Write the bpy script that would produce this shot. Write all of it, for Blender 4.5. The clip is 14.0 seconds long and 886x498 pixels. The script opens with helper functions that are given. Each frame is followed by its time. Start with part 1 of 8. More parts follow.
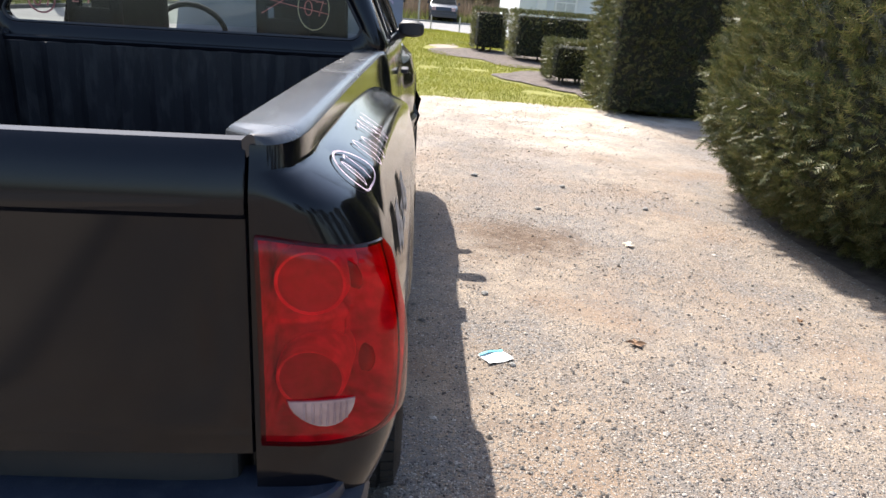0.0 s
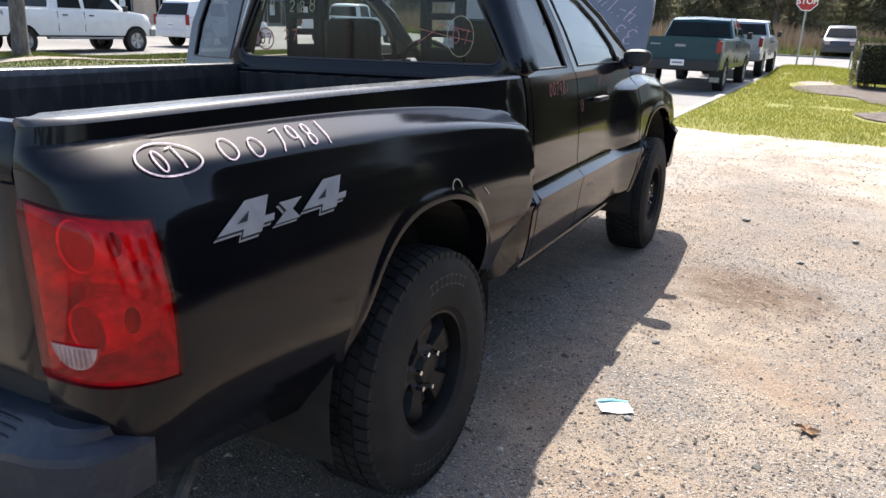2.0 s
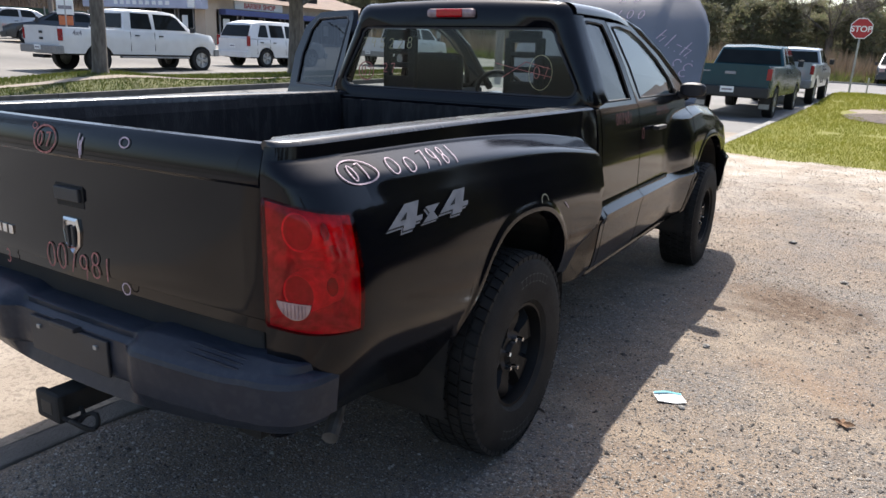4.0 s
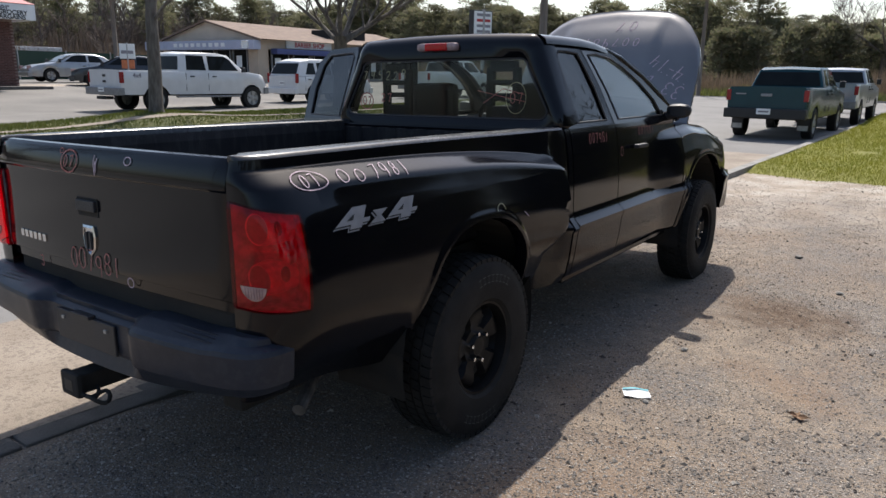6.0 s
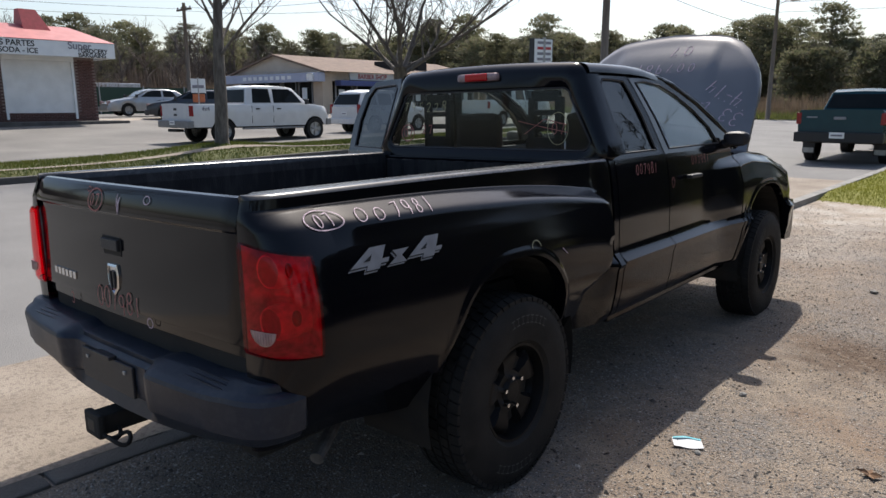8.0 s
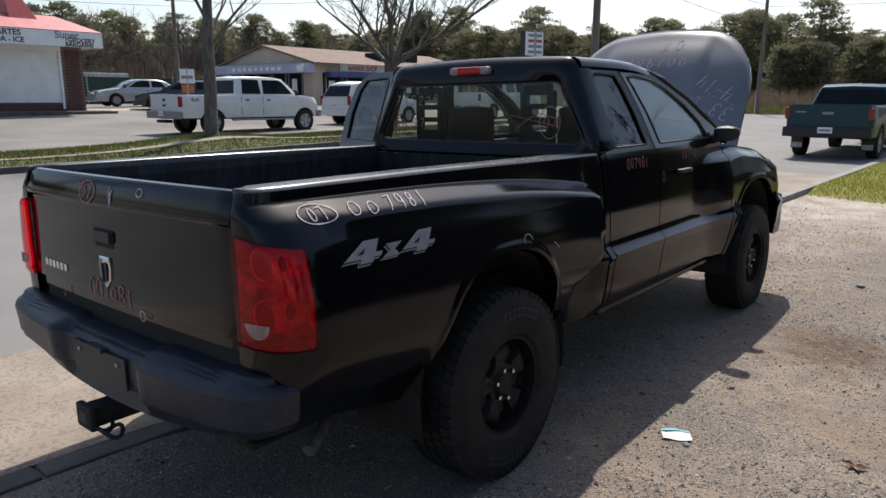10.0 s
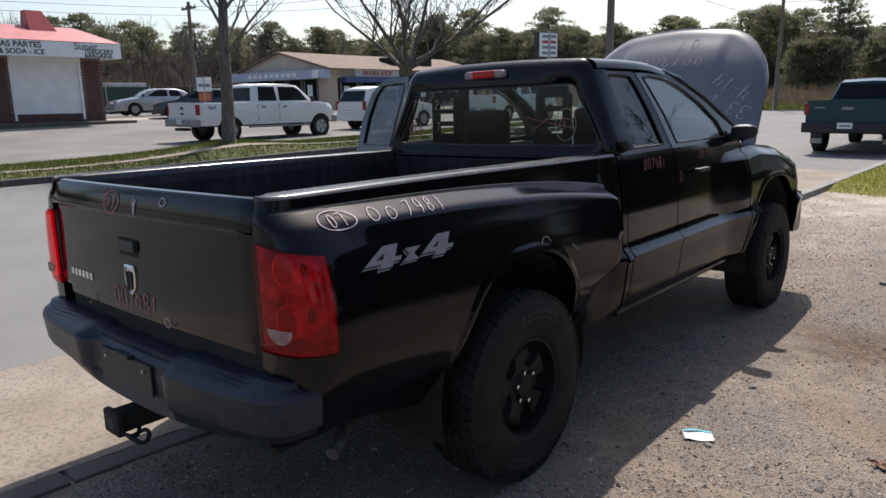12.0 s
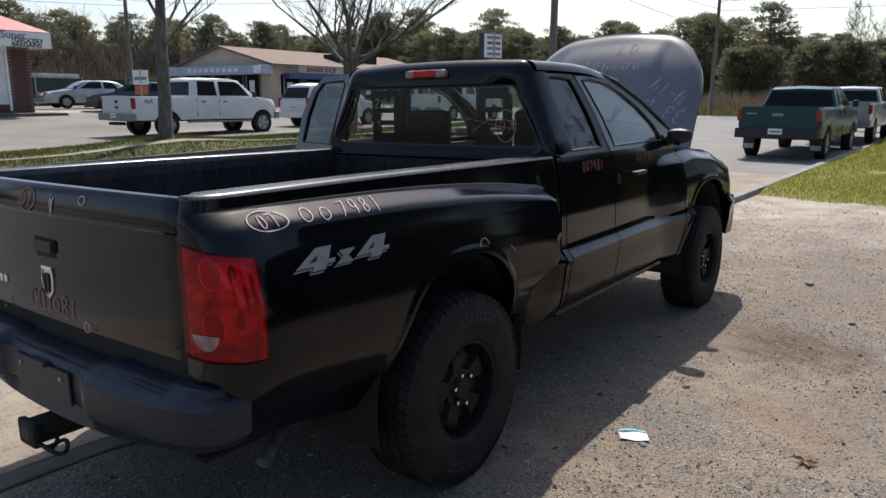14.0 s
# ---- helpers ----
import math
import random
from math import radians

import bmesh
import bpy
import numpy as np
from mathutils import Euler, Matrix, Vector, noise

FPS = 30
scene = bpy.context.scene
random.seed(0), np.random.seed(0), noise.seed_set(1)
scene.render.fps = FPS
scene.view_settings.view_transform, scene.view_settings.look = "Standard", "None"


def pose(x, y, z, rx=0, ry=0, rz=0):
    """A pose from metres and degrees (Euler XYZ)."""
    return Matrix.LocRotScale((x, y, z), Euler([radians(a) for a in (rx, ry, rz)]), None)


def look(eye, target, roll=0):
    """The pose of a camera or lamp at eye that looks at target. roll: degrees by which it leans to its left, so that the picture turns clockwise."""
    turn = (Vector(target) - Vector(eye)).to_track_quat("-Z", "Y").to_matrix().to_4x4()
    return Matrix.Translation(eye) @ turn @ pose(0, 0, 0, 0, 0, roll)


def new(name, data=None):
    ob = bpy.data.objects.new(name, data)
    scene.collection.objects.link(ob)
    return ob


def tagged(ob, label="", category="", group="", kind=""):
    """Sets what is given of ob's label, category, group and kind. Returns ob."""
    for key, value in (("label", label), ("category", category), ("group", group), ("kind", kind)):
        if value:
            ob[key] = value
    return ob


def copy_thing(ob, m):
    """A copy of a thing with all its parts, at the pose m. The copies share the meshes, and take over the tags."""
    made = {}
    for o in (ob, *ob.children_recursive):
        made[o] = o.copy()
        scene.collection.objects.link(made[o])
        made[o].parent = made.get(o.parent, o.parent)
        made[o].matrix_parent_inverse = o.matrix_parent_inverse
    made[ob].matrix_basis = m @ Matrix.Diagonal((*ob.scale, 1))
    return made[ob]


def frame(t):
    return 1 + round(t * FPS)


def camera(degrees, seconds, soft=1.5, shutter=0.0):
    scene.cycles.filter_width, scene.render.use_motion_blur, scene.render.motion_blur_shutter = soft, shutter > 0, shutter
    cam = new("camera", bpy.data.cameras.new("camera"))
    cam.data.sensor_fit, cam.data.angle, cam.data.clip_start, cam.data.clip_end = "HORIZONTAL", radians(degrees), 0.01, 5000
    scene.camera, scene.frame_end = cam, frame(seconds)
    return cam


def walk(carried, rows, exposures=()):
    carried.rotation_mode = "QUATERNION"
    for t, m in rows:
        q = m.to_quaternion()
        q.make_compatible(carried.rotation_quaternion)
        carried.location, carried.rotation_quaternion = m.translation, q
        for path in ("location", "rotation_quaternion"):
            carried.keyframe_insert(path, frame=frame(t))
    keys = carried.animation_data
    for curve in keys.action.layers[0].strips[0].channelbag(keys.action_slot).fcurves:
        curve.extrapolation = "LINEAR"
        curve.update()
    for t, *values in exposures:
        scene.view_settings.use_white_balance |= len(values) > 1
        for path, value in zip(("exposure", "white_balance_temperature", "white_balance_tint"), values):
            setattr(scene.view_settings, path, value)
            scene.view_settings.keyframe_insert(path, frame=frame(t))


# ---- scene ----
cam = camera(64.4, 14.0)
PATH = [
    (0, (0.916, -2.083, 1.49), (1.017, -0.194, 0.841), 4.8),
    (0.5, (1.254, -2.014, 1.464), (1.14, -0.17, 0.698), 3.6),
    (1, (1.475, -1.973, 1.485), (1.091, -0.155, 0.745), 1.3),
    (1.5, (1.654, -1.869, 1.478), (1.31, -0.024, 0.788), 5.6),
    (2, (1.893, -1.858, 1.481), (1.014, -0.166, 0.878), 2.1),
    (2.5, (1.963, -1.879, 1.51), (0.967, -0.265, 0.873), -3.7),
    (3, (1.909, -2.055, 1.539), (0.953, -0.416, 0.906), 0.0),
    (5.5, (2.272, -2.504, 1.552), (1.258, -0.848, 1.073), 4.2),
    (6, (2.449, -2.488, 1.55), (1.325, -0.904, 1.074), 1.0),
    (6.5, (2.534, -2.431, 1.56), (1.388, -0.882, 1.022), -4.5),
    (7, (2.458, -2.406, 1.567), (1.482, -0.738, 1.055), 1.4),
    (7.5, (2.416, -2.356, 1.568), (1.298, -0.769, 1.088), 1.6),
    (8, (2.467, -2.298, 1.568), (1.193, -0.81, 1.165), 0.0),
    (10.5, (2.465, -2.314, 1.578), (1.222, -0.807, 1.152), 0.3),
    (11, (2.481, -2.315, 1.581), (1.249, -0.794, 1.168), -0.4),
    (11.5, (2.482, -2.321, 1.581), (1.241, -0.811, 1.156), -0.5),
    (12, (2.473, -2.329, 1.582), (1.186, -0.856, 1.166), -0.8),
    (12.5, (2.469, -2.321, 1.58), (1.195, -0.839, 1.155), -0.8),
    (13, (2.463, -2.311, 1.582), (1.183, -0.837, 1.148), -1.4),
    (13.5, (2.452, -2.285, 1.581), (1.208, -0.786, 1.131), -0.9),
    (14, (2.469, -2.278, 1.583), (1.304, -0.707, 1.164), 0.4),
]
walk(cam, [(t, look(eye, target, roll)) for t, eye, target, roll in PATH],
     exposures=((0, 1.27), (1.5, 1.27), (3.0, 1.22), (4.2, 0.75), (5.5, 0.33), (6.0, 0.30), (6.5, 0.44), (7.0, 0.26), (7.5, 0.32), (8.0, 0.20), (14, 0.20)))

# ---- world and light ----
SUN_DX, SUN_DY = 0.34, -0.66
world = bpy.data.worlds.new("world")
scene.world = world
world.use_nodes = True
wn = world.node_tree.nodes
sky = wn.new("ShaderNodeTexSky")
sky.sky_type = "NISHITA"
sky.sun_disc = False
sky.sun_elevation = math.atan2(1, math.hypot(SUN_DX, SUN_DY))
sky.sun_rotation = math.atan2(-SUN_DX, -SUN_DY)
sky.air_density, sky.dust_density, sky.ozone_density = 1.0, 2.4, 1.6
wn["Background"].inputs["Strength"].default_value = 0.145
world.node_tree.links.new(sky.outputs[0], wn["Background"].inputs["Color"])
sun = new("sun", bpy.data.lights.new("sun", "SUN"))
sun.data.energy, sun.data.angle, sun.data.color = 5.0, radians(0.55), (1.0, 0.94, 0.87)
sun.matrix_world = look((0, 0, 30), (SUN_DX * 10, SUN_DY * 10, 20))


# ---- materials ----
def mat(name, color, rough=0.6, metal=0.0, color2=None, scale=8.0, detail=4.0, bump=0.0, bump_scale=60.0, coat=0.0,
        rough_var=0.0, fine=None, fine_scale=120.0, fine_amount=0.5, per_object=0.0, spec=0.5, stretch=(1, 1, 1), leafy=0.0, flecks=None):
    m = bpy.data.materials.new(name)
    m.use_nodes = True
    n, l = m.node_tree.nodes, m.node_tree.links
    b = n["Principled BSDF"]
    b.inputs["Roughness"].default_value, b.inputs["Metallic"].default_value = rough, metal
    b.inputs["Coat Weight"].default_value = coat
    b.inputs["Coat Roughness"].default_value = 0.06
    b.inputs["Specular IOR Level"].default_value = spec
    tc = n.new("ShaderNodeTexCoord")
    mp = n.new("ShaderNodeMapping")
    mp.inputs["Scale"].default_value = stretch
    l.new(tc.outputs["Object"], mp.inputs["Vector"])
    base = None
    c2 = color2 or tuple(c * 0.8 for c in color)
    tx = n.new("ShaderNodeTexNoise")
    tx.inputs["Scale"].default_value, tx.inputs["Detail"].default_value = scale, detail
    l.new(mp.outputs[0], tx.inputs["Vector"])
    mx = n.new("ShaderNodeMix")
    mx.data_type = "RGBA"
    mx.inputs[6].default_value, mx.inputs[7].default_value = (*color, 1), (*c2, 1)
    rp = n.new("ShaderNodeMapRange")
    rp.inputs[1].default_value, rp.inputs[2].default_value = 0.35, 0.65
    l.new(tx.outputs[0], rp.inputs[0])
    l.new(rp.outputs[0], mx.inputs[0])
    base = mx.outputs[2]
    if fine:
        tf = n.new("ShaderNodeTexNoise")
        tf.inputs["Scale"].default_value, tf.inputs["Detail"].default_value = fine_scale, 3.0
        l.new(mp.outputs[0], tf.inputs["Vector"])
        rf = n.new("ShaderNodeMapRange")
        rf.inputs[1].default_value, rf.inputs[2].default_value, rf.inputs[4].default_value = 0.5, 0.62, fine_amount
        l.new(tf.outputs[0], rf.inputs[0])
        mf = n.new("ShaderNodeMix")
        mf.data_type = "RGBA"
        mf.inputs[7].default_value = (*fine, 1)
        l.new(base, mf.inputs[6])
        l.new(rf.outputs[0], mf.inputs[0])
        base = mf.outputs[2]
    if flecks:
        gi, gr, gm = n.new("ShaderNodeNewGeometry"), n.new("ShaderNodeMapRange"), n.new("ShaderNodeMix")
        gr.inputs[1].default_value, gr.inputs[2].default_value = 0.45, 1.0
        gm.data_type = "RGBA"
        gm.inputs[7].default_value = (*flecks, 1)
        l.new(gi.outputs["Random Per Island"], gr.inputs[0])
        l.new(gr.outputs[0], gm.inputs[0])
        l.new(base, gm.inputs[6])
        base = gm.outputs[2]
    if per_object:
        oi = n.new("ShaderNodeObjectInfo")
        hs = n.new("ShaderNodeHueSaturation")
        pr = n.new("ShaderNodeMapRange")
        pr.inputs[3].default_value, pr.inputs[4].default_value = 1 - per_object, 1 + per_object
        l.new(oi.outputs["Random"], pr.inputs[0])
        l.new(pr.outputs[0], hs.inputs["Value"])
        l.new(base, hs.inputs["Color"])
        base = hs.outputs[0]
    l.new(base, b.inputs["Base Color"])
    if leafy:
        tl, ms = n.new("ShaderNodeBsdfTranslucent"), n.new("ShaderNodeMixShader")
        l.new(base, tl.inputs["Color"])
        ms.inputs[0].default_value = leafy
        l.new(b.outputs[0], ms.inputs[1])
        l.new(tl.outputs[0], ms.inputs[2])
        l.new(ms.outputs[0], n["Material Output"].inputs[0])
    if rough_var:
        rr = n.new("ShaderNodeMapRange")
        rr.inputs[3].default_value, rr.inputs[4].default_value = rough - rough_var, rough + rough_var
        l.new(tx.outputs[0], rr.inputs[0])
        l.new(rr.outputs[0], b.inputs["Roughness"])
    if bump:
        tb = n.new("ShaderNodeTexNoise")
        tb.inputs["Scale"].default_value, tb.inputs["Detail"].default_value = bump_scale, 5.0
        l.new(mp.outputs[0], tb.inputs["Vector"])
        bn = n.new("ShaderNodeBump")
        bn.inputs["Strength"].default_value, bn.inputs["Distance"].default_value = bump, 0.02
        l.new(tb.outputs[0], bn.inputs["Height"])
        l.new(bn.outputs[0], b.inputs["Normal"])
    return m


def glass_mat(name, tint, rough=0.0, gloss=0.05):
    m = bpy.data.materials.new(name)
    m.use_nodes = True
    n, l = m.node_tree.nodes, m.node_tree.links
    out = n["Material Output"]
    tr, gl = n.new("ShaderNodeBsdfTransparent"), n.new("ShaderNodeBsdfGlossy")
    tr.inputs[0].default_value = (*tint, 1)
    gl.inputs["Roughness"].default_value = rough
    lw, mx = n.new("ShaderNodeLayerWeight"), n.new("ShaderNodeMixShader")
    pw, ad = n.new("ShaderNodeMath"), n.new("ShaderNodeMath")
    pw.operation, ad.operation = "POWER", "MULTIPLY_ADD"
    pw.inputs[1].default_value, ad.inputs[1].default_value, ad.inputs[2].default_value = 5.0, 0.9, gloss
    l.new(lw.outputs["Facing"], pw.inputs[0])
    l.new(pw.outputs[0], ad.inputs[0])
    l.new(ad.outputs[0], mx.inputs[0])
    l.new(tr.outputs[0], mx.inputs[1])
    l.new(gl.outputs[0], mx.inputs[2])
    l.new(mx.outputs[0], out.inputs[0])
    return m


M_PAINT = mat("black_paint", (0.0022, 0.0026, 0.0048), 0.10, 0.0, (0.004, 0.004, 0.006), 3.0, rough_var=0.04, fine=(0.03, 0.028, 0.026), fine_scale=55, fine_amount=0.03, spec=0.26)
M_PAINT.node_tree.nodes["Principled BSDF"].inputs["Coat Weight"].default_value = 0.06
M_PAINT.node_tree.nodes["Principled BSDF"].inputs["Coat Roughness"].default_value = 0.24
# dark hood paint; the sky's grey sheen is mixed into the base colour
M_HOOD = mat("hood_sky_sheen", (0.225, 0.220, 0.222), 0.30, 0.5, (0.175, 0.172, 0.176), 2.0, coat=0.2, rough_var=0.06)
M_RAIL = mat("dusty_rail_paint", (0.022, 0.023, 0.027), 0.26, 0, (0.04, 0.041, 0.045), 5.0, spec=0.5, rough_var=0.08, fine=(0.16, 0.16, 0.16), fine_scale=38, fine_amount=0.14)
M_PLASTIC = mat("black_plastic", (0.016, 0.017, 0.021), 0.55, 0, (0.03, 0.03, 0.034), 9.0, bump=0.15, bump_scale=400, rough_var=0.1)
M_BUMPER = mat("grey_plastic", (0.013, 0.018, 0.030), 0.40, 0, (0.022, 0.028, 0.042), 6.0, spec=0.32, bump=0.12, bump_scale=300, rough_var=0.12, fine=(0.10, 0.10, 0.10), fine_scale=40, fine_amount=0.10)
M_LINER = mat("bed_liner", (0.008, 0.008, 0.011), 0.6, 0, (0.016, 0.016, 0.019), 7.0, bump=0.2, bump_scale=200, spec=0.3, fine=(0.12, 0.12, 0.115), fine_scale=30, fine_amount=0.12, stretch=(1, 1, 0.25))
M_RUBBER = mat("tyre_rubber", (0.009, 0.009, 0.009), 0.75, 0, (0.019, 0.018, 0.017), 10.0, spec=0.3, bump=0.2, bump_scale=200)
M_RIM = mat("black_steel", (0.007, 0.007, 0.008), 0.42, 0.0, (0.010, 0.010, 0.010), 12.0, spec=0.18)
M_CHROME = mat("chrome", (0.75, 0.75, 0.76), 0.18, 1.0, (0.6, 0.6, 0.6), 20.0)
M_SILVER = mat("silver_decal", (0.30, 0.30, 0.31), 0.4, 0.2, (0.24, 0.24, 0.25), 20.0)
M_DECAL_EDGE = mat("decal_edge", (0.012, 0.012, 0.014), 0.4)
M_CHALK = mat("chalk_white", (0.66, 0.52, 0.58), 0.9, 0, (0.34, 0.26, 0.30), 70.0)
M_CHALK_RED = mat("chalk_red", (0.46, 0.19, 0.17), 0.9, 0, (0.20, 0.07, 0.065), 90.0)
M_CHALK_YEL = mat("chalk_yellow", (0.40, 0.38, 0.24), 0.9, 0, (0.22, 0.21, 0.14), 70.0)
M_GLASS = glass_mat("tinted_glass", (0.58, 0.62, 0.61), 0.0, 0.03)
M_LAMP_GLASS = glass_mat("red_lamp_lens", (0.99, 0.010, 0.085), 0.02, 0.03)
M_REFLECTOR = mat("lamp_reflector", (0.86, 0.84, 0.84), 0.30, 0.25, (0.6, 0.55, 0.55), 40.0)
M_LAMP_BACK = mat("lamp_backing", (0.72, 0.66, 0.66), 0.25, 0.3, (0.40, 0.36, 0.36), 40.0)
M_LAMP_FACE = mat("lamp_face", (0.40, 0.34, 0.35), 0.35, 0.1, (0.28, 0.23, 0.24), 60.0)
M_GLASS_CLEAR = glass_mat("clear_glass", (0.80, 0.88, 0.84), 0.0, 0.08)
M_GLASS_DARK = glass_mat("dark_glass", (0.07, 0.08, 0.085), 0.0, 0.05)
M_LENS = mat("red_lens", (0.62, 0.004, 0.012), 0.14, 0, (0.5, 0.003, 0.009), 6.0)
M_LENS_FAR = mat("parked_car_lens", (0.30, 0.012, 0.014), 0.25, 0, (0.2, 0.008, 0.01), 14.0)
M_LENS_DARK = mat("dark_red_lens", (0.30, 0.004, 0.010), 0.12, 0, (0.16, 0.003, 0.006), 14.0)
M_LENS_CLEAR = mat("clear_lens", (0.42, 0.30, 0.29), 0.2, 0.1, (0.3, 0.2, 0.2), 30.0)
M_SEAT = mat("grey_cloth", (0.011, 0.012, 0.016), 0.9, 0, (0.018, 0.018, 0.022), 30.0, bump=0.2, bump_scale=500)
M_TRIM = mat("interior_trim", (0.10, 0.11, 0.11), 0.7, 0, (0.07, 0.075, 0.08), 12.0)
M_EXHAUST = mat("sooty_steel", (0.16, 0.15, 0.14), 0.6, 0.5, (0.08, 0.075, 0.07), 20.0)
M_UNDER = mat("underbody", (0.010, 0.010, 0.010), 0.85, 0, (0.02, 0.018, 0.015), 8.0)

def gravel_mat():
    """Sandy dirt with small stones of many tones, worn tracks and one oily stain."""
    m = bpy.data.materials.new("gravel_ground")
    m.use_nodes = True
    n, l = m.node_tree.nodes, m.node_tree.links
    b = n["Principled BSDF"]
    b.inputs["Roughness"].default_value = 0.95
    tc = n.new("ShaderNodeTexCoord")

    def noise_node(scale, detail=4.0):
        t = n.new("ShaderNodeTexNoise")
        t.inputs["Scale"].default_value, t.inputs["Detail"].default_value = scale, detail
        l.new(tc.outputs["Object"], t.inputs["Vector"])
        return t.outputs[0]

    def ranged(v, a, c, lo=0.0, hi=1.0):
        r = n.new("ShaderNodeMapRange")
        r.inputs[1].default_value, r.inputs[2].default_value, r.inputs[3].default_value, r.inputs[4].default_value = a, c, lo, hi
        l.new(v, r.inputs[0])
        return r.outputs[0]

    def mixed(f, p, q):
        x = n.new("ShaderNodeMix")
        x.data_type = "RGBA"
        for value, k in ((p, 6), (q, 7)):
            if isinstance(value, tuple):
                x.inputs[k].default_value = (*value, 1)
            else:
                l.new(value, x.inputs[k])
        l.new(f, x.inputs[0])
        return x.outputs[2]

    def times(p, q, op="MULTIPLY"):
        x = n.new("ShaderNodeMath")
        x.operation = op
        for value, k in ((p, 0), (q, 1)):
            if isinstance(value, float):
                x.inputs[k].default_value = value
            else:
                l.new(value, x.inputs[k])
        return x.outputs[0]

    sand = mixed(ranged(noise_node(0.8, 8), 0.38, 0.62), (0.305, 0.240, 0.172), (0.235, 0.166, 0.108))
    sand = mixed(ranged(noise_node(7.0, 6), 0.42, 0.66), sand, (0.175, 0.132, 0.096))
    sand = mixed(ranged(noise_node(220, 3), 0.46, 0.60), sand, (0.115, 0.102, 0.092))
    heights = []
    col = sand
    place = n.new("ShaderNodeSeparateXYZ")
    l.new(tc.outputs["Object"], place.inputs[0])
    wander = times(ranged(noise_node(0.5, 5), 0.3, 0.7, -1.8, 1.8), place.outputs["Y"], "ADD")
    swept = ranged(wander, 5.0, 8.2)
    col = mixed(swept, col, mixed(ranged(noise_node(2.2, 6), 0.4, 0.62), (0.40, 0.355, 0.30), (0.29, 0.235, 0.18)))
    rust = times(ranged(noise_node(1.1, 5), 0.52, 0.64), ranged(wander, 7.5, 4.5))
    col = mixed(times(rust, 0.60), col, (0.185, 0.122, 0.078))
    patchy = times(ranged(noise_node(0.7, 6), 0.40, 0.58), ranged(swept, 0.0, 1.0, 1.0, 0.15))
    grey = times(ranged(noise_node(1.5, 7), 0.47, 0.60), ranged(noise_node(40, 4), 0.40, 0.58))
    col = mixed(times(times(grey, ranged(swept, 0.0, 1.0, 1.0, 0.1)), 0.75), col, (0.125, 0.124, 0.126))
    crumbs = times(ranged(noise_node(55, 5), 0.60, 0.66), ranged(noise_node(3.0, 4), 0.40, 0.60))
    col = mixed(times(crumbs, 0.7), col, (0.070, 0.050, 0.034))
    for scale, low, high, strength in ((52.0, 0.06, 0.34, 0.85), (95.0, 0.20, 0.66, 0.85), (170.0, 0.30, 0.80, 0.8)):
        vo = n.new("ShaderNodeTexVoronoi")
        vo.inputs["Scale"].default_value = scale
        l.new(tc.outputs["Object"], vo.inputs["Vector"])
        sep = n.new("ShaderNodeSeparateColor")
        l.new(vo.outputs["Color"], sep.inputs[0])
        tone = ranged(sep.outputs[0], 0.15, 1.0)
        stone = mixed(times(tone, tone), (0.085, 0.076, 0.068), (0.44, 0.395, 0.345))
        area = times(ranged(patchy, 0.0, 1.0, low, high), ranged(swept, 0.0, 1.0, 1.0, 0.45))
        chosen = times(ranged(times(area, sep.outputs[1], "SUBTRACT"), -0.02, 0.02), ranged(vo.outputs["Distance"], 0.50, 0.36))
        col = mixed(times(chosen, strength), col, stone)
        heights.append(times(chosen, ranged(vo.outputs["Distance"], 0.0, 0.5, 1.0, 0.0)))
    # the stain
    geo = n.new("ShaderNodeVectorMath")
    geo.operation = "DISTANCE"
    l.new(tc.outputs["Object"], geo.inputs[0])
    geo.inputs[1].default_value = (1.72, 2.60, 0.0)
    d = times(geo.outputs["Value"], times(noise_node(5, 6), 0.85), "ADD")
    stain = times(ranged(d, 1.00, 0.58), ranged(noise_node(24, 5), 0.25, 0.48))
    col = mixed(times(stain, 0.90), col, (0.075, 0.045, 0.026))
    l.new(col, b.inputs["Base Color"])
    bn = n.new("ShaderNodeBump")
    bn.inputs["Strength"].default_value, bn.inputs["Distance"].default_value = 1.0, 0.012
    l.new(times(times(heights[0], times(heights[1], 0.6), "ADD"), times(times(noise_node(9, 6), 0.9), times(noise_node(110, 4), 0.45), "ADD"), "ADD"), bn.inputs["Height"])
    l.new(bn.outputs[0], b.inputs["Normal"])
    return m


M_GRAVEL = gravel_mat()
M_ROAD = mat("asphalt", (0.185, 0.180, 0.172), 0.9, 0, (0.145, 0.140, 0.135), 0.7, 8.0, bump=0.35, bump_scale=120, fine=(0.25, 0.235, 0.215), fine_scale=150, fine_amount=0.3)
M_LOT = mat("worn_asphalt", (0.195, 0.183, 0.166), 0.92, 0, (0.125, 0.118, 0.108), 0.35, 8.0, bump=0.3, bump_scale=90)
M_SAND = mat("sandy_shoulder", (0.30, 0.255, 0.205), 0.95, 0, (0.22, 0.18, 0.14), 1.6, 8.0, bump=0.4, bump_scale=120, fine=(0.13, 0.105, 0.085), fine_scale=45, fine_amount=0.55)
M_KERB = mat("concrete", (0.27, 0.26, 0.24), 0.9, 0, (0.19, 0.183, 0.172), 3.0, 6.0, bump=0.4, bump_scale=80)
M_KERB_DARK = mat("dirty_concrete", (0.105, 0.098, 0.090), 0.9, 0, (0.065, 0.060, 0.055), 4.0, 6.0, bump=0.5, bump_scale=80)
M_GRASS = mat("lawn_soil", (0.155, 0.155, 0.022), 0.95, 0, (0.19, 0.185, 0.036), 1.6, 6.0, bump=0.5, bump_scale=160, fine=(0.26, 0.24, 0.09), fine_scale=60, fine_amount=0.3)
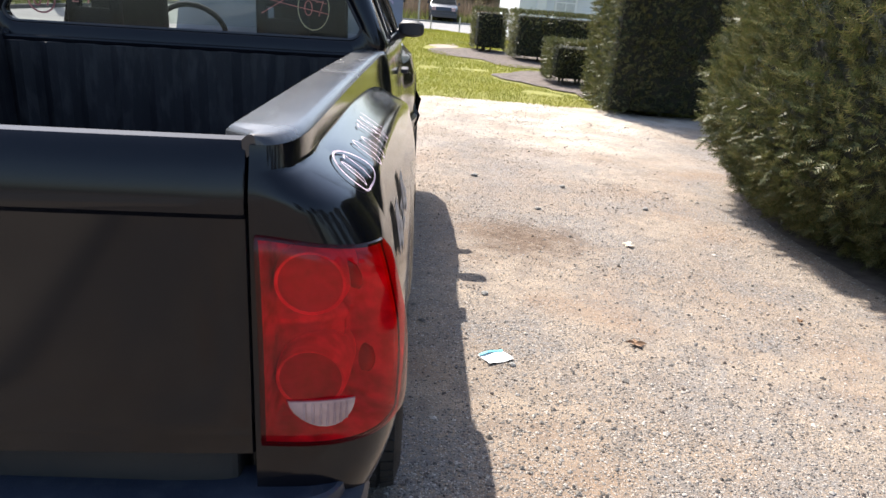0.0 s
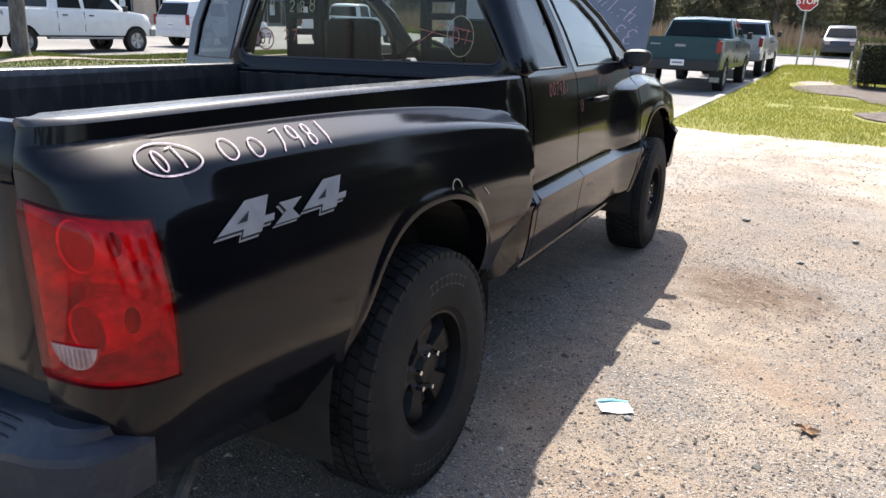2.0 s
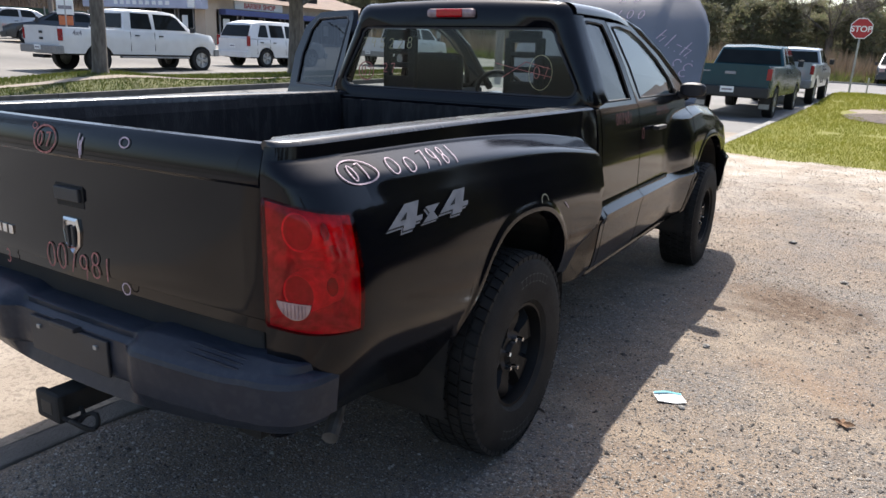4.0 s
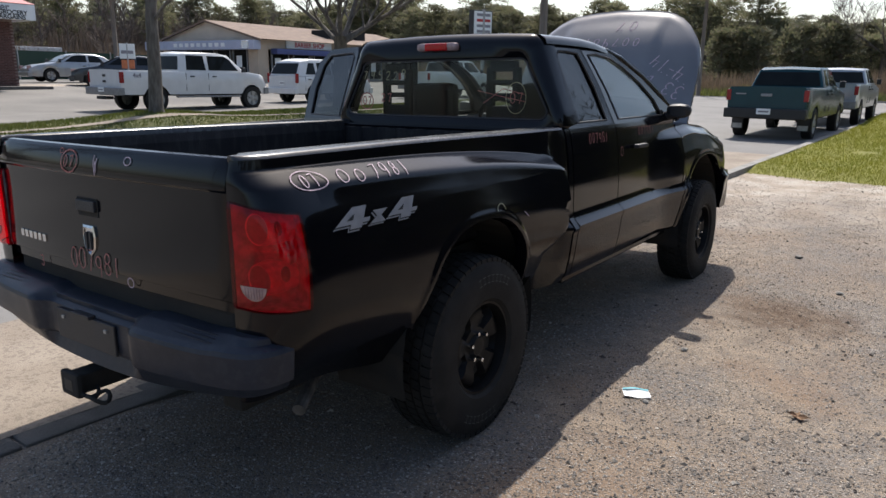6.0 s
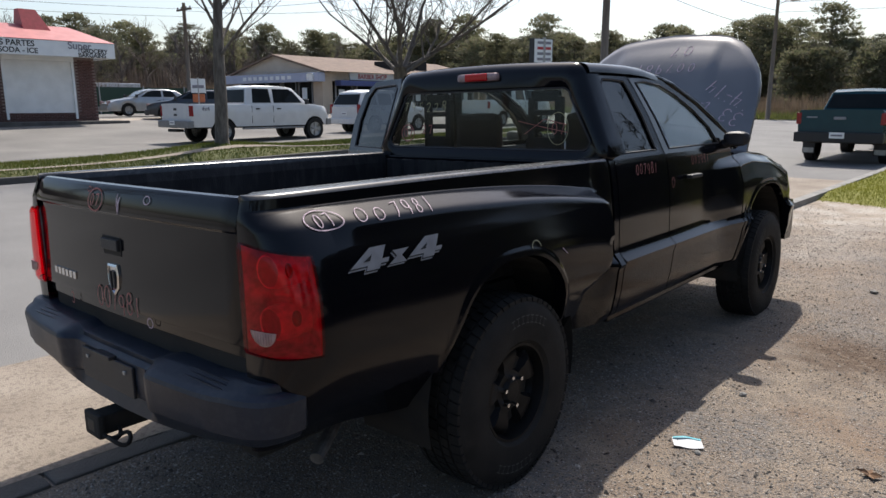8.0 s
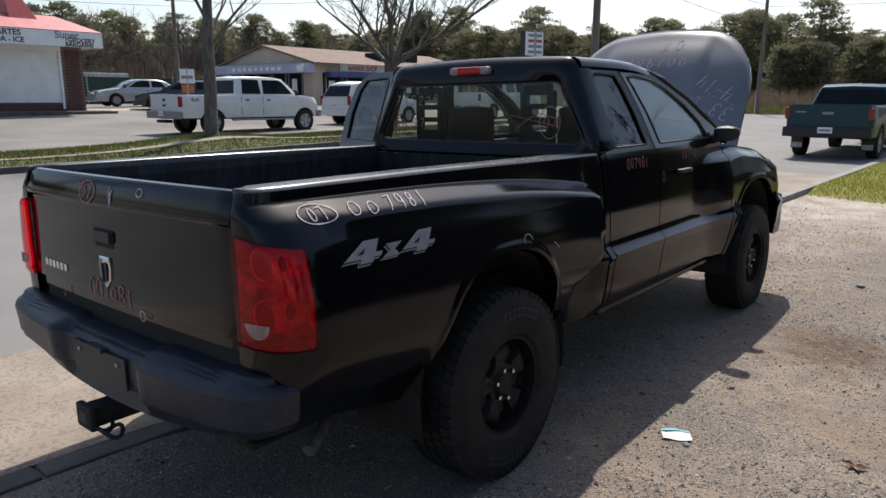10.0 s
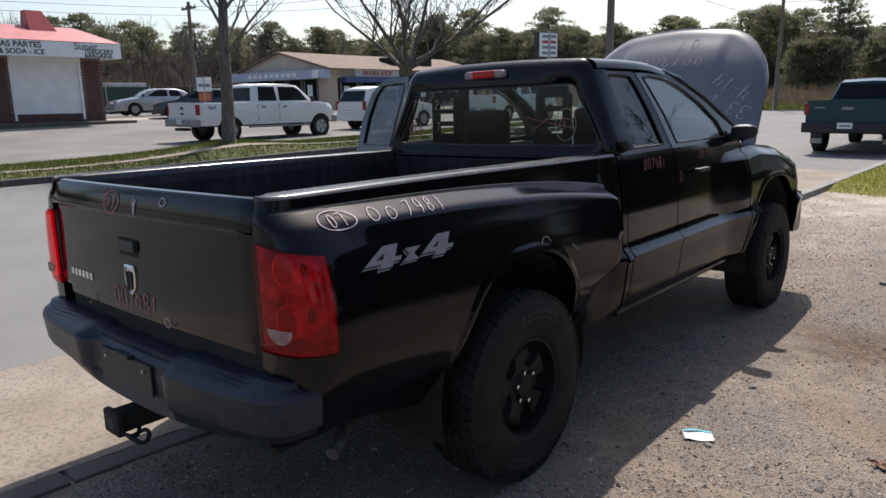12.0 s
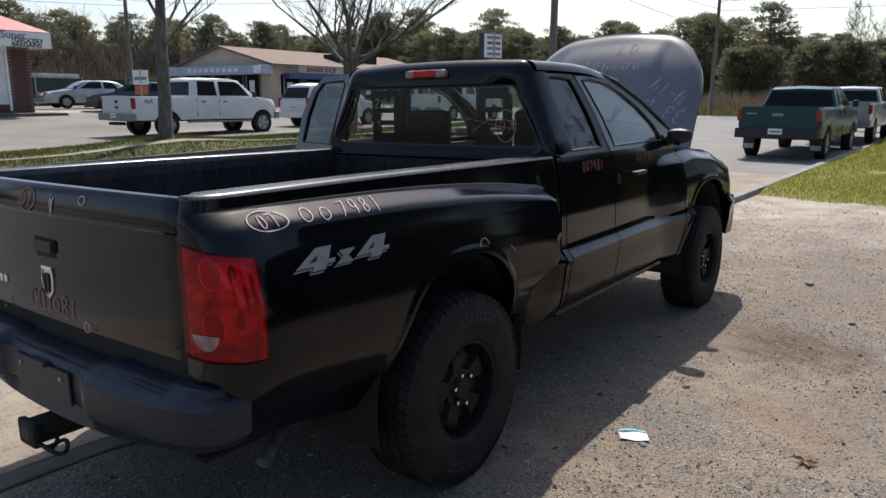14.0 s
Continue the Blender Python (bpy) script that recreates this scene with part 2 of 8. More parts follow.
M_BLADE = mat("grass_blade", (0.155, 0.180, 0.018), 0.7, 0, (0.235, 0.235, 0.032), 1.1, 5.0, leafy=0.45, flecks=(0.23, 0.225, 0.05))
M_VERGE = mat("verge_soil", (0.060, 0.072, 0.014), 0.95, 0, (0.09, 0.088, 0.026), 1.2, 6.0, bump=0.5, bump_scale=120, fine=(0.17, 0.145, 0.07), fine_scale=40, fine_amount=0.3)
M_VERGE_BLADE = mat("verge_blade", (0.055, 0.085, 0.008), 0.7, 0, (0.095, 0.112, 0.014), 0.8, 5.0, leafy=0.30, flecks=(0.13, 0.125, 0.035))
M_MULCH = mat("mulch", (0.060, 0.046, 0.038), 0.95, 0, (0.125, 0.100, 0.084), 7.0, 6.0, bump=0.9, bump_scale=60)
M_YEW = mat("yew_needles", (0.042, 0.060, 0.018), 0.50, 0, (0.105, 0.112, 0.034), 2.2, 5.0, per_object=0.1, leafy=0.20, flecks=(0.175, 0.150, 0.055))
# near-black green stands for the shade deep inside the foliage
M_YEW_SHADE = mat("hedge_inner_shade", (0.012, 0.018, 0.008), 0.95, 0, (0.025, 0.022, 0.014), 12.0)
M_PINE = mat("pine_needles", (0.105, 0.120, 0.062), 0.7, 0, (0.150, 0.148, 0.085), 1.0, 4.0, per_object=0.25, leafy=0.5, flecks=(0.19, 0.165, 0.11))
M_BARK = mat("bark", (0.16, 0.14, 0.12), 0.95, 0, (0.085, 0.072, 0.06), 14.0, 5.0, bump=0.6, bump_scale=40, stretch=(1, 1, 0.25), per_object=0.1)
M_BRUSH = mat("dry_brush", (0.22, 0.165, 0.11), 0.95, 0, (0.14, 0.105, 0.075), 2.0, 5.0, leafy=0.3)
M_BRUSH_GREEN = mat("young_brush", (0.17, 0.19, 0.05), 0.9, 0, (0.1, 0.12, 0.04), 2.0, 5.0, leafy=0.4)
M_POLE = mat("weathered_pole", (0.20, 0.165, 0.13), 0.9, 0, (0.13, 0.105, 0.085), 10.0, bump=0.3, bump_scale=40, stretch=(1, 1, 0.1))
M_WIRE = mat("cable", (0.03, 0.03, 0.03), 0.7)
M_WHITE = mat("white_paint", (0.66, 0.66, 0.655), 0.3, 0, (0.61, 0.61, 0.605), 3.0, coat=0.5)
M_GREENCAR = mat("dark_green_paint", (0.005, 0.040, 0.052), 0.25, 0.0, (0.007, 0.046, 0.058), 3.0, spec=0.35)
M_SILVERCAR = mat("silver_paint", (0.36, 0.38, 0.39), 0.3, 0.5, (0.32, 0.33, 0.34), 3.0, coat=0.5)
M_DARKCAR = mat("dark_blue_paint", (0.03, 0.034, 0.042), 0.3, 0.2, (0.035, 0.04, 0.045), 3.0, coat=0.5)
M_CARGLASS = mat("car_window", (0.010, 0.012, 0.013), 0.05, 0, (0.016, 0.018, 0.018), 2.0, spec=0.12)
M_LIGHTGREY = mat("grey_trim", (0.25, 0.25, 0.25), 0.5, 0.3)
M_BRICK = mat("red_brick", (0.115, 0.052, 0.044), 0.9, 0, (0.075, 0.036, 0.031), 3.0, bump=0.3, bump_scale=60, per_object=0.25)
M_MORTAR = mat("mortar", (0.22, 0.17, 0.15), 0.95)
M_SHUTTER = mat("white_shutter", (0.80, 0.80, 0.785), 0.5, 0, (0.72, 0.72, 0.705), 2.0)
M_AWNING = mat("red_metal_roof", (0.46, 0.125, 0.125), 0.5, 0, (0.38, 0.095, 0.095), 2.5, 8.0)
M_SIGN_WHITE = mat("sign_white", (0.78, 0.79, 0.78), 0.5, 0, (0.70, 0.72, 0.72), 2.0)
M_BLACK = mat("lettering_black", (0.02, 0.02, 0.02), 0.6)
M_GREYLET = mat("lettering_grey", (0.25, 0.24, 0.27), 0.6)
M_CREAM = mat("cream_siding", (0.48, 0.39, 0.30), 0.8, 0, (0.43, 0.345, 0.26), 1.2)
M_CREAM2 = mat("pale_gable", (0.53, 0.465, 0.38), 0.8, 0, (0.47, 0.41, 0.335), 1.0)
M_SHINGLE = mat("brown_shingle", (0.205, 0.145, 0.108), 0.9, 0, (0.15, 0.105, 0.08), 2.0, bump=0.4, bump_scale=30)
M_BLUESIGN = mat("blue_grey_sign", (0.42, 0.45, 0.56), 0.5, 0, (0.36, 0.39, 0.5), 1.0)
M_SIGN_BLUE = mat("blue_panel", (0.06, 0.08, 0.22), 0.5)
M_SIGN_RED = mat("red_panel", (0.45, 0.03, 0.035), 0.4)
M_FENCE_GREEN = mat("green_fence", (0.022, 0.05, 0.035), 0.8, 0, (0.03, 0.06, 0.04), 1.0)
M_STEEL = mat("galvanised", (0.40, 0.40, 0.39), 0.5, 0.6, (0.32, 0.32, 0.31), 10.0)
M_PAPER = mat("paper", (0.66, 0.67, 0.68), 0.7, 0, (0.58, 0.60, 0.62), 30.0)
M_TEAL = mat("teal_print", (0.10, 0.42, 0.50), 0.6)
M_LEAF = mat("dead_leaf", (0.24, 0.14, 0.075), 0.8, 0, (0.14, 0.08, 0.045), 60.0)
M_LEAF_PALE = mat("pale_leaf", (0.62, 0.55, 0.44), 0.8, 0, (0.5, 0.42, 0.32), 60.0)
M_PEBBLE = mat("pebbles", (0.40, 0.36, 0.31), 0.9, 0, (0.20, 0.18, 0.165), 16.0, 2.0)
_n, _l = M_PEBBLE.node_tree.nodes, M_PEBBLE.node_tree.links
_g, _r = _n.new("ShaderNodeNewGeometry"), _n.new("ShaderNodeValToRGB")
_r.color_ramp.elements[0].color, _r.color_ramp.elements[1].color = (0.045, 0.040, 0.036, 1), (0.43, 0.39, 0.34, 1)
_l.new(_g.outputs["Random Per Island"], _r.inputs[0])
_l.new(_r.outputs[0], _n["Principled BSDF"].inputs["Base Color"])
M_PANE_CURTAIN = mat("curtained_pane", (0.62, 0.63, 0.62), 0.12, 0, (0.50, 0.51, 0.51), 9.0)
M_WHITE_TRIM = mat("white_house_trim", (0.78, 0.78, 0.77), 0.5, 0, (0.72, 0.72, 0.71), 2.0)
M_PALE_BLUE = mat("pale_blue_metal", (0.45, 0.58, 0.62), 0.5, 0, (0.38, 0.50, 0.55), 3.0)
M_SIDING = mat("white_siding", (0.72, 0.73, 0.73), 0.6, 0, (0.66, 0.67, 0.67), 1.0)


# ---- building helpers ----
def part(name, bm, material, parent=None, label="", smooth=False, m=None):
    me = bpy.data.meshes.new(name)
    bm.normal_update()
    bm.to_mesh(me)
    bm.free()
    me.materials.append(material)
    if smooth:
        for p in me.polygons:
            p.use_smooth = True
    ob = new(name, me)
    if parent is not None:
        ob.parent = parent
    if m is not None:
        ob.matrix_basis = m
    if label:
        ob["label"] = label
    return ob


def outward(bm, centre):
    """Turns all faces of an open shell away from a point inside it."""
    bmesh.ops.recalc_face_normals(bm, faces=bm.faces[:])
    bm.normal_update()
    if sum(f.normal.dot(f.calc_center_median() - Vector(centre)) for f in bm.faces) < 0:
        bmesh.ops.reverse_faces(bm, faces=bm.faces[:])
    return bm


def soften(ob, angle=40):
    """Smooth shading with sharp edges past the angle."""
    me = ob.data
    for p in me.polygons:
        p.use_smooth = True
    bm = bmesh.new()
    bm.from_mesh(me)
    for e in bm.edges:
        if len(e.link_faces) == 2 and e.calc_face_angle(0) > radians(angle):
            e.smooth = False
    bm.to_mesh(me)
    bm.free()
    return ob


def box(bm, x0, x1, y0, y1, z0, z1, bevel=0.0, m=None):
    r = bmesh.ops.create_cube(bm, size=1.0)
    for v in r["verts"]:
        v.co = Vector(((x0 + x1) / 2 + v.co.x * (x1 - x0), (y0 + y1) / 2 + v.co.y * (y1 - y0), (z0 + z1) / 2 + v.co.z * (z1 - z0)))
        if m is not None:
            v.co = m @ v.co
    if bevel:
        es = {e for v in r["verts"] for e in v.link_edges}
        bmesh.ops.bevel(bm, geom=list(es), offset=bevel, segments=2, affect="EDGES", profile=0.6)
    return bm


def boxes(*rows, bevel=0.0):
    bm = bmesh.new()
    for r in rows:
        box(bm, *r, bevel=bevel)
    return bm


def loft(rings, closed=False, caps=False, bm=None):
    bm = bm or bmesh.new()
    vs = [[bm.verts.new(p) for p in r] for r in rings]
    n = len(rings[0])
    for a, b in zip(vs, vs[1:]):
        for i in range(n if closed else n - 1):
            j = (i + 1) % n
            try:
                bm.faces.new((a[i], a[j], b[j], b[i]))
            except ValueError:
                pass
    if caps:
        bm.faces.new(vs[0])
        bm.faces.new(list(reversed(vs[-1])))
    return bm


def tube(bm, pts, radii, sides=6):
    """A tapered tube along points."""
    rings = []
    for i, p in enumerate(pts):
        p = Vector(p)
        d = (Vector(pts[min(i + 1, len(pts) - 1)]) - Vector(pts[max(i - 1, 0)])).normalized()
        a = d.orthogonal().normalized()
        b = d.cross(a)
        r = radii[i] if isinstance(radii, (list, tuple)) else radii
        rings.append([p + r * (math.cos(2 * math.pi * k / sides) * a + math.sin(2 * math.pi * k / sides) * b) for k in range(sides)])
    for k in range(1, len(rings)):
        q = rings[k - 1][0]
        s = min(range(sides), key=lambda j: (rings[k][j] - q).length)
        rings[k] = rings[k][s:] + rings[k][:s]
    return loft(rings, closed=True, caps=True, bm=bm)


def interp(t, table):
    """Smoothly interpolated value at t of rows (t, value)."""
    if t <= table[0][0]:
        return table[0][1]
    for (a, u), (b, v) in zip(table, table[1:]):
        if t <= b:
            return u + (v - u) * (t - a) / (b - a)
    return table[-1][1]


def smooth01(a, b, t):
    t = min(1, max(0, (t - a) / (b - a)))
    return t * t * (3 - 2 * t)


def spread(a, b, n):
    return [a + (b - a) * i / (n - 1) for i in range(n)]


def thing(name, label, category, group="", at=None, turn=0.0):
    e = new(name)
    tagged(e, label, category, group)
    if at is not None:
        e.matrix_basis = pose(*at, 0, 0, turn)
    return e


def letters(name, text, size, material, parent, m, label="", extrude=0.003):
    """Lettering as a mesh, its baseline centred at the pose m."""
    cu = bpy.data.curves.new("text", "FONT")
    cu.body, cu.size, cu.extrude, cu.align_x, cu.offset = text, size, extrude, "CENTER", size * 0.022
    ob = bpy.data.objects.new("text", cu)
    scene.collection.objects.link(ob)
    me = bpy.data.meshes.new_from_object(ob.evaluated_get(bpy.context.evaluated_depsgraph_get()))
    bpy.data.objects.remove(ob)
    bpy.data.curves.remove(cu)
    me.name = name
    me.materials.clear()
    me.materials.append(material)
    ob = new(name, me)
    ob.parent = parent
    ob.matrix_basis = m
    if label:
        ob["label"] = label
    return ob


# ---- ground ----
def gz(x, y):
    """Height of the ground: level at the lot, rising gently up the street and across it."""
    z = 0.0115 * (max(0.0, min(y, 70) - 1) - 2.6 * smooth01(1.0, 3.6, y) * smooth01(9.0, 4.5, y)) - 0.025 * smooth01(1.25, 0.75, x)
    z -= 0.035 * smooth01(0.5, -0.5, x) * smooth01(-1.3, -1.0, x) * smooth01(-0.9, -0.4, y) * smooth01(5.2, 4.2, y)
    if 1.2 < x < 5.5 and -4 < y < 9.5:
        m = smooth01(1.2, 1.7, x) * smooth01(5.5, 4.8, x) * smooth01(-4, -3, y) * smooth01(9.5, 8.5, y)
        z += m * (0.014 * noise.noise((x * 1.5, y * 2.1, 7)) + 0.007 * noise.noise((x * 5, y * 6, 2)))
    if x < -2:
        z += 0.010 * min(-2 - x, 10.4)
    if x < -12.5:
        z += 0.01 + 0.003 * min(-12.5 - x, 10)
    if x < -22.5:
        z += 0.065 * min(-22.5 - x, 9)
    return z


def kerb_x(y):
    return -0.68 + 0.03 * (y + 1.5) if y < 14 else -0.215 + 0.03 * (y - 14)


def sheet(name, xs, ys, lift, material, label, category, xfun=None, zfun=None):
    rings = []
    for y in ys:
        row = []
        for x in xs:
            xx = xfun(x, y) if xfun else x
            row.append((xx, y, (zfun or gz)(xx, y) + lift))
        rings.append(row)
    bm = loft(rings)
    bm.normal_update()
    if sum(f.normal.z for f in bm.faces) < 0:
        bmesh.ops.reverse_faces(bm, faces=bm.faces[:])
    ob = part(name, bm, material, smooth=True)
    return tagged(ob, label, category, kind="structure")


XS = [-1500, -400, -150, -90, -60, -43, -36, -31.5, -27, -22.5, -20, -16, -12.51, -12.49, -10, -6, -2, -1, 0, 0.5, 0.75, 0.85, 0.95, 1.05, 1.15] + spread(1.2, 5.6, 50) + [6, 9, 14, 25, 50, 120, 400, 1500]
YS = [-1500, -300, -80, -30, -12, -6] + spread(-4.0, 9.6, 140) + [10, 12, 14, 20, 30, 45, 52, 60, 70, 110, 300, 1500]
sheet("ground", XS, YS, 0.0, M_GRAVEL, "pale dirt and crushed gravel lot", "ground")


# ---- the black pickup truck ----
WB = 3.335
truck = thing("pickup_truck", "black extended-cab pickup truck, hood raised, covered with chalk numbers", "pickup truck", at=(0, 0, 0))
# the lot falls a little towards the street, so the truck leans to its left
PIVOT = Vector((0.87, 0, 0.9))
truck.matrix_basis = Matrix.Translation(PIVOT) @ pose(0, 0, 0, 0, -1.2, 0) @ Matrix.Scale(1.055, 4, (1, 0, 0)) @ Matrix.Translation(-PIVOT)
BASE_X = [(0.44, 0.79), (0.50, 0.825), (0.60, 0.845), (0.735, 0.860), (0.757, 0.873), (0.767, 0.870), (0.80, 0.836), (0.82, 0.828), (1.0, 0.825), (1.15, 0.812), (1.25, 0.797), (1.30, 0.782)]


def eased(t, table):
    """Like interp, with soft joints."""
    if t <= table[0][0]:
        return table[0][1]
    for (a, u), (b, v) in zip(table, table[1:]):
        if t <= b:
            k = (t - a) / (b - a)
            return u + (v - u) * (0.35 * k + 0.65 * k * k * (3 - 2 * k))
    return table[-1][1]


def shoulder_z(y):
    """Height at which the rear flare leaves the bed side."""
    return 1.265 - 0.125 * max(0.0, (y + 1.2) / 2.15) ** 3


def front_shoulder_z(y):
    return eased(y, [(2.2, 1.17), (2.5, 1.205), (3.0, 1.225), (3.4, 1.19), (3.9, 1.08), (4.2, 1.0)])


def side_x(y, z):
    """Half width of the right body side at a place along the truck and a height."""
    x = interp(z, BASE_X)
    if y < 1.0:
        t = shoulder_z(y)
        x = interp(z, [(0.44, 0.80), (0.60, 0.828), (0.80, 0.828), (1.0, 0.814), (1.1, 0.800), (1.2, 0.777), (1.31, 0.769)])
        x += smooth01(0.80, 0.97, y) * (interp(z, BASE_X) - x)
        f = min(1.0, max(0.0, (t - z) / 0.128))
        ledge = -math.log(math.exp(-2.3 * f * 11) + math.exp(-(0.94 + 0.06 * f) * 11)) / 11 * smooth01(-0.02, 0.06, f)
        k = smooth01(-1.06, -0.82, y)
        b = 0.102 * (0.88 * (k * ledge + (1 - k) * (f + 0.10 * math.sin(math.pi * f))) + 0.12 * smooth01(t - 0.08, t - 0.28, z))
        front = eased(z, [(0.44, 0.55), (0.70, 0.55), (0.75, 0.65), (0.80, 0.755), (0.98, 0.80), (1.09, 0.79), (1.14, 0.775), (1.18, 0.75), (1.21, 0.70), (1.24, 0.60)])
        b *= 1 - smooth01(front, front + 0.045, y)
        b *= smooth01(0.40, 0.80, z) * 0.55 + 0.45
        x += b
        d = ((abs(y + 0.03) / 0.43) ** 2.5 + (max(0.0, z - 0.44) / 0.53) ** 2.3) ** (1 / 2.4) - 1
        x += 0.006 * smooth01(0.08, 0.03, d)
        x -= (0.30 + 0.22 * smooth01(-0.35, -0.95, y)) * max(0.0, 0.98 - z) ** 2 * (1 - smooth01(0.55, 0.90, y))
    if y > 2.2:
        t = front_shoulder_z(y)
        b = 0.066 * (0.7 * smooth01(t + 0.004, t - 0.06, z) + 0.3 * smooth01(t - 0.05, t - 0.2, z))
        start = eased(z, [(0.5, 2.66), (0.76, 2.55), (0.86, 2.36), (1.2, 2.32)])
        b *= smooth01(start - 0.20, start + 0.45, y)
        x += b
        x -= 0.16 * smooth01(3.75, 4.3, y) ** 2
        d = ((abs(y - WB + 0.03) / 0.52) ** 2.5 + (max(0.0, z - 0.44) / 0.545) ** 2.3) ** (1 / 2.4) - 1
        x += 0.006 * smooth01(0.08, 0.03, d)
    return x


def arch_z(y, centre, low):
    """Lower edge of the body side: the wheel arch or the sill."""
    c, r, h = (-0.03, 0.43, 0.53) if centre < 1 else (WB - 0.03, 0.52, 0.545)
    d = abs(y - c) / r
    return max(low, 0.44 + h * max(0.0, 1 - d ** 2.5) ** (1 / 2.3)) if d < 1 else low


def columns(y0, y1, centre=None, n=30):
    ys = spread(y0, y1, n)
    if centre is not None:
        for k in range(0, 25):
            y = centre - 0.03 - (0.43 if centre < 1 else 0.52) * math.cos(math.pi * k / 24)
            if y0 + 0.005 < y < y1 - 0.005:
                ys.append(y)
        for y in (centre - 0.461, centre + 0.401) if centre < 1 else (centre - 0.551, centre + 0.491):
            if y0 < y < y1:
                ys.append(y)
    return sorted(set(round(y, 4) for y in ys))


def side_panel(y0, y1, ztop, zbot, centre=None, rows=34, sign=1, turn_in=0.03, n=30, crest=None):
    """A body side panel with its edges folded inwards."""
    rings = []
    for y in columns(y0, y1, centre, n):
        a, b = zbot(y), ztop(y)
        zs = [a + (b - a) * (i / (rows - 1)) for i in range(rows)]
        if crest:
            t = crest(y)
            zs = spread(a, t - 0.135, rows) + [t - 0.128 * f for f in spread(0.98, 0.0, 44)] + spread(t + 0.004, b, 6)
        ring = [(sign * (side_x(y, zs[0]) - turn_in * 2), y, zs[0] + 0.004)]
        ring += [(sign * side_x(y, z), y, z) for z in zs]
        ring.append((sign * (side_x(y, zs[-1]) - turn_in), y, zs[-1] - 0.002))
        rings.append(ring)
    for k, dy in ((0, 0.004), (-1, -0.004)):
        extra = [(p[0] - sign * turn_in, p[1] + dy, p[2]) for p in rings[k]]
        rings.insert(0, extra) if k == 0 else rings.append(extra)
    bm = loft(rings)
    if sign > 0:
        bmesh.ops.reverse_faces(bm, faces=bm.faces[:])
    bmesh.ops.recalc_face_normals(bm, faces=bm.faces[:])
    return bm


YC, YT = -0.93, -1.155        # where the rear corner starts, and the tail


def corner_point(a, z, out=0.0):
    """The rounded rear corner in plan, a from 0 (tailgate) to 90 degrees (side)."""
    r = radians(a)
    xs = side_x(YC, z) + out
    tail = YT - out + 0.018 * smooth01(1.22, 1.31, z)
    return (0.712 + (xs - 0.712) * max(0.0, math.sin(r)) ** 0.65, tail + (YC - tail) * (1 - max(0.0, math.cos(r)) ** 0.65), z)


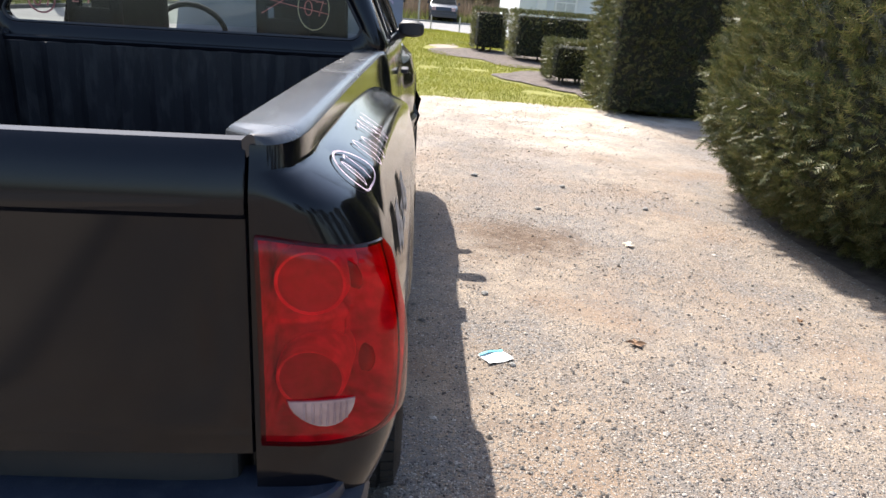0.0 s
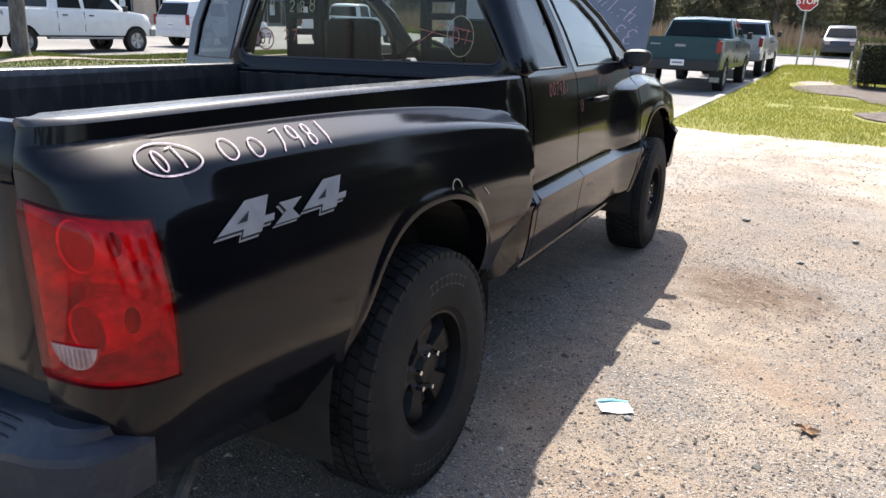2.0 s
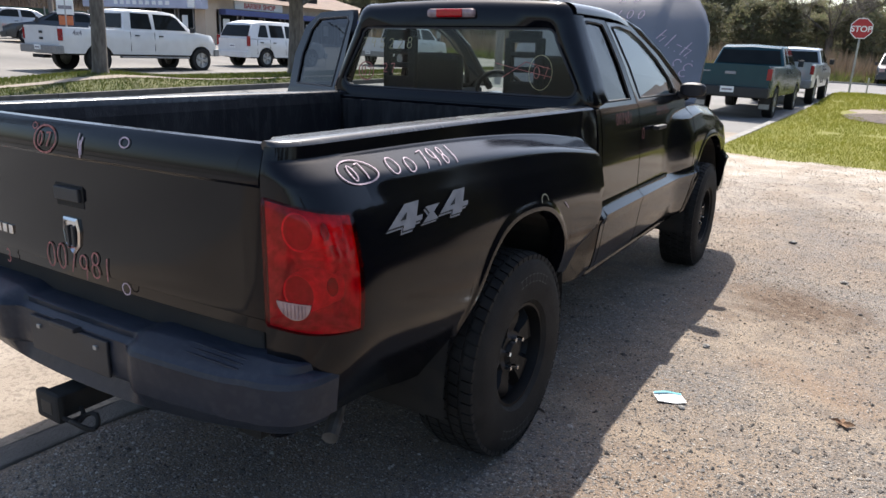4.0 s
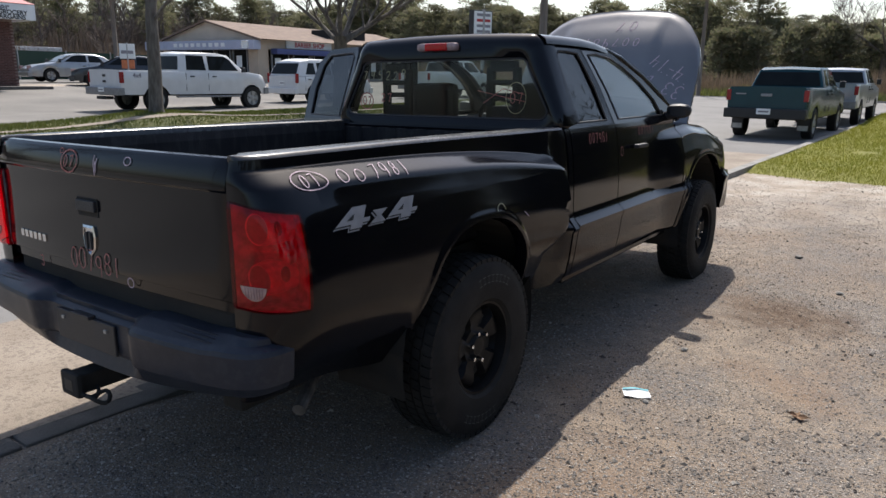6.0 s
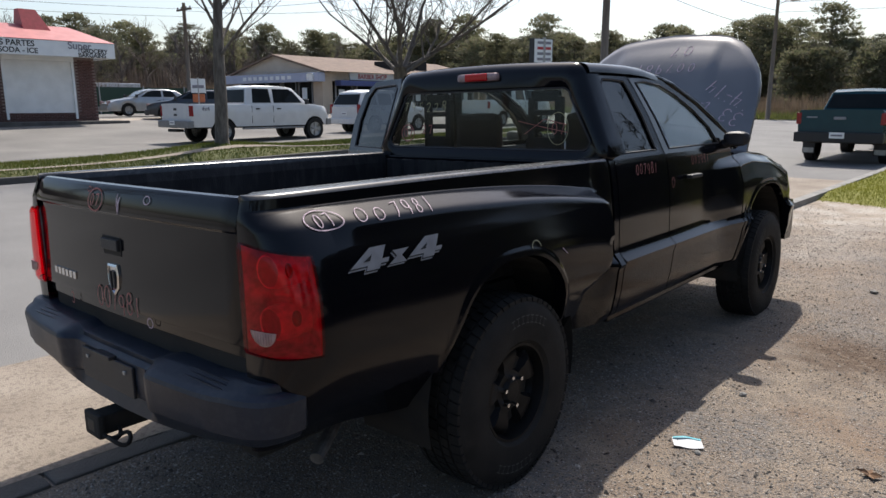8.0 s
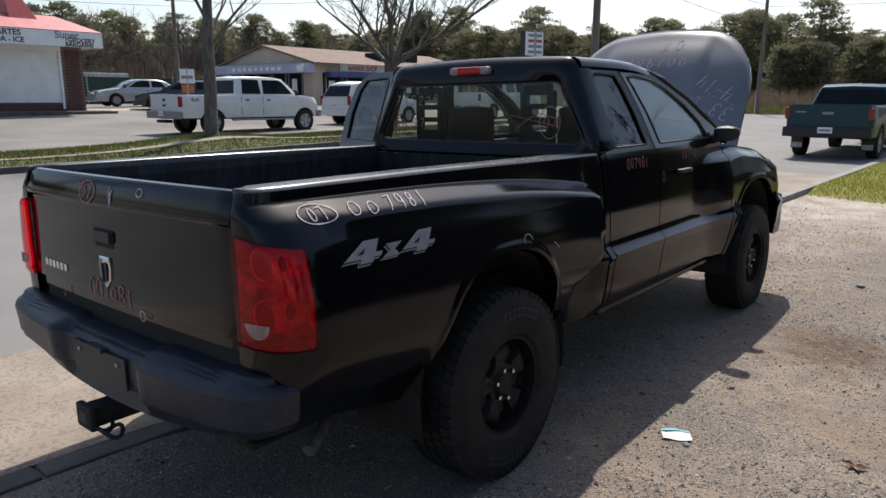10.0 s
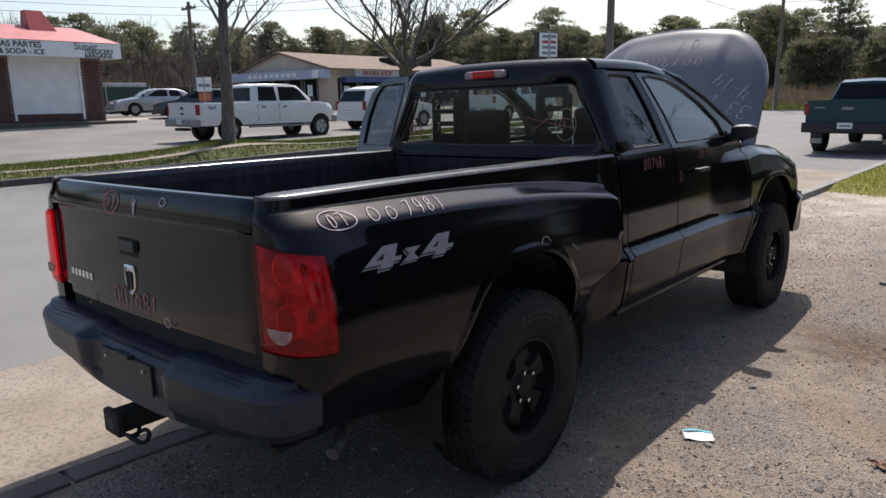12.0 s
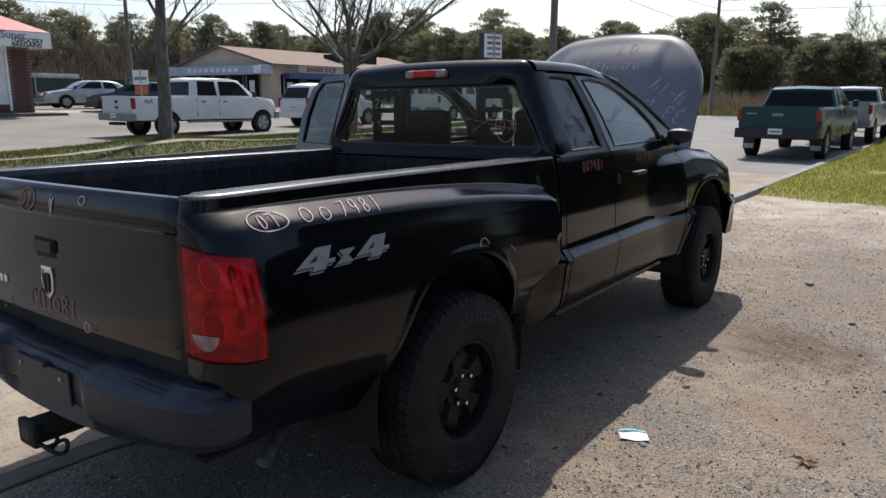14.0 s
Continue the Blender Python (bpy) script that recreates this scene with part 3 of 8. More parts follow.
RAIL = 1.312
CORNER_DROP = [(0.47, 0.0), (0.845, 0.004), (1.170, 0.036), (1.179, 0.036), (RAIL - 0.014, 0.0)]
YE = YT + 0.018 * smooth01(1.22, 1.31, RAIL - 0.014)
for s in (1, -1):
    side = part("bed_side", side_panel(YC, 0.955, lambda y: RAIL - 0.014 - 0.010 * smooth01(-0.5, 0.95, y), lambda y: arch_z(y, 0.0, 0.46 if y > -0.5 else 0.46 + 0.06 * smooth01(-0.5, -0.9, y)), 0.0, rows=40, n=60, sign=s, crest=shoulder_z), M_PAINT, truck)
    soften(side, 35)
    # rear corner round the opening for the lamp
    angles = [0, 1.0] + spread(4, 71, 16) + [73, 77, 81, 85.5, 90]
    heights = spread(0.52, 0.832, 16) + spread(0.845, 1.170, 20) + spread(1.179, RAIL - 0.014, 44)
    bm = bmesh.new()
    grid = []
    for a in angles:
        k = a / 73 if a <= 73 else (90 - a) / 17
        col = [corner_point(a, z - k * interp(z, CORNER_DROP)) for z in heights]
        grid.append([bm.verts.new((s * p[0], p[1], p[2])) for p in col])
    for i in range(len(angles) - 1):
        for j in range(len(heights) - 1):
            if 0.9 < angles[i] < 73 and 0.844 < heights[j] < 1.169:
                continue
            bm.faces.new((grid[i][j], grid[i + 1][j], grid[i + 1][j + 1], grid[i][j + 1]))
    outward(bm, (0, 0, 1.0))
    soften(part("corner_panel", bm, M_PAINT, truck), 35)
    # rail cap
    rings = []
    for y in [YE + 0.001, YE + 0.004, YE + 0.012, YE + 0.03, YE + 0.07, YE + 0.12, YC] + spread(-0.85, 0.955, 14):
        w = side_x(max(y, YC), RAIL - 0.014)
        if y < YC:
            f = (YC - y) / (YC - YE)
            w = 0.712 + (w - 0.712) * max(0.0, 1 - min(1.0, f) ** 3.077) ** 0.325
        z = RAIL - 0.010 * smooth01(-0.5, 0.95, y)
        xi = 0.710 if y < -1.08 else 0.673
        rings.append([(s * w, y, z - 0.015), (s * (w - 0.006), y, z - 0.004), (s * (w - 0.02 * min(1.0, (w - 0.71) / 0.03)), y, z), (s * xi, y, z), (s * (xi - 0.008), y, z - 0.008), (s * (xi - 0.008), y, z - 0.05)])
    rings.insert(0, [(p[0], p[1] + 0.004, p[2] - 0.03) for p in rings[0]])
    bm = loft(rings)
    bmesh.ops.recalc_face_normals(bm, faces=bm.faces[:])
    bm.normal_update()
    if sum(f.normal.z for f in bm.faces) < 0:
        bmesh.ops.reverse_faces(bm, faces=bm.faces[:])
    soften(part("bed_rail", bm, M_RAIL, truck, "dusty scuffed bed rail"), 50)
    # tail lamp
    lamp_pts = []
    for a in spread(0.5, 74.2, 30):
        zt = 1.176 - 0.036 * (a / 73)
        zb = 0.840 - 0.002 * (a / 73)
        zs = spread(zb, zt, 22)
        lamp_pts.append([(s * p[0], p[1], p[2]) for p in [corner_point(a, zs[0], -0.004)] + [corner_point(a, z, 0.003 + 0.009 * min(1, 6 * min(z - zb + 0.003, zt - z + 0.003) / 0.08)) for z in zs] + [corner_point(a, zs[-1], -0.004)]])
    lamp_pts.insert(0, [(p[0], p[1] + 0.02, p[2]) for p in lamp_pts[0]])
    lamp_pts.append([(p[0] - s * 0.02, p[1] + 0.002, p[2]) for p in lamp_pts[-1]])
    bm = loft(lamp_pts)
    bmesh.ops.recalc_face_normals(bm, faces=bm.faces[:])
    bm.normal_update()
    if sum(f.normal.y for f in bm.faces) > 0:
        bmesh.ops.reverse_faces(bm, faces=bm.faces[:])
    lamp = part("tail_light", bm, M_LAMP_GLASS, truck, "red plastic tail light with round bowls")
    soften(lamp, 35)

    # bright backing behind the lens, and two round barrels that stand out from it
    def housing_depth(a, z):
        zt, zb = 1.175 - 0.036 * (a / 73), 0.841 - 0.002 * (a / 73)
        e = max(0.0, min(1.0, (a - 0.6) / 4, (74.0 - a) / 5, (zt - z) / 0.022, (z - zb) / 0.022))
        fold = 0.012 * math.exp(-((z - 1.012) / 0.012) ** 2) + 0.008 * math.exp(-((a - 57) / 5) ** 2)
        return -0.004 - (0.082 - fold) * e * (2 - e)

    rings = []
    for a in spread(0.6, 74.0, 44):
        zs = spread(0.841 - 0.002 * (a / 73), 1.175 - 0.036 * (a / 73), 44)
        rings.append([(s * p[0], p[1], p[2]) for p in (corner_point(a, z, housing_depth(a, z)) for z in zs)])
    bm = outward(loft(rings), (0, 0, 1.0))
    part("reflector", bm, M_LAMP_BACK, lamp, "bright backing behind the red lens", smooth=True)
    for bx, bz, br, face_y in ((0.785, 1.090, 0.052, -1.114), (0.785, 0.930, 0.052, -1.114)):
        ring = [(math.cos(2 * math.pi * k / 36), math.sin(2 * math.pi * k / 36)) for k in range(36)]
        bm = loft([[(s * (bx + r * c), y, bz + r * d) for c, d in ring] for r, y in ((br * 1.12, -1.00), (br * 1.06, face_y + 0.03), (br, face_y + 0.006), (br * 0.96, face_y), (br * 0.88, face_y + 0.003))], closed=True)
        bmesh.ops.recalc_face_normals(bm, faces=bm.faces[:])
        barrel = part("lamp_barrel", bm, M_REFLECTOR, lamp, "round bright lamp barrel")
        soften(barrel, 40)
        bm = loft([[(s * (bx + r * c), y, bz + r * d) for c, d in ring] for r, y in ((br * 0.90, face_y + 0.003), (br * 0.6, face_y + 0.010), (br * 0.3, face_y + 0.013), (br * 0.01, face_y + 0.014))], closed=True)
        bmesh.ops.recalc_face_normals(bm, faces=bm.faces[:])
        part("barrel_face", bm, M_LAMP_FACE, barrel, "dull round face", smooth=True)

    def lamp_patch(name, material, ca, cz, ra, rz, shape, label, out, seg=24, dome=0.004, parent=None):
        """A rounded piece set into the lamp."""
        bm2 = bmesh.new()
        rings2 = []
        for f in (1.0, 0.92, 0.6, 0.3, 0.02):
            ring = []
            for k in range(seg):
                t = 2 * math.pi * k / seg
                da, dz = shape(t)
                p = corner_point(ca + ra * da * f, cz + rz * dz * f, out + dome * (1 - f * f) - (0.008 if f == 1.0 else 0.0))
                ring.append((s * p[0], p[1], p[2]))
            rings2.append(ring)
        loft(rings2, closed=True, bm=bm2)
        outward(bm2, (0, 0, 1.0))
        return soften(part(name, bm2, material, parent or lamp, label), 50)

    def circle(t):
        return math.cos(t), math.sin(t)

    def lower_half(t):
        return math.cos(t), min(-0.05, math.sin(t))

    lamp_patch("bulb", M_LENS_DARK, 49, 1.095, 4.5, 0.022, circle, "dark bulb", out=-0.022, dome=0.010)
    lamp_patch("bulb", M_LENS_DARK, 50, 0.955, 5.5, 0.024, circle, "dark bulb", out=-0.022, dome=0.010)
    rev = lamp_patch("reversing_lens", M_LENS_CLEAR, 18, 0.926, 13.0, 0.050, lower_half, "clear ribbed reversing lens", out=0.0150, dome=0.003)
    for k in range(7):
        a = 10.2 + 2.6 * k
        low = 0.926 - 0.042 * math.sqrt(max(0.05, 1 - ((a - 18) / 12) ** 2))
        bm = bmesh.new()
        loft([[(s * p[0], p[1], p[2]) for p in (corner_point(a + da, low, o), corner_point(a + da, 0.922, o))] for da, o in ((-0.6, 0.0165), (0, 0.0205), (0.6, 0.0165))], bm=bm)
        part("rib", bm, M_LENS_CLEAR, rev)

# tailgate
TG = [(1.095, 1.298), (1.110, 1.305), (1.126, 1.302), (1.137, 1.290), (1.146, 1.262), (1.158, 1.218), (1.157, 1.205), (1.148, 1.196), (1.147, 1.10), (1.150, 0.95), (1.154, 0.875), (1.152, 0.852), (1.142, 0.845), (1.141, 0.812), (1.10, 0.808)]


def bow(x):
    """The tailgate stands out a little towards its middle."""
    return 0.018 * max(0.0, 1 - (x / 0.71) ** 2)


rings = []
for x in [-0.708, -0.706] + spread(-0.70, 0.70, 21) + [0.706, 0.708]:
    inset = 0.012 if abs(x) > 0.707 else (0.003 if abs(x) > 0.703 else 0.0)
    rings.append([(x, -p[0] + inset - bow(x), p[1]) for p in TG])
bm = loft(rings)
# inner face
rings = [[(x, -1.10, 1.300), (x, -1.075, 1.296), (x, -1.075, 0.80), (x, -1.10, 0.808)] for x in (-0.708, 0.708)]
loft(rings, bm=bm)
bmesh.ops.remove_doubles(bm, verts=bm.verts[:], dist=0.0005)
bmesh.ops.recalc_face_normals(bm, faces=bm.faces[:])
tailgate = part("tailgate", bm, M_PAINT, truck, "black steel tailgate with scuffed top edge")
soften(tailgate, 32)
bm = boxes((-0.135, 0.135, -1.150, -1.142, 1.058, 1.128), bevel=0.003)
part("handle_recess", bm, M_UNDER, tailgate, "recessed black tailgate handle", m=pose(-0.045, -0.018, -0.012) @ Matrix.Scale(0.5, 4, (1, 0, 0)))
bm = boxes((-0.075, 0.075, -1.162, -1.147, 1.078, 1.120), bevel=0.005)
part("handle_grip", bm, M_PLASTIC, tailgate, m=pose(-0.045, -0.018, -0.012) @ Matrix.Scale(0.8, 4, (1, 0, 0)))
# plain shield emblem
bm = bmesh.new()
outline = [(-0.034, 0.058), (0.034, 0.058), (0.042, 0.02), (0.034, -0.03), (0.0, -0.062), (-0.034, -0.03), (-0.042, 0.02)]
loft([[(x * k, -1.1475 - d, 0.967 + z * k) for x, z in outline] for k, d in ((1.0, 0.0), (1.0, 0.008), (0.86, 0.012), (0.8, 0.006), (0.05, 0.007))], closed=True, bm=bm)
bmesh.ops.recalc_face_normals(bm, faces=bm.faces[:])
emblem = part("emblem", bm, M_CHROME, tailgate, "plain chrome shield emblem", m=pose(-0.045, -0.018, -0.012))
for dx in (-0.013, 0.013):
    part("emblem_bar", boxes((dx - 0.006, dx + 0.006, -1.163, -1.155, 0.935, 1.0), bevel=0.002), M_PLASTIC, emblem)
for k, x in enumerate(spread(-0.575, -0.39, 6)):
    part("nameplate_bar", boxes((x - 0.011, x + 0.011, -1.1575 - bow(x), -1.149 - bow(x), 0.905, 0.935), bevel=0.002), M_CHROME, tailgate)

# bed liner: floor, walls and wheel boxes
bm = bmesh.new()
rings = []
n = 0
prof = [(-0.664, RAIL - 0.03)]
prof += [(-0.655, 1.24), (-0.640, 0.80)]
x = -0.62
while x < 0.62:
    prof += [(x, 0.775), (x + 0.05, 0.775), (x + 0.06, 0.79), (x + 0.10, 0.79), (x + 0.11, 0.775)]
    x += 0.124
prof += [(0.640, 0.80), (0.655, 1.24), (0.664, RAIL - 0.03)]
loft([[(px, y, pz) for px, pz in prof] for y in spread(-1.07, 0.90, 6)], bm=bm)
fw = []
k = 0
x = -0.66
while x <= 0.661:
    fw.append((x, 0.90 - (0.018 if k % 4 in (1, 2) else 0.0)))
    x += 0.033
    k += 1
loft([[(px, py, z) for px, py in fw] for z in (0.77, 1.24, 1.262)] + [[(px, 0.955, 1.272) for px, py in fw]], bm=bm)
liner = part("bed_liner", bm, M_LINER, truck, "black ribbed plastic bed liner, scratched and dusty")
for s in (1, -1):
    bm = bmesh.new()
    pr = [(math.cos(t) * 0.50, 0.775 + math.sin(t) * 0.235) for t in spread(0, math.pi, 13)]
    loft([[(s * 0.66, y, z) for y, z in pr], [(s * 0.50, y, z) for y, z in pr], [(s * 0.48, y * 0.95, z - 0.02) for y, z in pr], [(s * 0.48, 0, 0.775) for y, z in pr]], bm=bm)
    bmesh.ops.recalc_face_normals(bm, faces=bm.faces[:])
    part("wheel_box", bm, M_LINER, liner, smooth=False)
part("bed_front_cap", boxes((-0.69, 0.69, 0.90, 0.958, 1.255, 1.285), bevel=0.008), M_PAINT, truck)

# rear bumper: a flat tread on top, a crisp upper edge, a tall face and an undercut skirt
BUMP = [(0.165, 0.748), (0.085, 0.748), (0.075, 0.744), (0.030, 0.726), (0.016, 0.720), (0.006, 0.711), (0.001, 0.698), (0.0, 0.64), (0.003, 0.585), (0.008, 0.572), (0.020, 0.560), (0.050, 0.505), (0.062, 0.495), (0.16, 0.492)]


def bumper_y(x):
    return -1.290 + 0.050 * (abs(x) / 0.78) ** 2.4


# plan of the bumper: across the tail, round the corner, along the side
plan = [(x, bumper_y(x)) for x in (0, 0.10, 0.20, 0.235, 0.25, 0.262, 0.28, 0.31, 0.335, 0.36, 0.40, 0.50, 0.58, 0.66, 0.72, 0.76)]
plan += [(0.800, -1.226), (0.832, -1.206), (0.853, -1.180), (0.866, -1.150), (0.872, -1.115), (0.875, -1.07), (0.8755, -1.045), (0.873, -1.035)]
plan = [(-x, y) for x, y in reversed(plan[1:])] + plan
rings = []
for i, (x, y) in enumerate(plan):
    p, q = plan[max(i - 1, 0)], plan[min(i + 1, len(plan) - 1)]
    tx, ty = q[0] - p[0], q[1] - p[1]
    k = math.hypot(tx, ty)
    nx, ny = -ty / k, tx / k
    mid = smooth01(0.335, 0.25, abs(x))
    pad = smooth01(0.30, 0.36, abs(x)) * smooth01(0.66, 0.56, abs(x)) + smooth01(0.64, 0.70, abs(x))
    side = smooth01(0.70, 0.86, abs(x))
    end = smooth01(-1.06, -1.036, y) if abs(x) > 0.8 else 0.0
    ring = []
    for d, z in BUMP:
        dd = d * (1 - 0.68 * side) if d > 0.07 else d * (1 - 0.3 * side)
        if 0.54 < z < 0.735 and d < 0.04:
            dd = d + mid * 0.046
        zz = z - (0.020 * mid if z > 0.70 else 0) + 0.014 * smooth01(0.62, 0.74, abs(x)) * smooth01(0.60, 0.74, z)
        zz += 0.078 * min(1.0, (abs(x) / 0.86) ** 2) * smooth01(0.62, 0.52, z)
        dd += 0.010 * pad * smooth01(0.70, 0.62, z) * smooth01(0.53, 0.60, z)
        px, py = x + nx * (dd + 0.03 * end), y + ny * (dd + 0.03 * end)
        if z > 0.73 and d > 0.04:
            g = smooth01(0.66, 0.80, abs(x))
            k = (d - 0.02) / 0.14
            qx, qy = x + (math.copysign(min(abs(x), 0.79), x) - x) * k, y + (max(y, -1.12) - y) * k
            px, py = px + (qx - px) * g, py + (qy - py) * g
        ring.append((px, py, zz))
    rings.append(ring)
bm = loft(rings)
bmesh.ops.recalc_face_normals(bm, faces=bm.faces[:])
bm.normal_update()
if sum(f.normal.y for f in bm.faces) > 0:
    bmesh.ops.reverse_faces(bm, faces=bm.faces[:])
bumper = part("rear_bumper", bm, M_BUMPER, truck, "worn blue-grey plastic step bumper")
soften(bumper, 24)
for x in (-0.56, 0.56):
    for dy in (0.045, 0.062, 0.079):
        part("tread_rib", boxes((x - 0.12, x + 0.12, bumper_y(x) + dy - 0.004, bumper_y(x) + dy + 0.004, 0.700, 0.716 + 0.40 * dy), bevel=0.002), M_BUMPER, bumper)
part("plate_recess", boxes((-0.19, 0.19, bumper_y(0) + 0.036, bumper_y(0) + 0.046, 0.575, 0.690), bevel=0.004), M_PLASTIC, bumper)
part("plate_lamp", boxes((-0.06, 0.06, bumper_y(0) + 0.020, bumper_y(0) + 0.05, 0.688, 0.704), bevel=0.004), M_PLASTIC, bumper)
for x in (-0.14, 0.14):
    part("bolt", boxes((x - 0.008, x + 0.008, bumper_y(0) + 0.030, bumper_y(0) + 0.039, 0.655, 0.668), bevel=0.002), M_STEEL, bumper)

part("valance", boxes((-0.68, 0.68, -1.13, -1.04, 0.56, 0.806), (-0.56, 0.56, -1.20, -1.12, 0.58, 0.70), bevel=0.01), M_UNDER, truck)
bm = boxes((-0.135, -0.045, -1.275, -1.02, 0.372, 0.448), bevel=0.008)
box(bm, -0.150, -0.030, -1.292, -1.262, 0.362, 0.458, bevel=0.012)
hitch = part("tow_hitch", bm, M_UNDER, truck, "black square tow hitch receiver")
part("hitch_opening", boxes((-0.118, -0.062, -1.294, -1.28, 0.386, 0.434), bevel=0.004), M_BLACK, hitch)
bm = bmesh.new()
for dx in (0.0, 0.075):
    tube(bm, [(-0.05 + dx + 0.045 * math.cos(t), -1.245 + 0.035 * math.sin(t), 0.375 - 0.012 * math.cos(2 * t)) for t in spread(0, 2 * math.pi, 15)], 0.008, 6)
part("chain_loop", bm, M_UNDER, hitch, smooth=True)
bm = bmesh.new()
tube(bm, [(0.56, -0.6, 0.43), (0.60, -0.72, 0.43), (0.66, -0.82, 0.41), (0.70, -0.90, 0.385)], 0.024, 12)
part("exhaust_pipe", bm, M_EXHAUST, truck, "dull steel exhaust tip")

# chassis and inner arches
part("chassis", boxes((-0.52, -0.42, -1.0, 4.0, 0.36, 0.50), (0.42, 0.52, -1.0, 4.0, 0.36, 0.50), (-0.60, 0.60, -1.05, 0.92, 0.62, 0.76), (-0.70, 0.70, 0.98, 2.80, 0.40, 0.52), (-0.60, 0.60, 2.7, 3.95, 0.42, 0.62), (-0.3, 0.3, 0.3, 1.0, 0.36, 0.55), bevel=0.01), M_UNDER, truck, "dark dirty underbody")
for s in (1, -1):
    for yc in (0, WB):
        bm = bmesh.new()
        pr = [(yc + math.cos(t) * 0.515, 0.44 + math.sin(t) * 0.52) for t in spread(-0.25, math.pi + 0.25, 21)]
        loft([[(s * 0.86, y, z) for y, z in pr], [(s * 0.52, y, z) for y, z in pr], [(s * 0.52, yc, 0.44) for y, z in pr]], bm=bm)
        part("wheel_liner", bm, M_UNDER, truck)
for yc in (0, WB):
    bm = bmesh.new()
    tube(bm, [(-0.75, yc, 0.385), (-0.2, yc, 0.385), (0, yc, 0.385), (0.2, yc, 0.385), (0.75, yc, 0.385)], [0.05, 0.05, 0.14, 0.05, 0.05], 12)
    part("axle", bm, M_UNDER, truck)


# spare tyre, springs and silencer, added to block light below the bed
bm = bmesh.new()
prof = [(0.20, -0.07), (0.23, -0.11), (0.31, -0.125), (0.37, -0.10), (0.385, -0.05), (0.385, 0.05), (0.37, 0.10), (0.31, 0.125), (0.23, 0.11), (0.20, 0.07)]
loft([[(r * math.cos(2 * math.pi * k / 36), -0.62 + r * math.sin(2 * math.pi * k / 36), 0.50 + z) for r, z in prof] for k in range(37)], bm=bm)
bmesh.ops.recalc_face_normals(bm, faces=bm.faces[:])
part("spare_tyre", bm, M_RUBBER, truck, "dusty spare tyre added under the bed to block light", smooth=True)
for x in (-0.50, 0.50):
    bm = bmesh.new()
    for k in range(4):
        w = 0.68 - 0.15 * k
        loft([[(x + dx, y, 0.42 - 0.016 * k + 0.10 * (y / 0.68) ** 2 + dz) for dx, dz in ((-0.03, 0), (0.03, 0), (0.03, -0.012), (-0.03, -0.012))] for y in spread(-w, w, 13)], closed=True, caps=True, bm=bm)
    bmesh.ops.recalc_face_normals(bm, faces=bm.faces[:])
    part("leaf_spring", bm, M_UNDER, truck, "leaf spring added under the bed to block light")
bm = bmesh.new()
tube(bm, [(0.22, 0.45, 0.42), (0.22, 0.50, 0.42), (0.22, 1.05, 0.42), (0.22, 1.10, 0.42)], [0.03, 0.10, 0.10, 0.03], 14)
part("silencer", bm, M_EXHAUST, truck, "dull steel silencer added to block light", smooth=True)


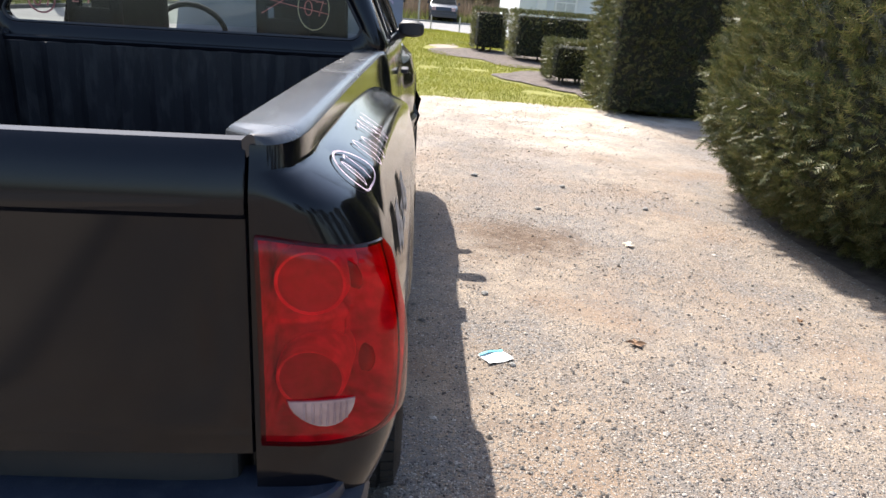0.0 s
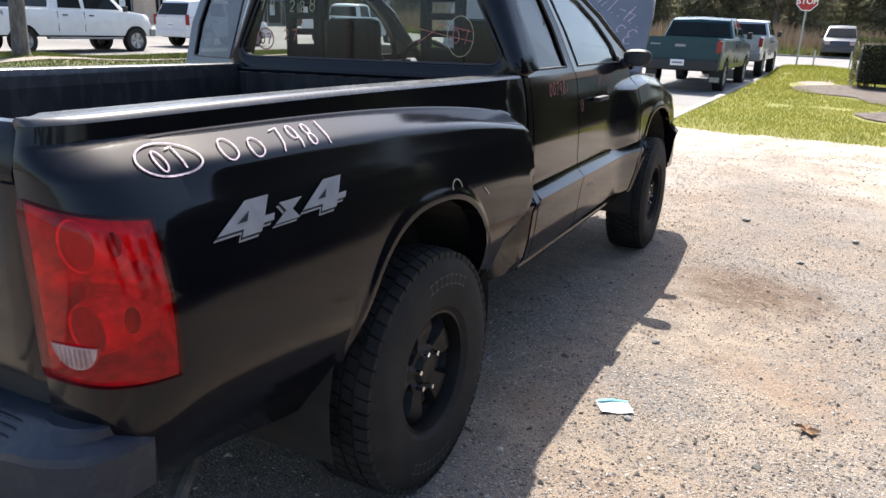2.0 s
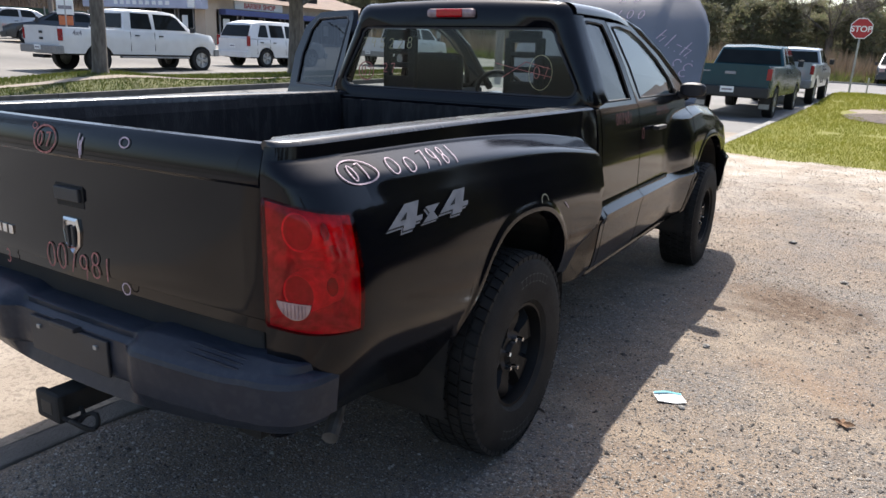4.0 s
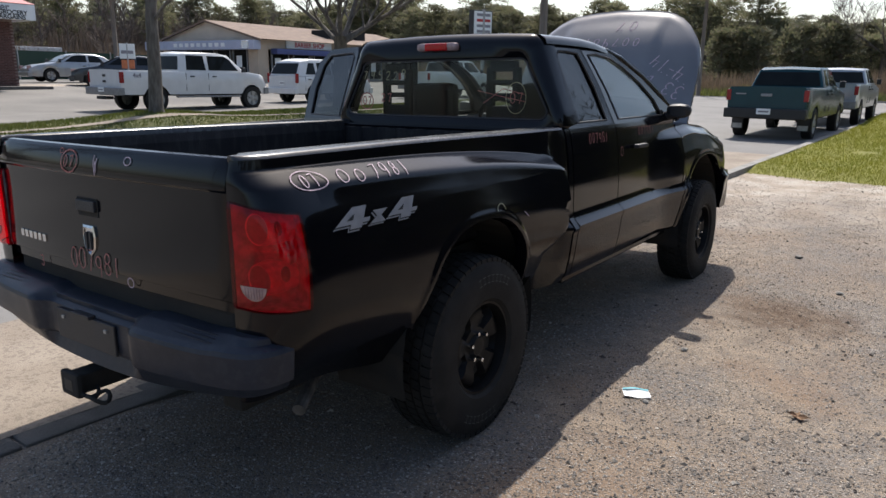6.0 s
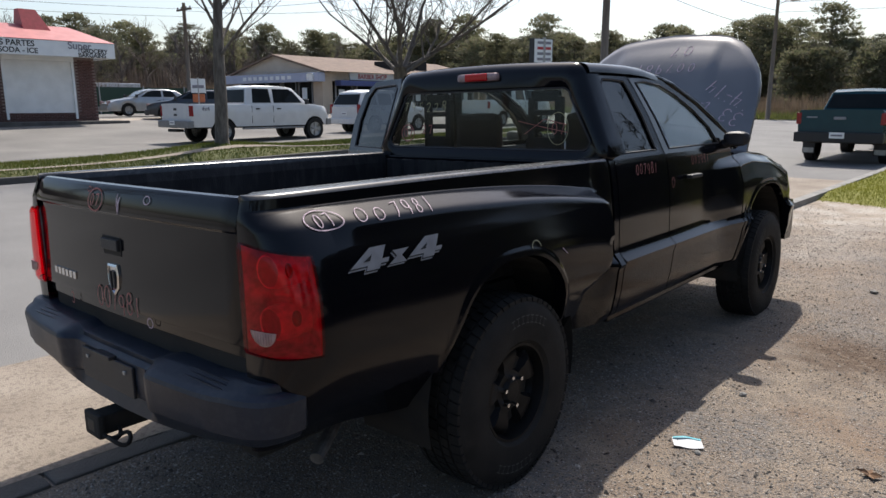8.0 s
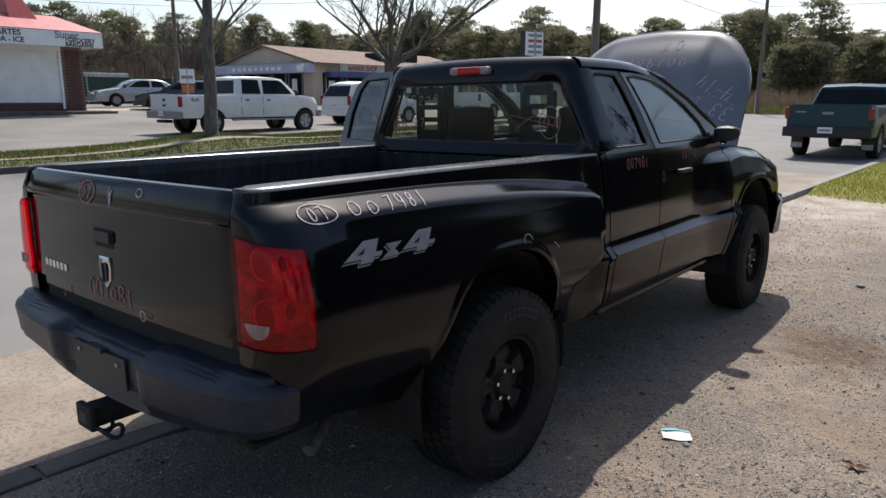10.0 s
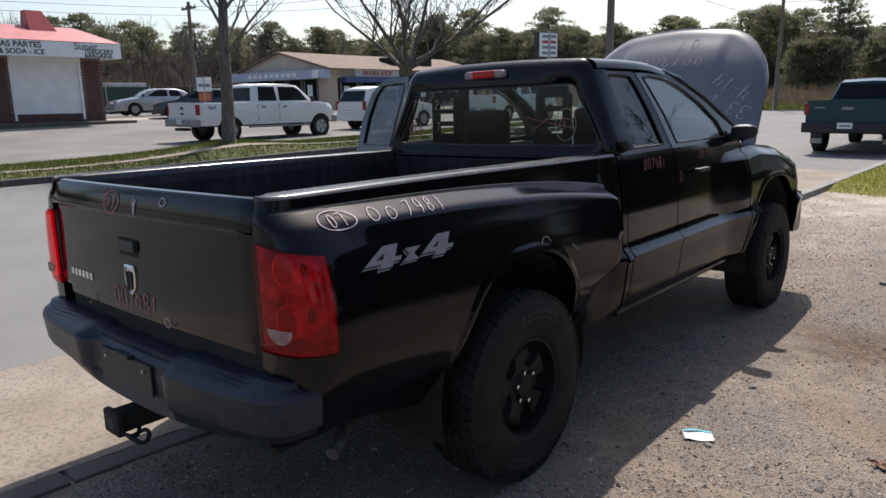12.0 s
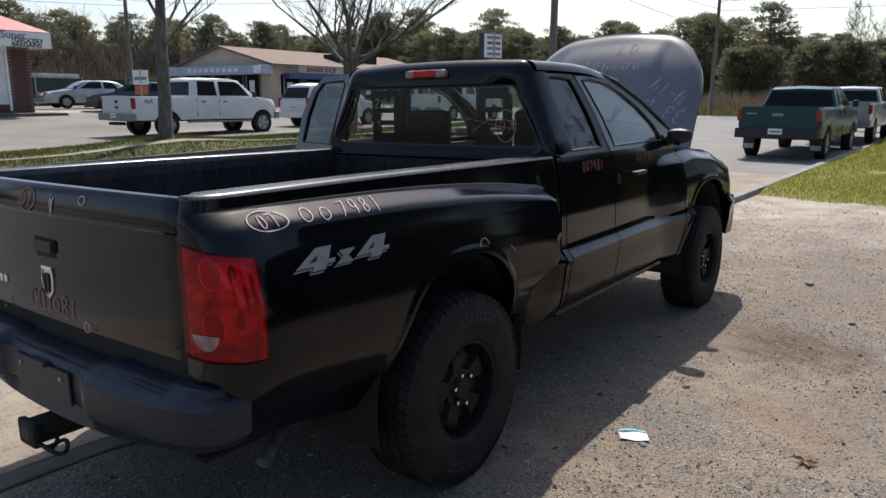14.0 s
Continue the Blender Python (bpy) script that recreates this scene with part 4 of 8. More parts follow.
# wheels
def build_wheel():
    hub = bmesh.new()
    bmesh.ops.create_cone(hub, cap_ends=True, segments=28, radius1=0.15, radius2=0.15, depth=0.10, matrix=pose(0.0, 0, 0, 0, 90, 0))
    wheel = part("wheel", hub, M_UNDER, truck, "wheel with black rim and all-terrain tyre")
    seg = 90
    prof = [(-0.100, 0.203), (-0.122, 0.225), (-0.130, 0.29), (-0.128, 0.335), (-0.118, 0.372), (-0.104, 0.395), (-0.09, 0.402), (0.09, 0.402), (0.104, 0.395), (0.118, 0.372), (0.128, 0.335), (0.130, 0.29), (0.122, 0.225), (0.100, 0.203)]
    bm = loft([[(x, r * math.cos(2 * math.pi * k / seg), r * math.sin(2 * math.pi * k / seg)) for x, r in prof] for k in range(seg + 1)])
    bmesh.ops.remove_doubles(bm, verts=bm.verts[:], dist=0.0004)
    bmesh.ops.recalc_face_normals(bm, faces=bm.faces[:])
    tyre = part("tyre", bm, M_RUBBER, wheel, "black rubber tyre with blocky tread and white-outlined lettering")
    soften(tyre, 30)
    # tread blocks
    bm = bmesh.new()
    rows = ((-0.112, -0.076, 0.0), (-0.064, -0.030, 0.5), (-0.019, 0.019, 0.0), (0.030, 0.064, 0.5), (0.076, 0.112, 0.0))
    for x0, x1, ph in rows:
        for k in range(58):
            a0 = 2 * math.pi * (k + ph) / 58
            a1 = a0 + 2 * math.pi / 58 * 0.82
            ring = []
            for x, a in ((x0, a0), (x1, a0 + 0.02), (x1, a1 + 0.02), (x0, a1)):
                ro = 0.412 if abs(x) < 0.1 else 0.403
                ring.append(((x, 0.386 * math.cos(a), 0.386 * math.sin(a)), (x, ro * math.cos(a), ro * math.sin(a))))
            lo = [bm.verts.new(p[0]) for p in ring]
            hi = [bm.verts.new(p[1]) for p in ring]
            bm.faces.new(hi)
            for i in range(4):
                bm.faces.new((lo[i], lo[(i + 1) % 4], hi[(i + 1) % 4], hi[i]))
    bmesh.ops.recalc_face_normals(bm, faces=bm.faces[:])
    tagged(part("tread", bm, M_RUBBER, wheel), kind="stuff")
    # bars in place of the sidewall lettering
    bm = bmesh.new()
    for arc0, count in ((0.25, 8), (0.25 + math.pi, 8)):
        for k in range(count):
            a = arc0 + 0.35 + k * 0.105
            for r0, r1, w in ((0.300, 0.304, 0.036), (0.330, 0.334, 0.036), (0.300, 0.334, 0.004)):
                vs = [bm.verts.new((0.1312 if r < 0.32 else 0.1302, r * math.cos(b), r * math.sin(b))) for r, b in ((r0, a - w), (r1, a - w), (r1, a + w), (r0, a + w))]
                bm.faces.new(vs)
    tagged(part("sidewall_mark", bm, mat("raised_white", (0.075, 0.075, 0.072), 0.8), wheel, "worn pale raised sidewall markings"), kind="stuff")
    # rim: barrel, lip and five-spoke face
    prof = [(0.098, 0.212), (0.108, 0.209), (0.108, 0.199), (0.085, 0.194), (0.04, 0.188), (-0.08, 0.184)]
    bm = loft([[(x, r * math.cos(2 * math.pi * k / 60), r * math.sin(2 * math.pi * k / 60)) for x, r in prof] for k in range(61)])
    face_n = 60
    rings = []
    for r, xx in ((0.190, 0.060), (0.176, 0.074), (0.16, 0.082), (0.13, 0.080), (0.105, 0.072), (0.085, 0.070), (0.055, 0.070), (0.042, 0.086), (0.03, 0.088), (0.002, 0.088)):
        ring = []
        for k in range(face_n):
            a = 2 * math.pi * k / face_n
            w = 0.5 + 0.5 * math.cos(5 * a)
            dip = 0.055 * smooth01(0.62, 0.85, 1 - w) * (1 if 0.1 < r < 0.185 else 0)
            ring.append((xx - dip, r * math.cos(a), r * math.sin(a)))
        rings.append(ring)
    loft(rings, closed=True, bm=bm)
    bmesh.ops.recalc_face_normals(bm, faces=bm.faces[:])
    rim = part("rim", bm, M_RIM, wheel, "black five-spoke rim")
    soften(rim, 40)
    for k in range(5):
        a = 2 * math.pi * (k + 0.3) / 6
        bm = bmesh.new()
        bmesh.ops.create_cone(bm, cap_ends=True, segments=6, radius1=0.0115, radius2=0.009, depth=0.03, matrix=pose(0.083, 0.066 * math.cos(a), 0.066 * math.sin(a), 0, 90, 0))
        part("lug_nut", bm, M_CHROME, rim)
    return wheel


wheel = build_wheel()
wheel.matrix_basis = pose(0.79, 0, 0.388, 25, 0, 0)
for m in (pose(0.79, WB, 0.360, 80, 0, 0), pose(-0.79, 0, 0.388, 0, 0, 180), pose(-0.79, WB, 0.366, 40, 0, 180)):
    copy_thing(wheel, m)

# ---- cab ----
BELT = 1.288


def cab_x(z, y=1.5):
    """Half width of the glasshouse at a height."""
    t = (z - BELT) / (1.76 - BELT)
    return 0.782 - 0.155 * t - 0.02 * t * t


def door_low(y):
    return 0.475


GAP = 0.005


def door(name, y0, y1, top_outline, glass_outline, sign, label):
    """A door: outer skin to the belt, window frame with an opening, and glass. Outlines are (y, z)."""
    skin = side_panel(y0 + GAP, y1 - GAP, lambda y: BELT, door_low, None, rows=40, sign=sign, n=26)
    d = part(name, skin, M_PAINT, truck, label)
    soften(d, 30)
    n = len(top_outline)
    bm = bmesh.new()
    for off, flip in ((0.0, 1), (-0.035, -1)):
        a = [bm.verts.new((sign * (cab_x(z) + off), y, z)) for y, z in top_outline]
        b = [bm.verts.new((sign * (cab_x(z) + off - 0.004), y, z)) for y, z in glass_outline]
        for i in range(n):
            j = (i + 1) % n
            bm.faces.new((a[i], a[j], b[j], b[i]))
        if off == 0.0:
            oa, ob = a, b
        else:
            for i in range(n):
                j = (i + 1) % n
                bm.faces.new((oa[i], oa[j], a[j], a[i]))
                bm.faces.new((ob[i], ob[j], b[j], b[i]))
    bmesh.ops.recalc_face_normals(bm, faces=bm.faces[:])
    fr = part("window_frame", bm, M_PAINT, d)
    soften(fr, 35)
    bm = bmesh.new()
    bm.faces.new([bm.verts.new((sign * (cab_x(z) - 0.012), y, z)) for y, z in glass_outline])
    g = part("window_glass", bm, M_GLASS_CLEAR if "front" in label else M_GLASS_DARK, d, "smooth window glass")
    g.visible_shadow = False
    # rubber line round the glass
    bm = bmesh.new()
    pts = [Vector((sign * (cab_x(z) - 0.004), y, z)) for y, z in glass_outline]
    for i in range(n):
        tube(bm, [pts[i], pts[(i + 1) % n]], 0.006, 5)
    part("window_seal", bm, M_PLASTIC, d)
    # inner panel
    part("door_card", boxes((min(sign * 0.70, sign * 0.74), max(sign * 0.70, sign * 0.74), y0 + 0.04, y1 - 0.04, 0.55, BELT - 0.005), bevel=0.01), M_TRIM, d)
    return d


REAR_TOP = [(1.035, BELT), (1.66, BELT), (1.60, 1.50), (1.525, 1.66), (1.48, 1.738), (1.30, 1.742), (1.15, 1.742), (1.12, 1.70), (1.075, 1.5)]
REAR_GLASS = [(1.13, 1.315), (1.575, 1.315), (1.53, 1.50), (1.47, 1.64), (1.435, 1.700), (1.30, 1.706), (1.20, 1.706), (1.165, 1.68), (1.14, 1.5)]
FRONT_TOP = [(1.672, BELT), (2.88, BELT), (2.62, 1.43), (2.38, 1.56), (2.12, 1.672), (1.93, 1.722), (1.68, 1.742), (1.497, 1.738), (1.54, 1.66), (1.61, 1.50)]
FRONT_GLASS = [(1.755, 1.315), (2.56, 1.315), (2.48, 1.42), (2.30, 1.535), (2.08, 1.632), (1.90, 1.686), (1.70, 1.703), (1.585, 1.695), (1.625, 1.63), (1.70, 1.48)]
door_rf = door("front_door", 1.665, 2.745, FRONT_TOP, FRONT_GLASS, 1, "black front door with chalk marks")
door_lf = door("front_door", 1.665, 2.745, FRONT_TOP, FRONT_GLASS, -1, "black front door")
door_rr = door("rear_door", 1.03, 1.665, REAR_TOP, REAR_GLASS, 1, "narrow black rear door")
OPEN_TOP = [(y + 0.15 * smooth01(1.45, 1.52, y) * smooth01(1.32, 1.6, z) if z > 1.3 else y, z + 0.035 * smooth01(1.5, 1.74, z)) for y, z in REAR_TOP]
OPEN_GLASS = [(y + 0.12 * smooth01(1.40, 1.45, y) * smooth01(1.34, 1.6, z), z + 0.03 * smooth01(1.5, 1.7, z)) for y, z in REAR_GLASS]
door_lr = door("rear_door", 1.03, 1.665, OPEN_TOP, OPEN_GLASS, -1, "narrow black rear door standing open")
hinge = Vector((-0.80, 1.03, 0))
door_lr.matrix_basis = Matrix.Translation(hinge) @ pose(0, 0, 0, 0, 0, 69) @ Matrix.Translation(-hinge)

for s, d in ((1, door_rf), (-1, door_lf)):
    y = 1.98
    bm = boxes((min(s * 0.822, s * 0.86), max(s * 0.822, s * 0.86), y - 0.085, y + 0.085, 1.128, 1.152), bevel=0.008)
    part("door_handle", bm, M_PLASTIC, d, "black pull handle")
    # mirror
    bm = bmesh.new()
    rings = []
    for t, (x, k) in enumerate(((0.80, 0.4), (0.815, 0.62), (0.84, 0.78), (0.89, 0.84), (0.925, 0.76), (0.945, 0.6), (0.955, 0.35))):
        rings.append([(s * (x - 0.02), 2.65 + k * py, 1.345 + k * pz) for py, pz in ((-0.05, -0.05), (-0.02, -0.066), (0.04, -0.058), (0.08, -0.015), (0.07, 0.03), (0.02, 0.052), (-0.03, 0.056), (-0.055, 0.04))])
    loft(rings, closed=True, caps=True, bm=bm)
    bmesh.ops.recalc_face_normals(bm, faces=bm.faces[:])
    mir = part("wing_mirror", bm, M_PLASTIC, d, "black plastic wing mirror")
    soften(mir, 50)
    bm = bmesh.new()
    tube(bm, [(s * 0.73, 2.67, 1.295), (s * 0.78, 2.66, 1.305), (s * 0.82, 2.65, 1.32)], [0.04, 0.033, 0.03], 8)
    part("mirror_arm", bm, M_PLASTIC, d)
    # cab side: sill, pillar behind the doors, roof rail
    side = side_panel(0.975, 1.025, lambda y: BELT, door_low, None, rows=30, sign=s, n=5)
    soften(part("cab_corner", side, M_PAINT, truck), 30)
    bm = boxes((min(s * 0.60, s * 0.79), max(s * 0.60, s * 0.79), 1.0, 2.75, 0.43, 0.475), bevel=0.01)
    part("sill", bm, M_PAINT, truck)

# cab shell: rear face with window opening, roof, pillars
def rrect(hw0, hw1, z0, z1, r, n=5):
    """Rounded window outline, narrower at the top: (x, z) round from the lower left."""
    out = []
    for cx, cz, a0 in ((-hw0 + r, z0 + r, 180), (hw0 - r, z0 + r, 270), (hw1 - r, z1 - r, 0), (-hw1 + r, z1 - r, 90)):
        for k in range(n):
            a = radians(a0 + 90 * k / (n - 1))
            out.append((cx + r * math.cos(a), cz + r * math.sin(a)))
    return out


def back_y(z):
    return 0.960 + 0.020 * ((z - 1.26) / 0.5) ** 1.5 if z > 1.26 else 0.960


def ring_of(hw0, hw1, z0, z1, r, crown=0.0, n=6, edge=5):
    """A rounded outline with points along its edges too."""
    c = rrect(hw0, hw1, z0, z1, r, n)
    out = []
    for k in range(4):
        out += c[k * n:(k + 1) * n]
        p, q = c[(k + 1) * n - 1], c[((k + 1) * n) % (4 * n)]
        out += [(p[0] + (q[0] - p[0]) * f, p[1] + (q[1] - p[1]) * f) for f in spread(0, 1, edge + 2)[1:-1]]
    return [(x, z + crown * (1 - (x / hw1) ** 2) * smooth01(z1 - r - 0.02, z1, z)) for x, z in out]


inner = ring_of(0.685, 0.565, 1.335, 1.662, 0.05)
outer = inner
shells = [[(x, back_y(z) + 0.06, z) for x, z in inner], [(x, back_y(z) + 0.012, z) for x, z in inner],
          [(x, back_y(z) + 0.001, z) for x, z in ring_of(0.697, 0.577, 1.325, 1.672, 0.055)],
          [(x, back_y(z) - 0.002, z) for x, z in ring_of(0.735, 0.572, 1.26, 1.742, 0.07, 0.008)],
          [(x, back_y(z) + 0.014, z) for x, z in ring_of(0.765, 0.600, 1.25, 1.768, 0.075, 0.014)],
          [(x, back_y(z) + 0.045, z) for x, z in ring_of(0.780, 0.618, 1.25, 1.782, 0.075, 0.020)],
          [(x, back_y(z) + 0.065, z) for x, z in ring_of(0.786, 0.626, 1.25, 1.787, 0.07, 0.024)],
          [(x, 1.16 if z > 1.3 else 1.04, z) for x, z in ring_of(0.787, 0.627, 1.25, 1.788, 0.07, 0.026)]]
bm = outward(loft(shells, closed=True), (0, 1.8, 1.5))
n = len(inner)
shell = part("cab_back", bm, M_PAINT, truck)
soften(shell, 45)
bm = bmesh.new()
bm.faces.new([bm.verts.new((x, back_y(z) + 0.016, z)) for x, z in inner])
rear_glass = part("rear_window", bm, M_GLASS, truck, "tinted rear window with chalk numbers")
rear_glass.visible_shadow = False
bm = bmesh.new()
pts = [Vector((x, back_y(z) + 0.012, z)) for x, z in inner]
for i in range(n):
    tube(bm, [pts[i], pts[(i + 1) % n]], 0.007, 5)
part("window_seal", bm, M_PLASTIC, truck)
part("cab_wall", boxes((-0.74, 0.74, 0.972, 1.0, 0.45, 1.25), bevel=0.005), M_PAINT, truck)

rings = []
for y, zc, hw, ze in ((1.045, 1.811, 0.628, 1.787), (1.25, 1.820, 0.628, 1.790), (1.5, 1.822, 0.628, 1.790), (1.7, 1.813, 0.625, 1.783), (1.88, 1.790, 0.620, 1.764), (1.98, 1.766, 0.616, 1.744)):
    half = [(hw + 0.006, ze - 0.050), (hw + 0.002, ze - 0.030), (hw - 0.010, ze - 0.012), (hw - 0.035, ze), (hw - 0.07, ze + 0.004)]
    half += [((hw - 0.07) * u, ze + 0.004 + (zc - ze - 0.004) * (1 - u * u)) for u in (0.8, 0.55, 0.28)]
    row = [(x, y, z) for x, z in half] + [(0, y, zc)] + [(-x, y, z) for x, z in reversed(half)]
    rings.append(row)
bm = loft(rings)
bm.normal_update()
if sum(f.normal.z for f in bm.faces) < 0:
    bmesh.ops.reverse_faces(bm, faces=bm.faces[:])
roof = part("roof", bm, M_PAINT, truck)
soften(roof, 50)
for s in (1, -1):
    bm = bmesh.new()
    tube(bm, [(s * 0.585, 1.78, 1.752), (s * 0.600, 1.93, 1.730), (s * 0.622, 2.08, 1.692), (s * 0.665, 2.38, 1.580), (s * 0.71, 2.62, 1.448), (s * 0.755, 2.93, 1.28)], [0.018, 0.022, 0.026, 0.028, 0.03, 0.03], 10)
    soften(part("pillar", bm, M_PAINT, truck), 60)
part("headliner", boxes((-0.58, 0.58, 1.14, 1.93, 1.735, 1.745), bevel=0.003), M_TRIM, truck)
bm = bmesh.new()
rings = []
for y, z, hw in ((1.99, 1.755, 0.60), (2.2, 1.66, 0.625), (2.45, 1.535, 0.665), (2.7, 1.40, 0.70), (2.92, 1.275, 0.735)):
    rings.append([(hw * u, y + 0.10 * (1 - u * u) * ((y - 1.9) / 1.0), z) for u in spread(-1, 1, 9)])
ws = part("windshield", loft(rings), M_GLASS_CLEAR, truck, "clear windshield", smooth=True)
ws.visible_shadow = False
# third brake light
bl = part("brake_light", boxes((-0.135, 0.135, 0.946, 1.00, 1.712, 1.758), bevel=0.018), M_LENS_CLEAR, truck, "high brake light, red centre and clear ends")
part("red_lens", boxes((-0.075, 0.075, 0.940, 0.99, 1.714, 1.756), bevel=0.008), M_LENS, bl)

# front fenders, cowl, front end, hood
for s in (1, -1):
    fender = side_panel(2.755, 4.10, lambda y: front_shoulder_z(y) + 0.006, lambda y: arch_z(y, WB, 0.475 if y < WB else 0.52), WB, rows=34, sign=s, n=40)
    soften(part("fender", fender, M_PAINT, truck), 35)
    rings = []
    for y in spread(2.755, 4.10, 18):
        z = front_shoulder_z(y) + 0.006
        w = side_x(y, z)
        rings.append([(s * w, y, z), (s * (w - 0.03), y, z + 0.012), (s * (w - 0.08), y, z + 0.014), (s * (w - 0.14), y, z - 0.01), (s * (w - 0.15), y, z - 0.08)])
    bm = loft(rings)
    bmesh.ops.recalc_face_normals(bm, faces=bm.faces[:])
    bm.normal_update()
    if sum(f.normal.z for f in bm.faces) < 0:
        bmesh.ops.reverse_faces(bm, faces=bm.faces[:])
    soften(part("fender_top", bm, M_PAINT, truck), 50)
    part("headlight", boxes((min(s * 0.48, s * 0.80), max(s * 0.48, s * 0.80), 3.98, 4.16, 0.80, 1.0), bevel=0.03), M_LENS_CLEAR, truck, "clear headlight")
part("cowl", boxes((-0.72, 0.72, 2.86, 3.08, 1.16, 1.225), bevel=0.01), M_PLASTIC, truck, "black plastic cowl below the windshield")
part("engine_bay", boxes((-0.66, 0.66, 3.08, 4.0, 0.60, 0.98), (-0.3, 0.3, 3.2, 3.8, 0.98, 1.08), (-0.6, -0.35, 3.5, 3.9, 0.98, 1.12), bevel=0.02), M_UNDER, truck, "dark engine bay under the raised hood")
part("grille", boxes((-0.48, 0.48, 4.02, 4.18, 0.72, 1.04), bevel=0.03), M_PLASTIC, truck, "dark front grille")
rings = []
for x in spread(-0.88, 0.88, 17):
    yb = 4.26 - 0.16 * (abs(x) / 0.88) ** 3
    rings.append([(x, yb - 0.2, 0.80), (x, yb - 0.03, 0.79), (x, yb, 0.74), (x, yb, 0.55), (x, yb - 0.04, 0.47), (x, yb - 0.2, 0.47)])
bm = loft(rings, caps=True)
bmesh.ops.recalc_face_normals(bm, faces=bm.faces[:])
soften(part("front_bumper", bm, M_PAINT, truck, "black front bumper"), 40)


def hood_reach(u):
    """Length of the hood from the hinge to its rounded front outline."""
    return interp(abs(u), [(0, 1.085), (0.39, 1.07), (0.55, 1.05), (0.66, 1.02), (0.777, 0.94), (0.86, 0.85), (0.94, 0.735), (0.985, 0.60), (1.0, 0.48)])


def hood_surface(x, along, out=0.0):
    """The raised hood: x across the truck, along from the hinge to the nose."""
    u = min(1.0, abs(x) / 0.742)
    rim = max(0.0, hood_reach(u) - along)
    up = 0.060 * (1 - u ** 2.2) - 0.018 * smooth01(0.90, 1.0, u) - 0.09 * smooth01(0.4, 1.08, along) ** 2 - 0.022 * smooth01(0.10, 0.0, rim) ** 2
    up += 0.022 * smooth01(0.55, 0.50, u) * smooth01(1.05, 0.8, along) + out
    t = radians(63)
    return (x + 0.045, 3.06 + along * math.cos(t) - up * math.sin(t), 1.205 + along * math.sin(t) + up * math.cos(t))


def hood_point(u, v, out=0.0):
    return hood_surface(0.742 * u, hood_reach(u) * v, out)


US = [-1, -0.985, -0.95, -0.9, -0.8, -0.7, -0.6, -0.56, -0.52, -0.46, -0.3, -0.15, 0, 0.15, 0.3, 0.46, 0.52, 0.56, 0.6, 0.7, 0.8, 0.9, 0.95, 0.985, 1]
VS = spread(0, 0.86, 20) + [0.89, 0.92, 0.945, 0.965, 0.98, 0.99, 1.0]
bm = loft([[hood_point(u, v) for u in US] for v in VS])
loft([[hood_point(u, v, -0.03) for u in US] for v in VS], bm=bm)
edge = [(u, 0) for u in US] + [(1, v) for v in VS] + [(u, 1) for u in reversed(US)] + [(-1, v) for v in reversed(VS)]
loft([[hood_point(u, v) for u, v in edge], [hood_point(u, v, -0.03) for u, v in edge]], bm=bm)
bmesh.ops.remove_doubles(bm, verts=bm.verts[:], dist=0.0005)
bmesh.ops.recalc_face_normals(bm, faces=bm.faces[:])
hood = part("hood", bm, M_HOOD, truck, "raised glossy dark hood, sky sheen painted in as grey, with chalk numbers")
soften(hood, 40)
bm = bmesh.new()
tube(bm, [(0.72, 2.93, 1.235), (0.72, 2.935, 1.30)], [0.012, 0.006], 8)
part("antenna_base", bm, M_PLASTIC, truck)

# interior
for sx in (-0.41, 0.41):
    bm = bmesh.new()
    rings = []
    for z, w, y, dp in ((0.80, 0.22, 1.72, 0.14), (1.0, 0.25, 1.66, 0.13), (1.18, 0.235, 1.60, 0.11), (1.26, 0.20, 1.575, 0.09), (1.29, 0.14, 1.57, 0.06)):
        rings.append([(sx + w * math.cos(t) * (abs(math.cos(t)) ** -0.4 if abs(math.cos(t)) > 0.05 else 1), y + dp * math.sin(t), z) for t in [2 * math.pi * k / 16 for k in range(16)]])
    loft(rings, closed=True, caps=True, bm=bm)
    seat = part("seat", bm, M_SEAT, truck, "dark cloth bucket seat", smooth=True)
    part("seat_cushion", boxes((sx - 0.25, sx + 0.25, 1.68, 2.2, 0.72, 0.88), bevel=0.04), M_SEAT, seat)
    part("headrest", boxes((sx - 0.17, sx + 0.17, 1.49, 1.58, 1.27, 1.535), bevel=0.045), M_SEAT, seat, "padded dark headrest")
for sx in (-0.385, 0.36):
    bm = bmesh.new()
    for x0, x1, z0, z1 in ((-0.105, -0.06, 1.20, 1.62), (0.06, 0.105, 1.20, 1.62), (-0.105, 0.105, 1.20, 1.40), (-0.105, 0.105, 1.445, 1.475), (-0.105, 0.105, 1.52, 1.55), (-0.085, 0.085, 1.595, 1.655)):
        box(bm, sx + x0, sx + x1, 1.07, 1.11, z0, z1, bevel=0.012)
    part("rear_headrest", bm, M_SEAT, truck, "slotted black rear headrest")
part("rear_bench", boxes((-0.60, 0.60, 1.12, 1.45, 0.70, 0.95), (-0.60, 0.60, 1.02, 1.09, 0.8, 1.22), bevel=0.03), M_SEAT, truck, "dark folded rear bench")
part("centre_console", boxes((-0.13, 0.13, 1.75, 2.5, 0.62, 0.98), bevel=0.03), M_SEAT, truck, "dark centre console")
part("dashboard", boxes((-0.70, 0.70, 2.48, 2.86, 0.95, 1.24), bevel=0.05), M_TRIM, truck, "grey dashboard")
bm = bmesh.new()
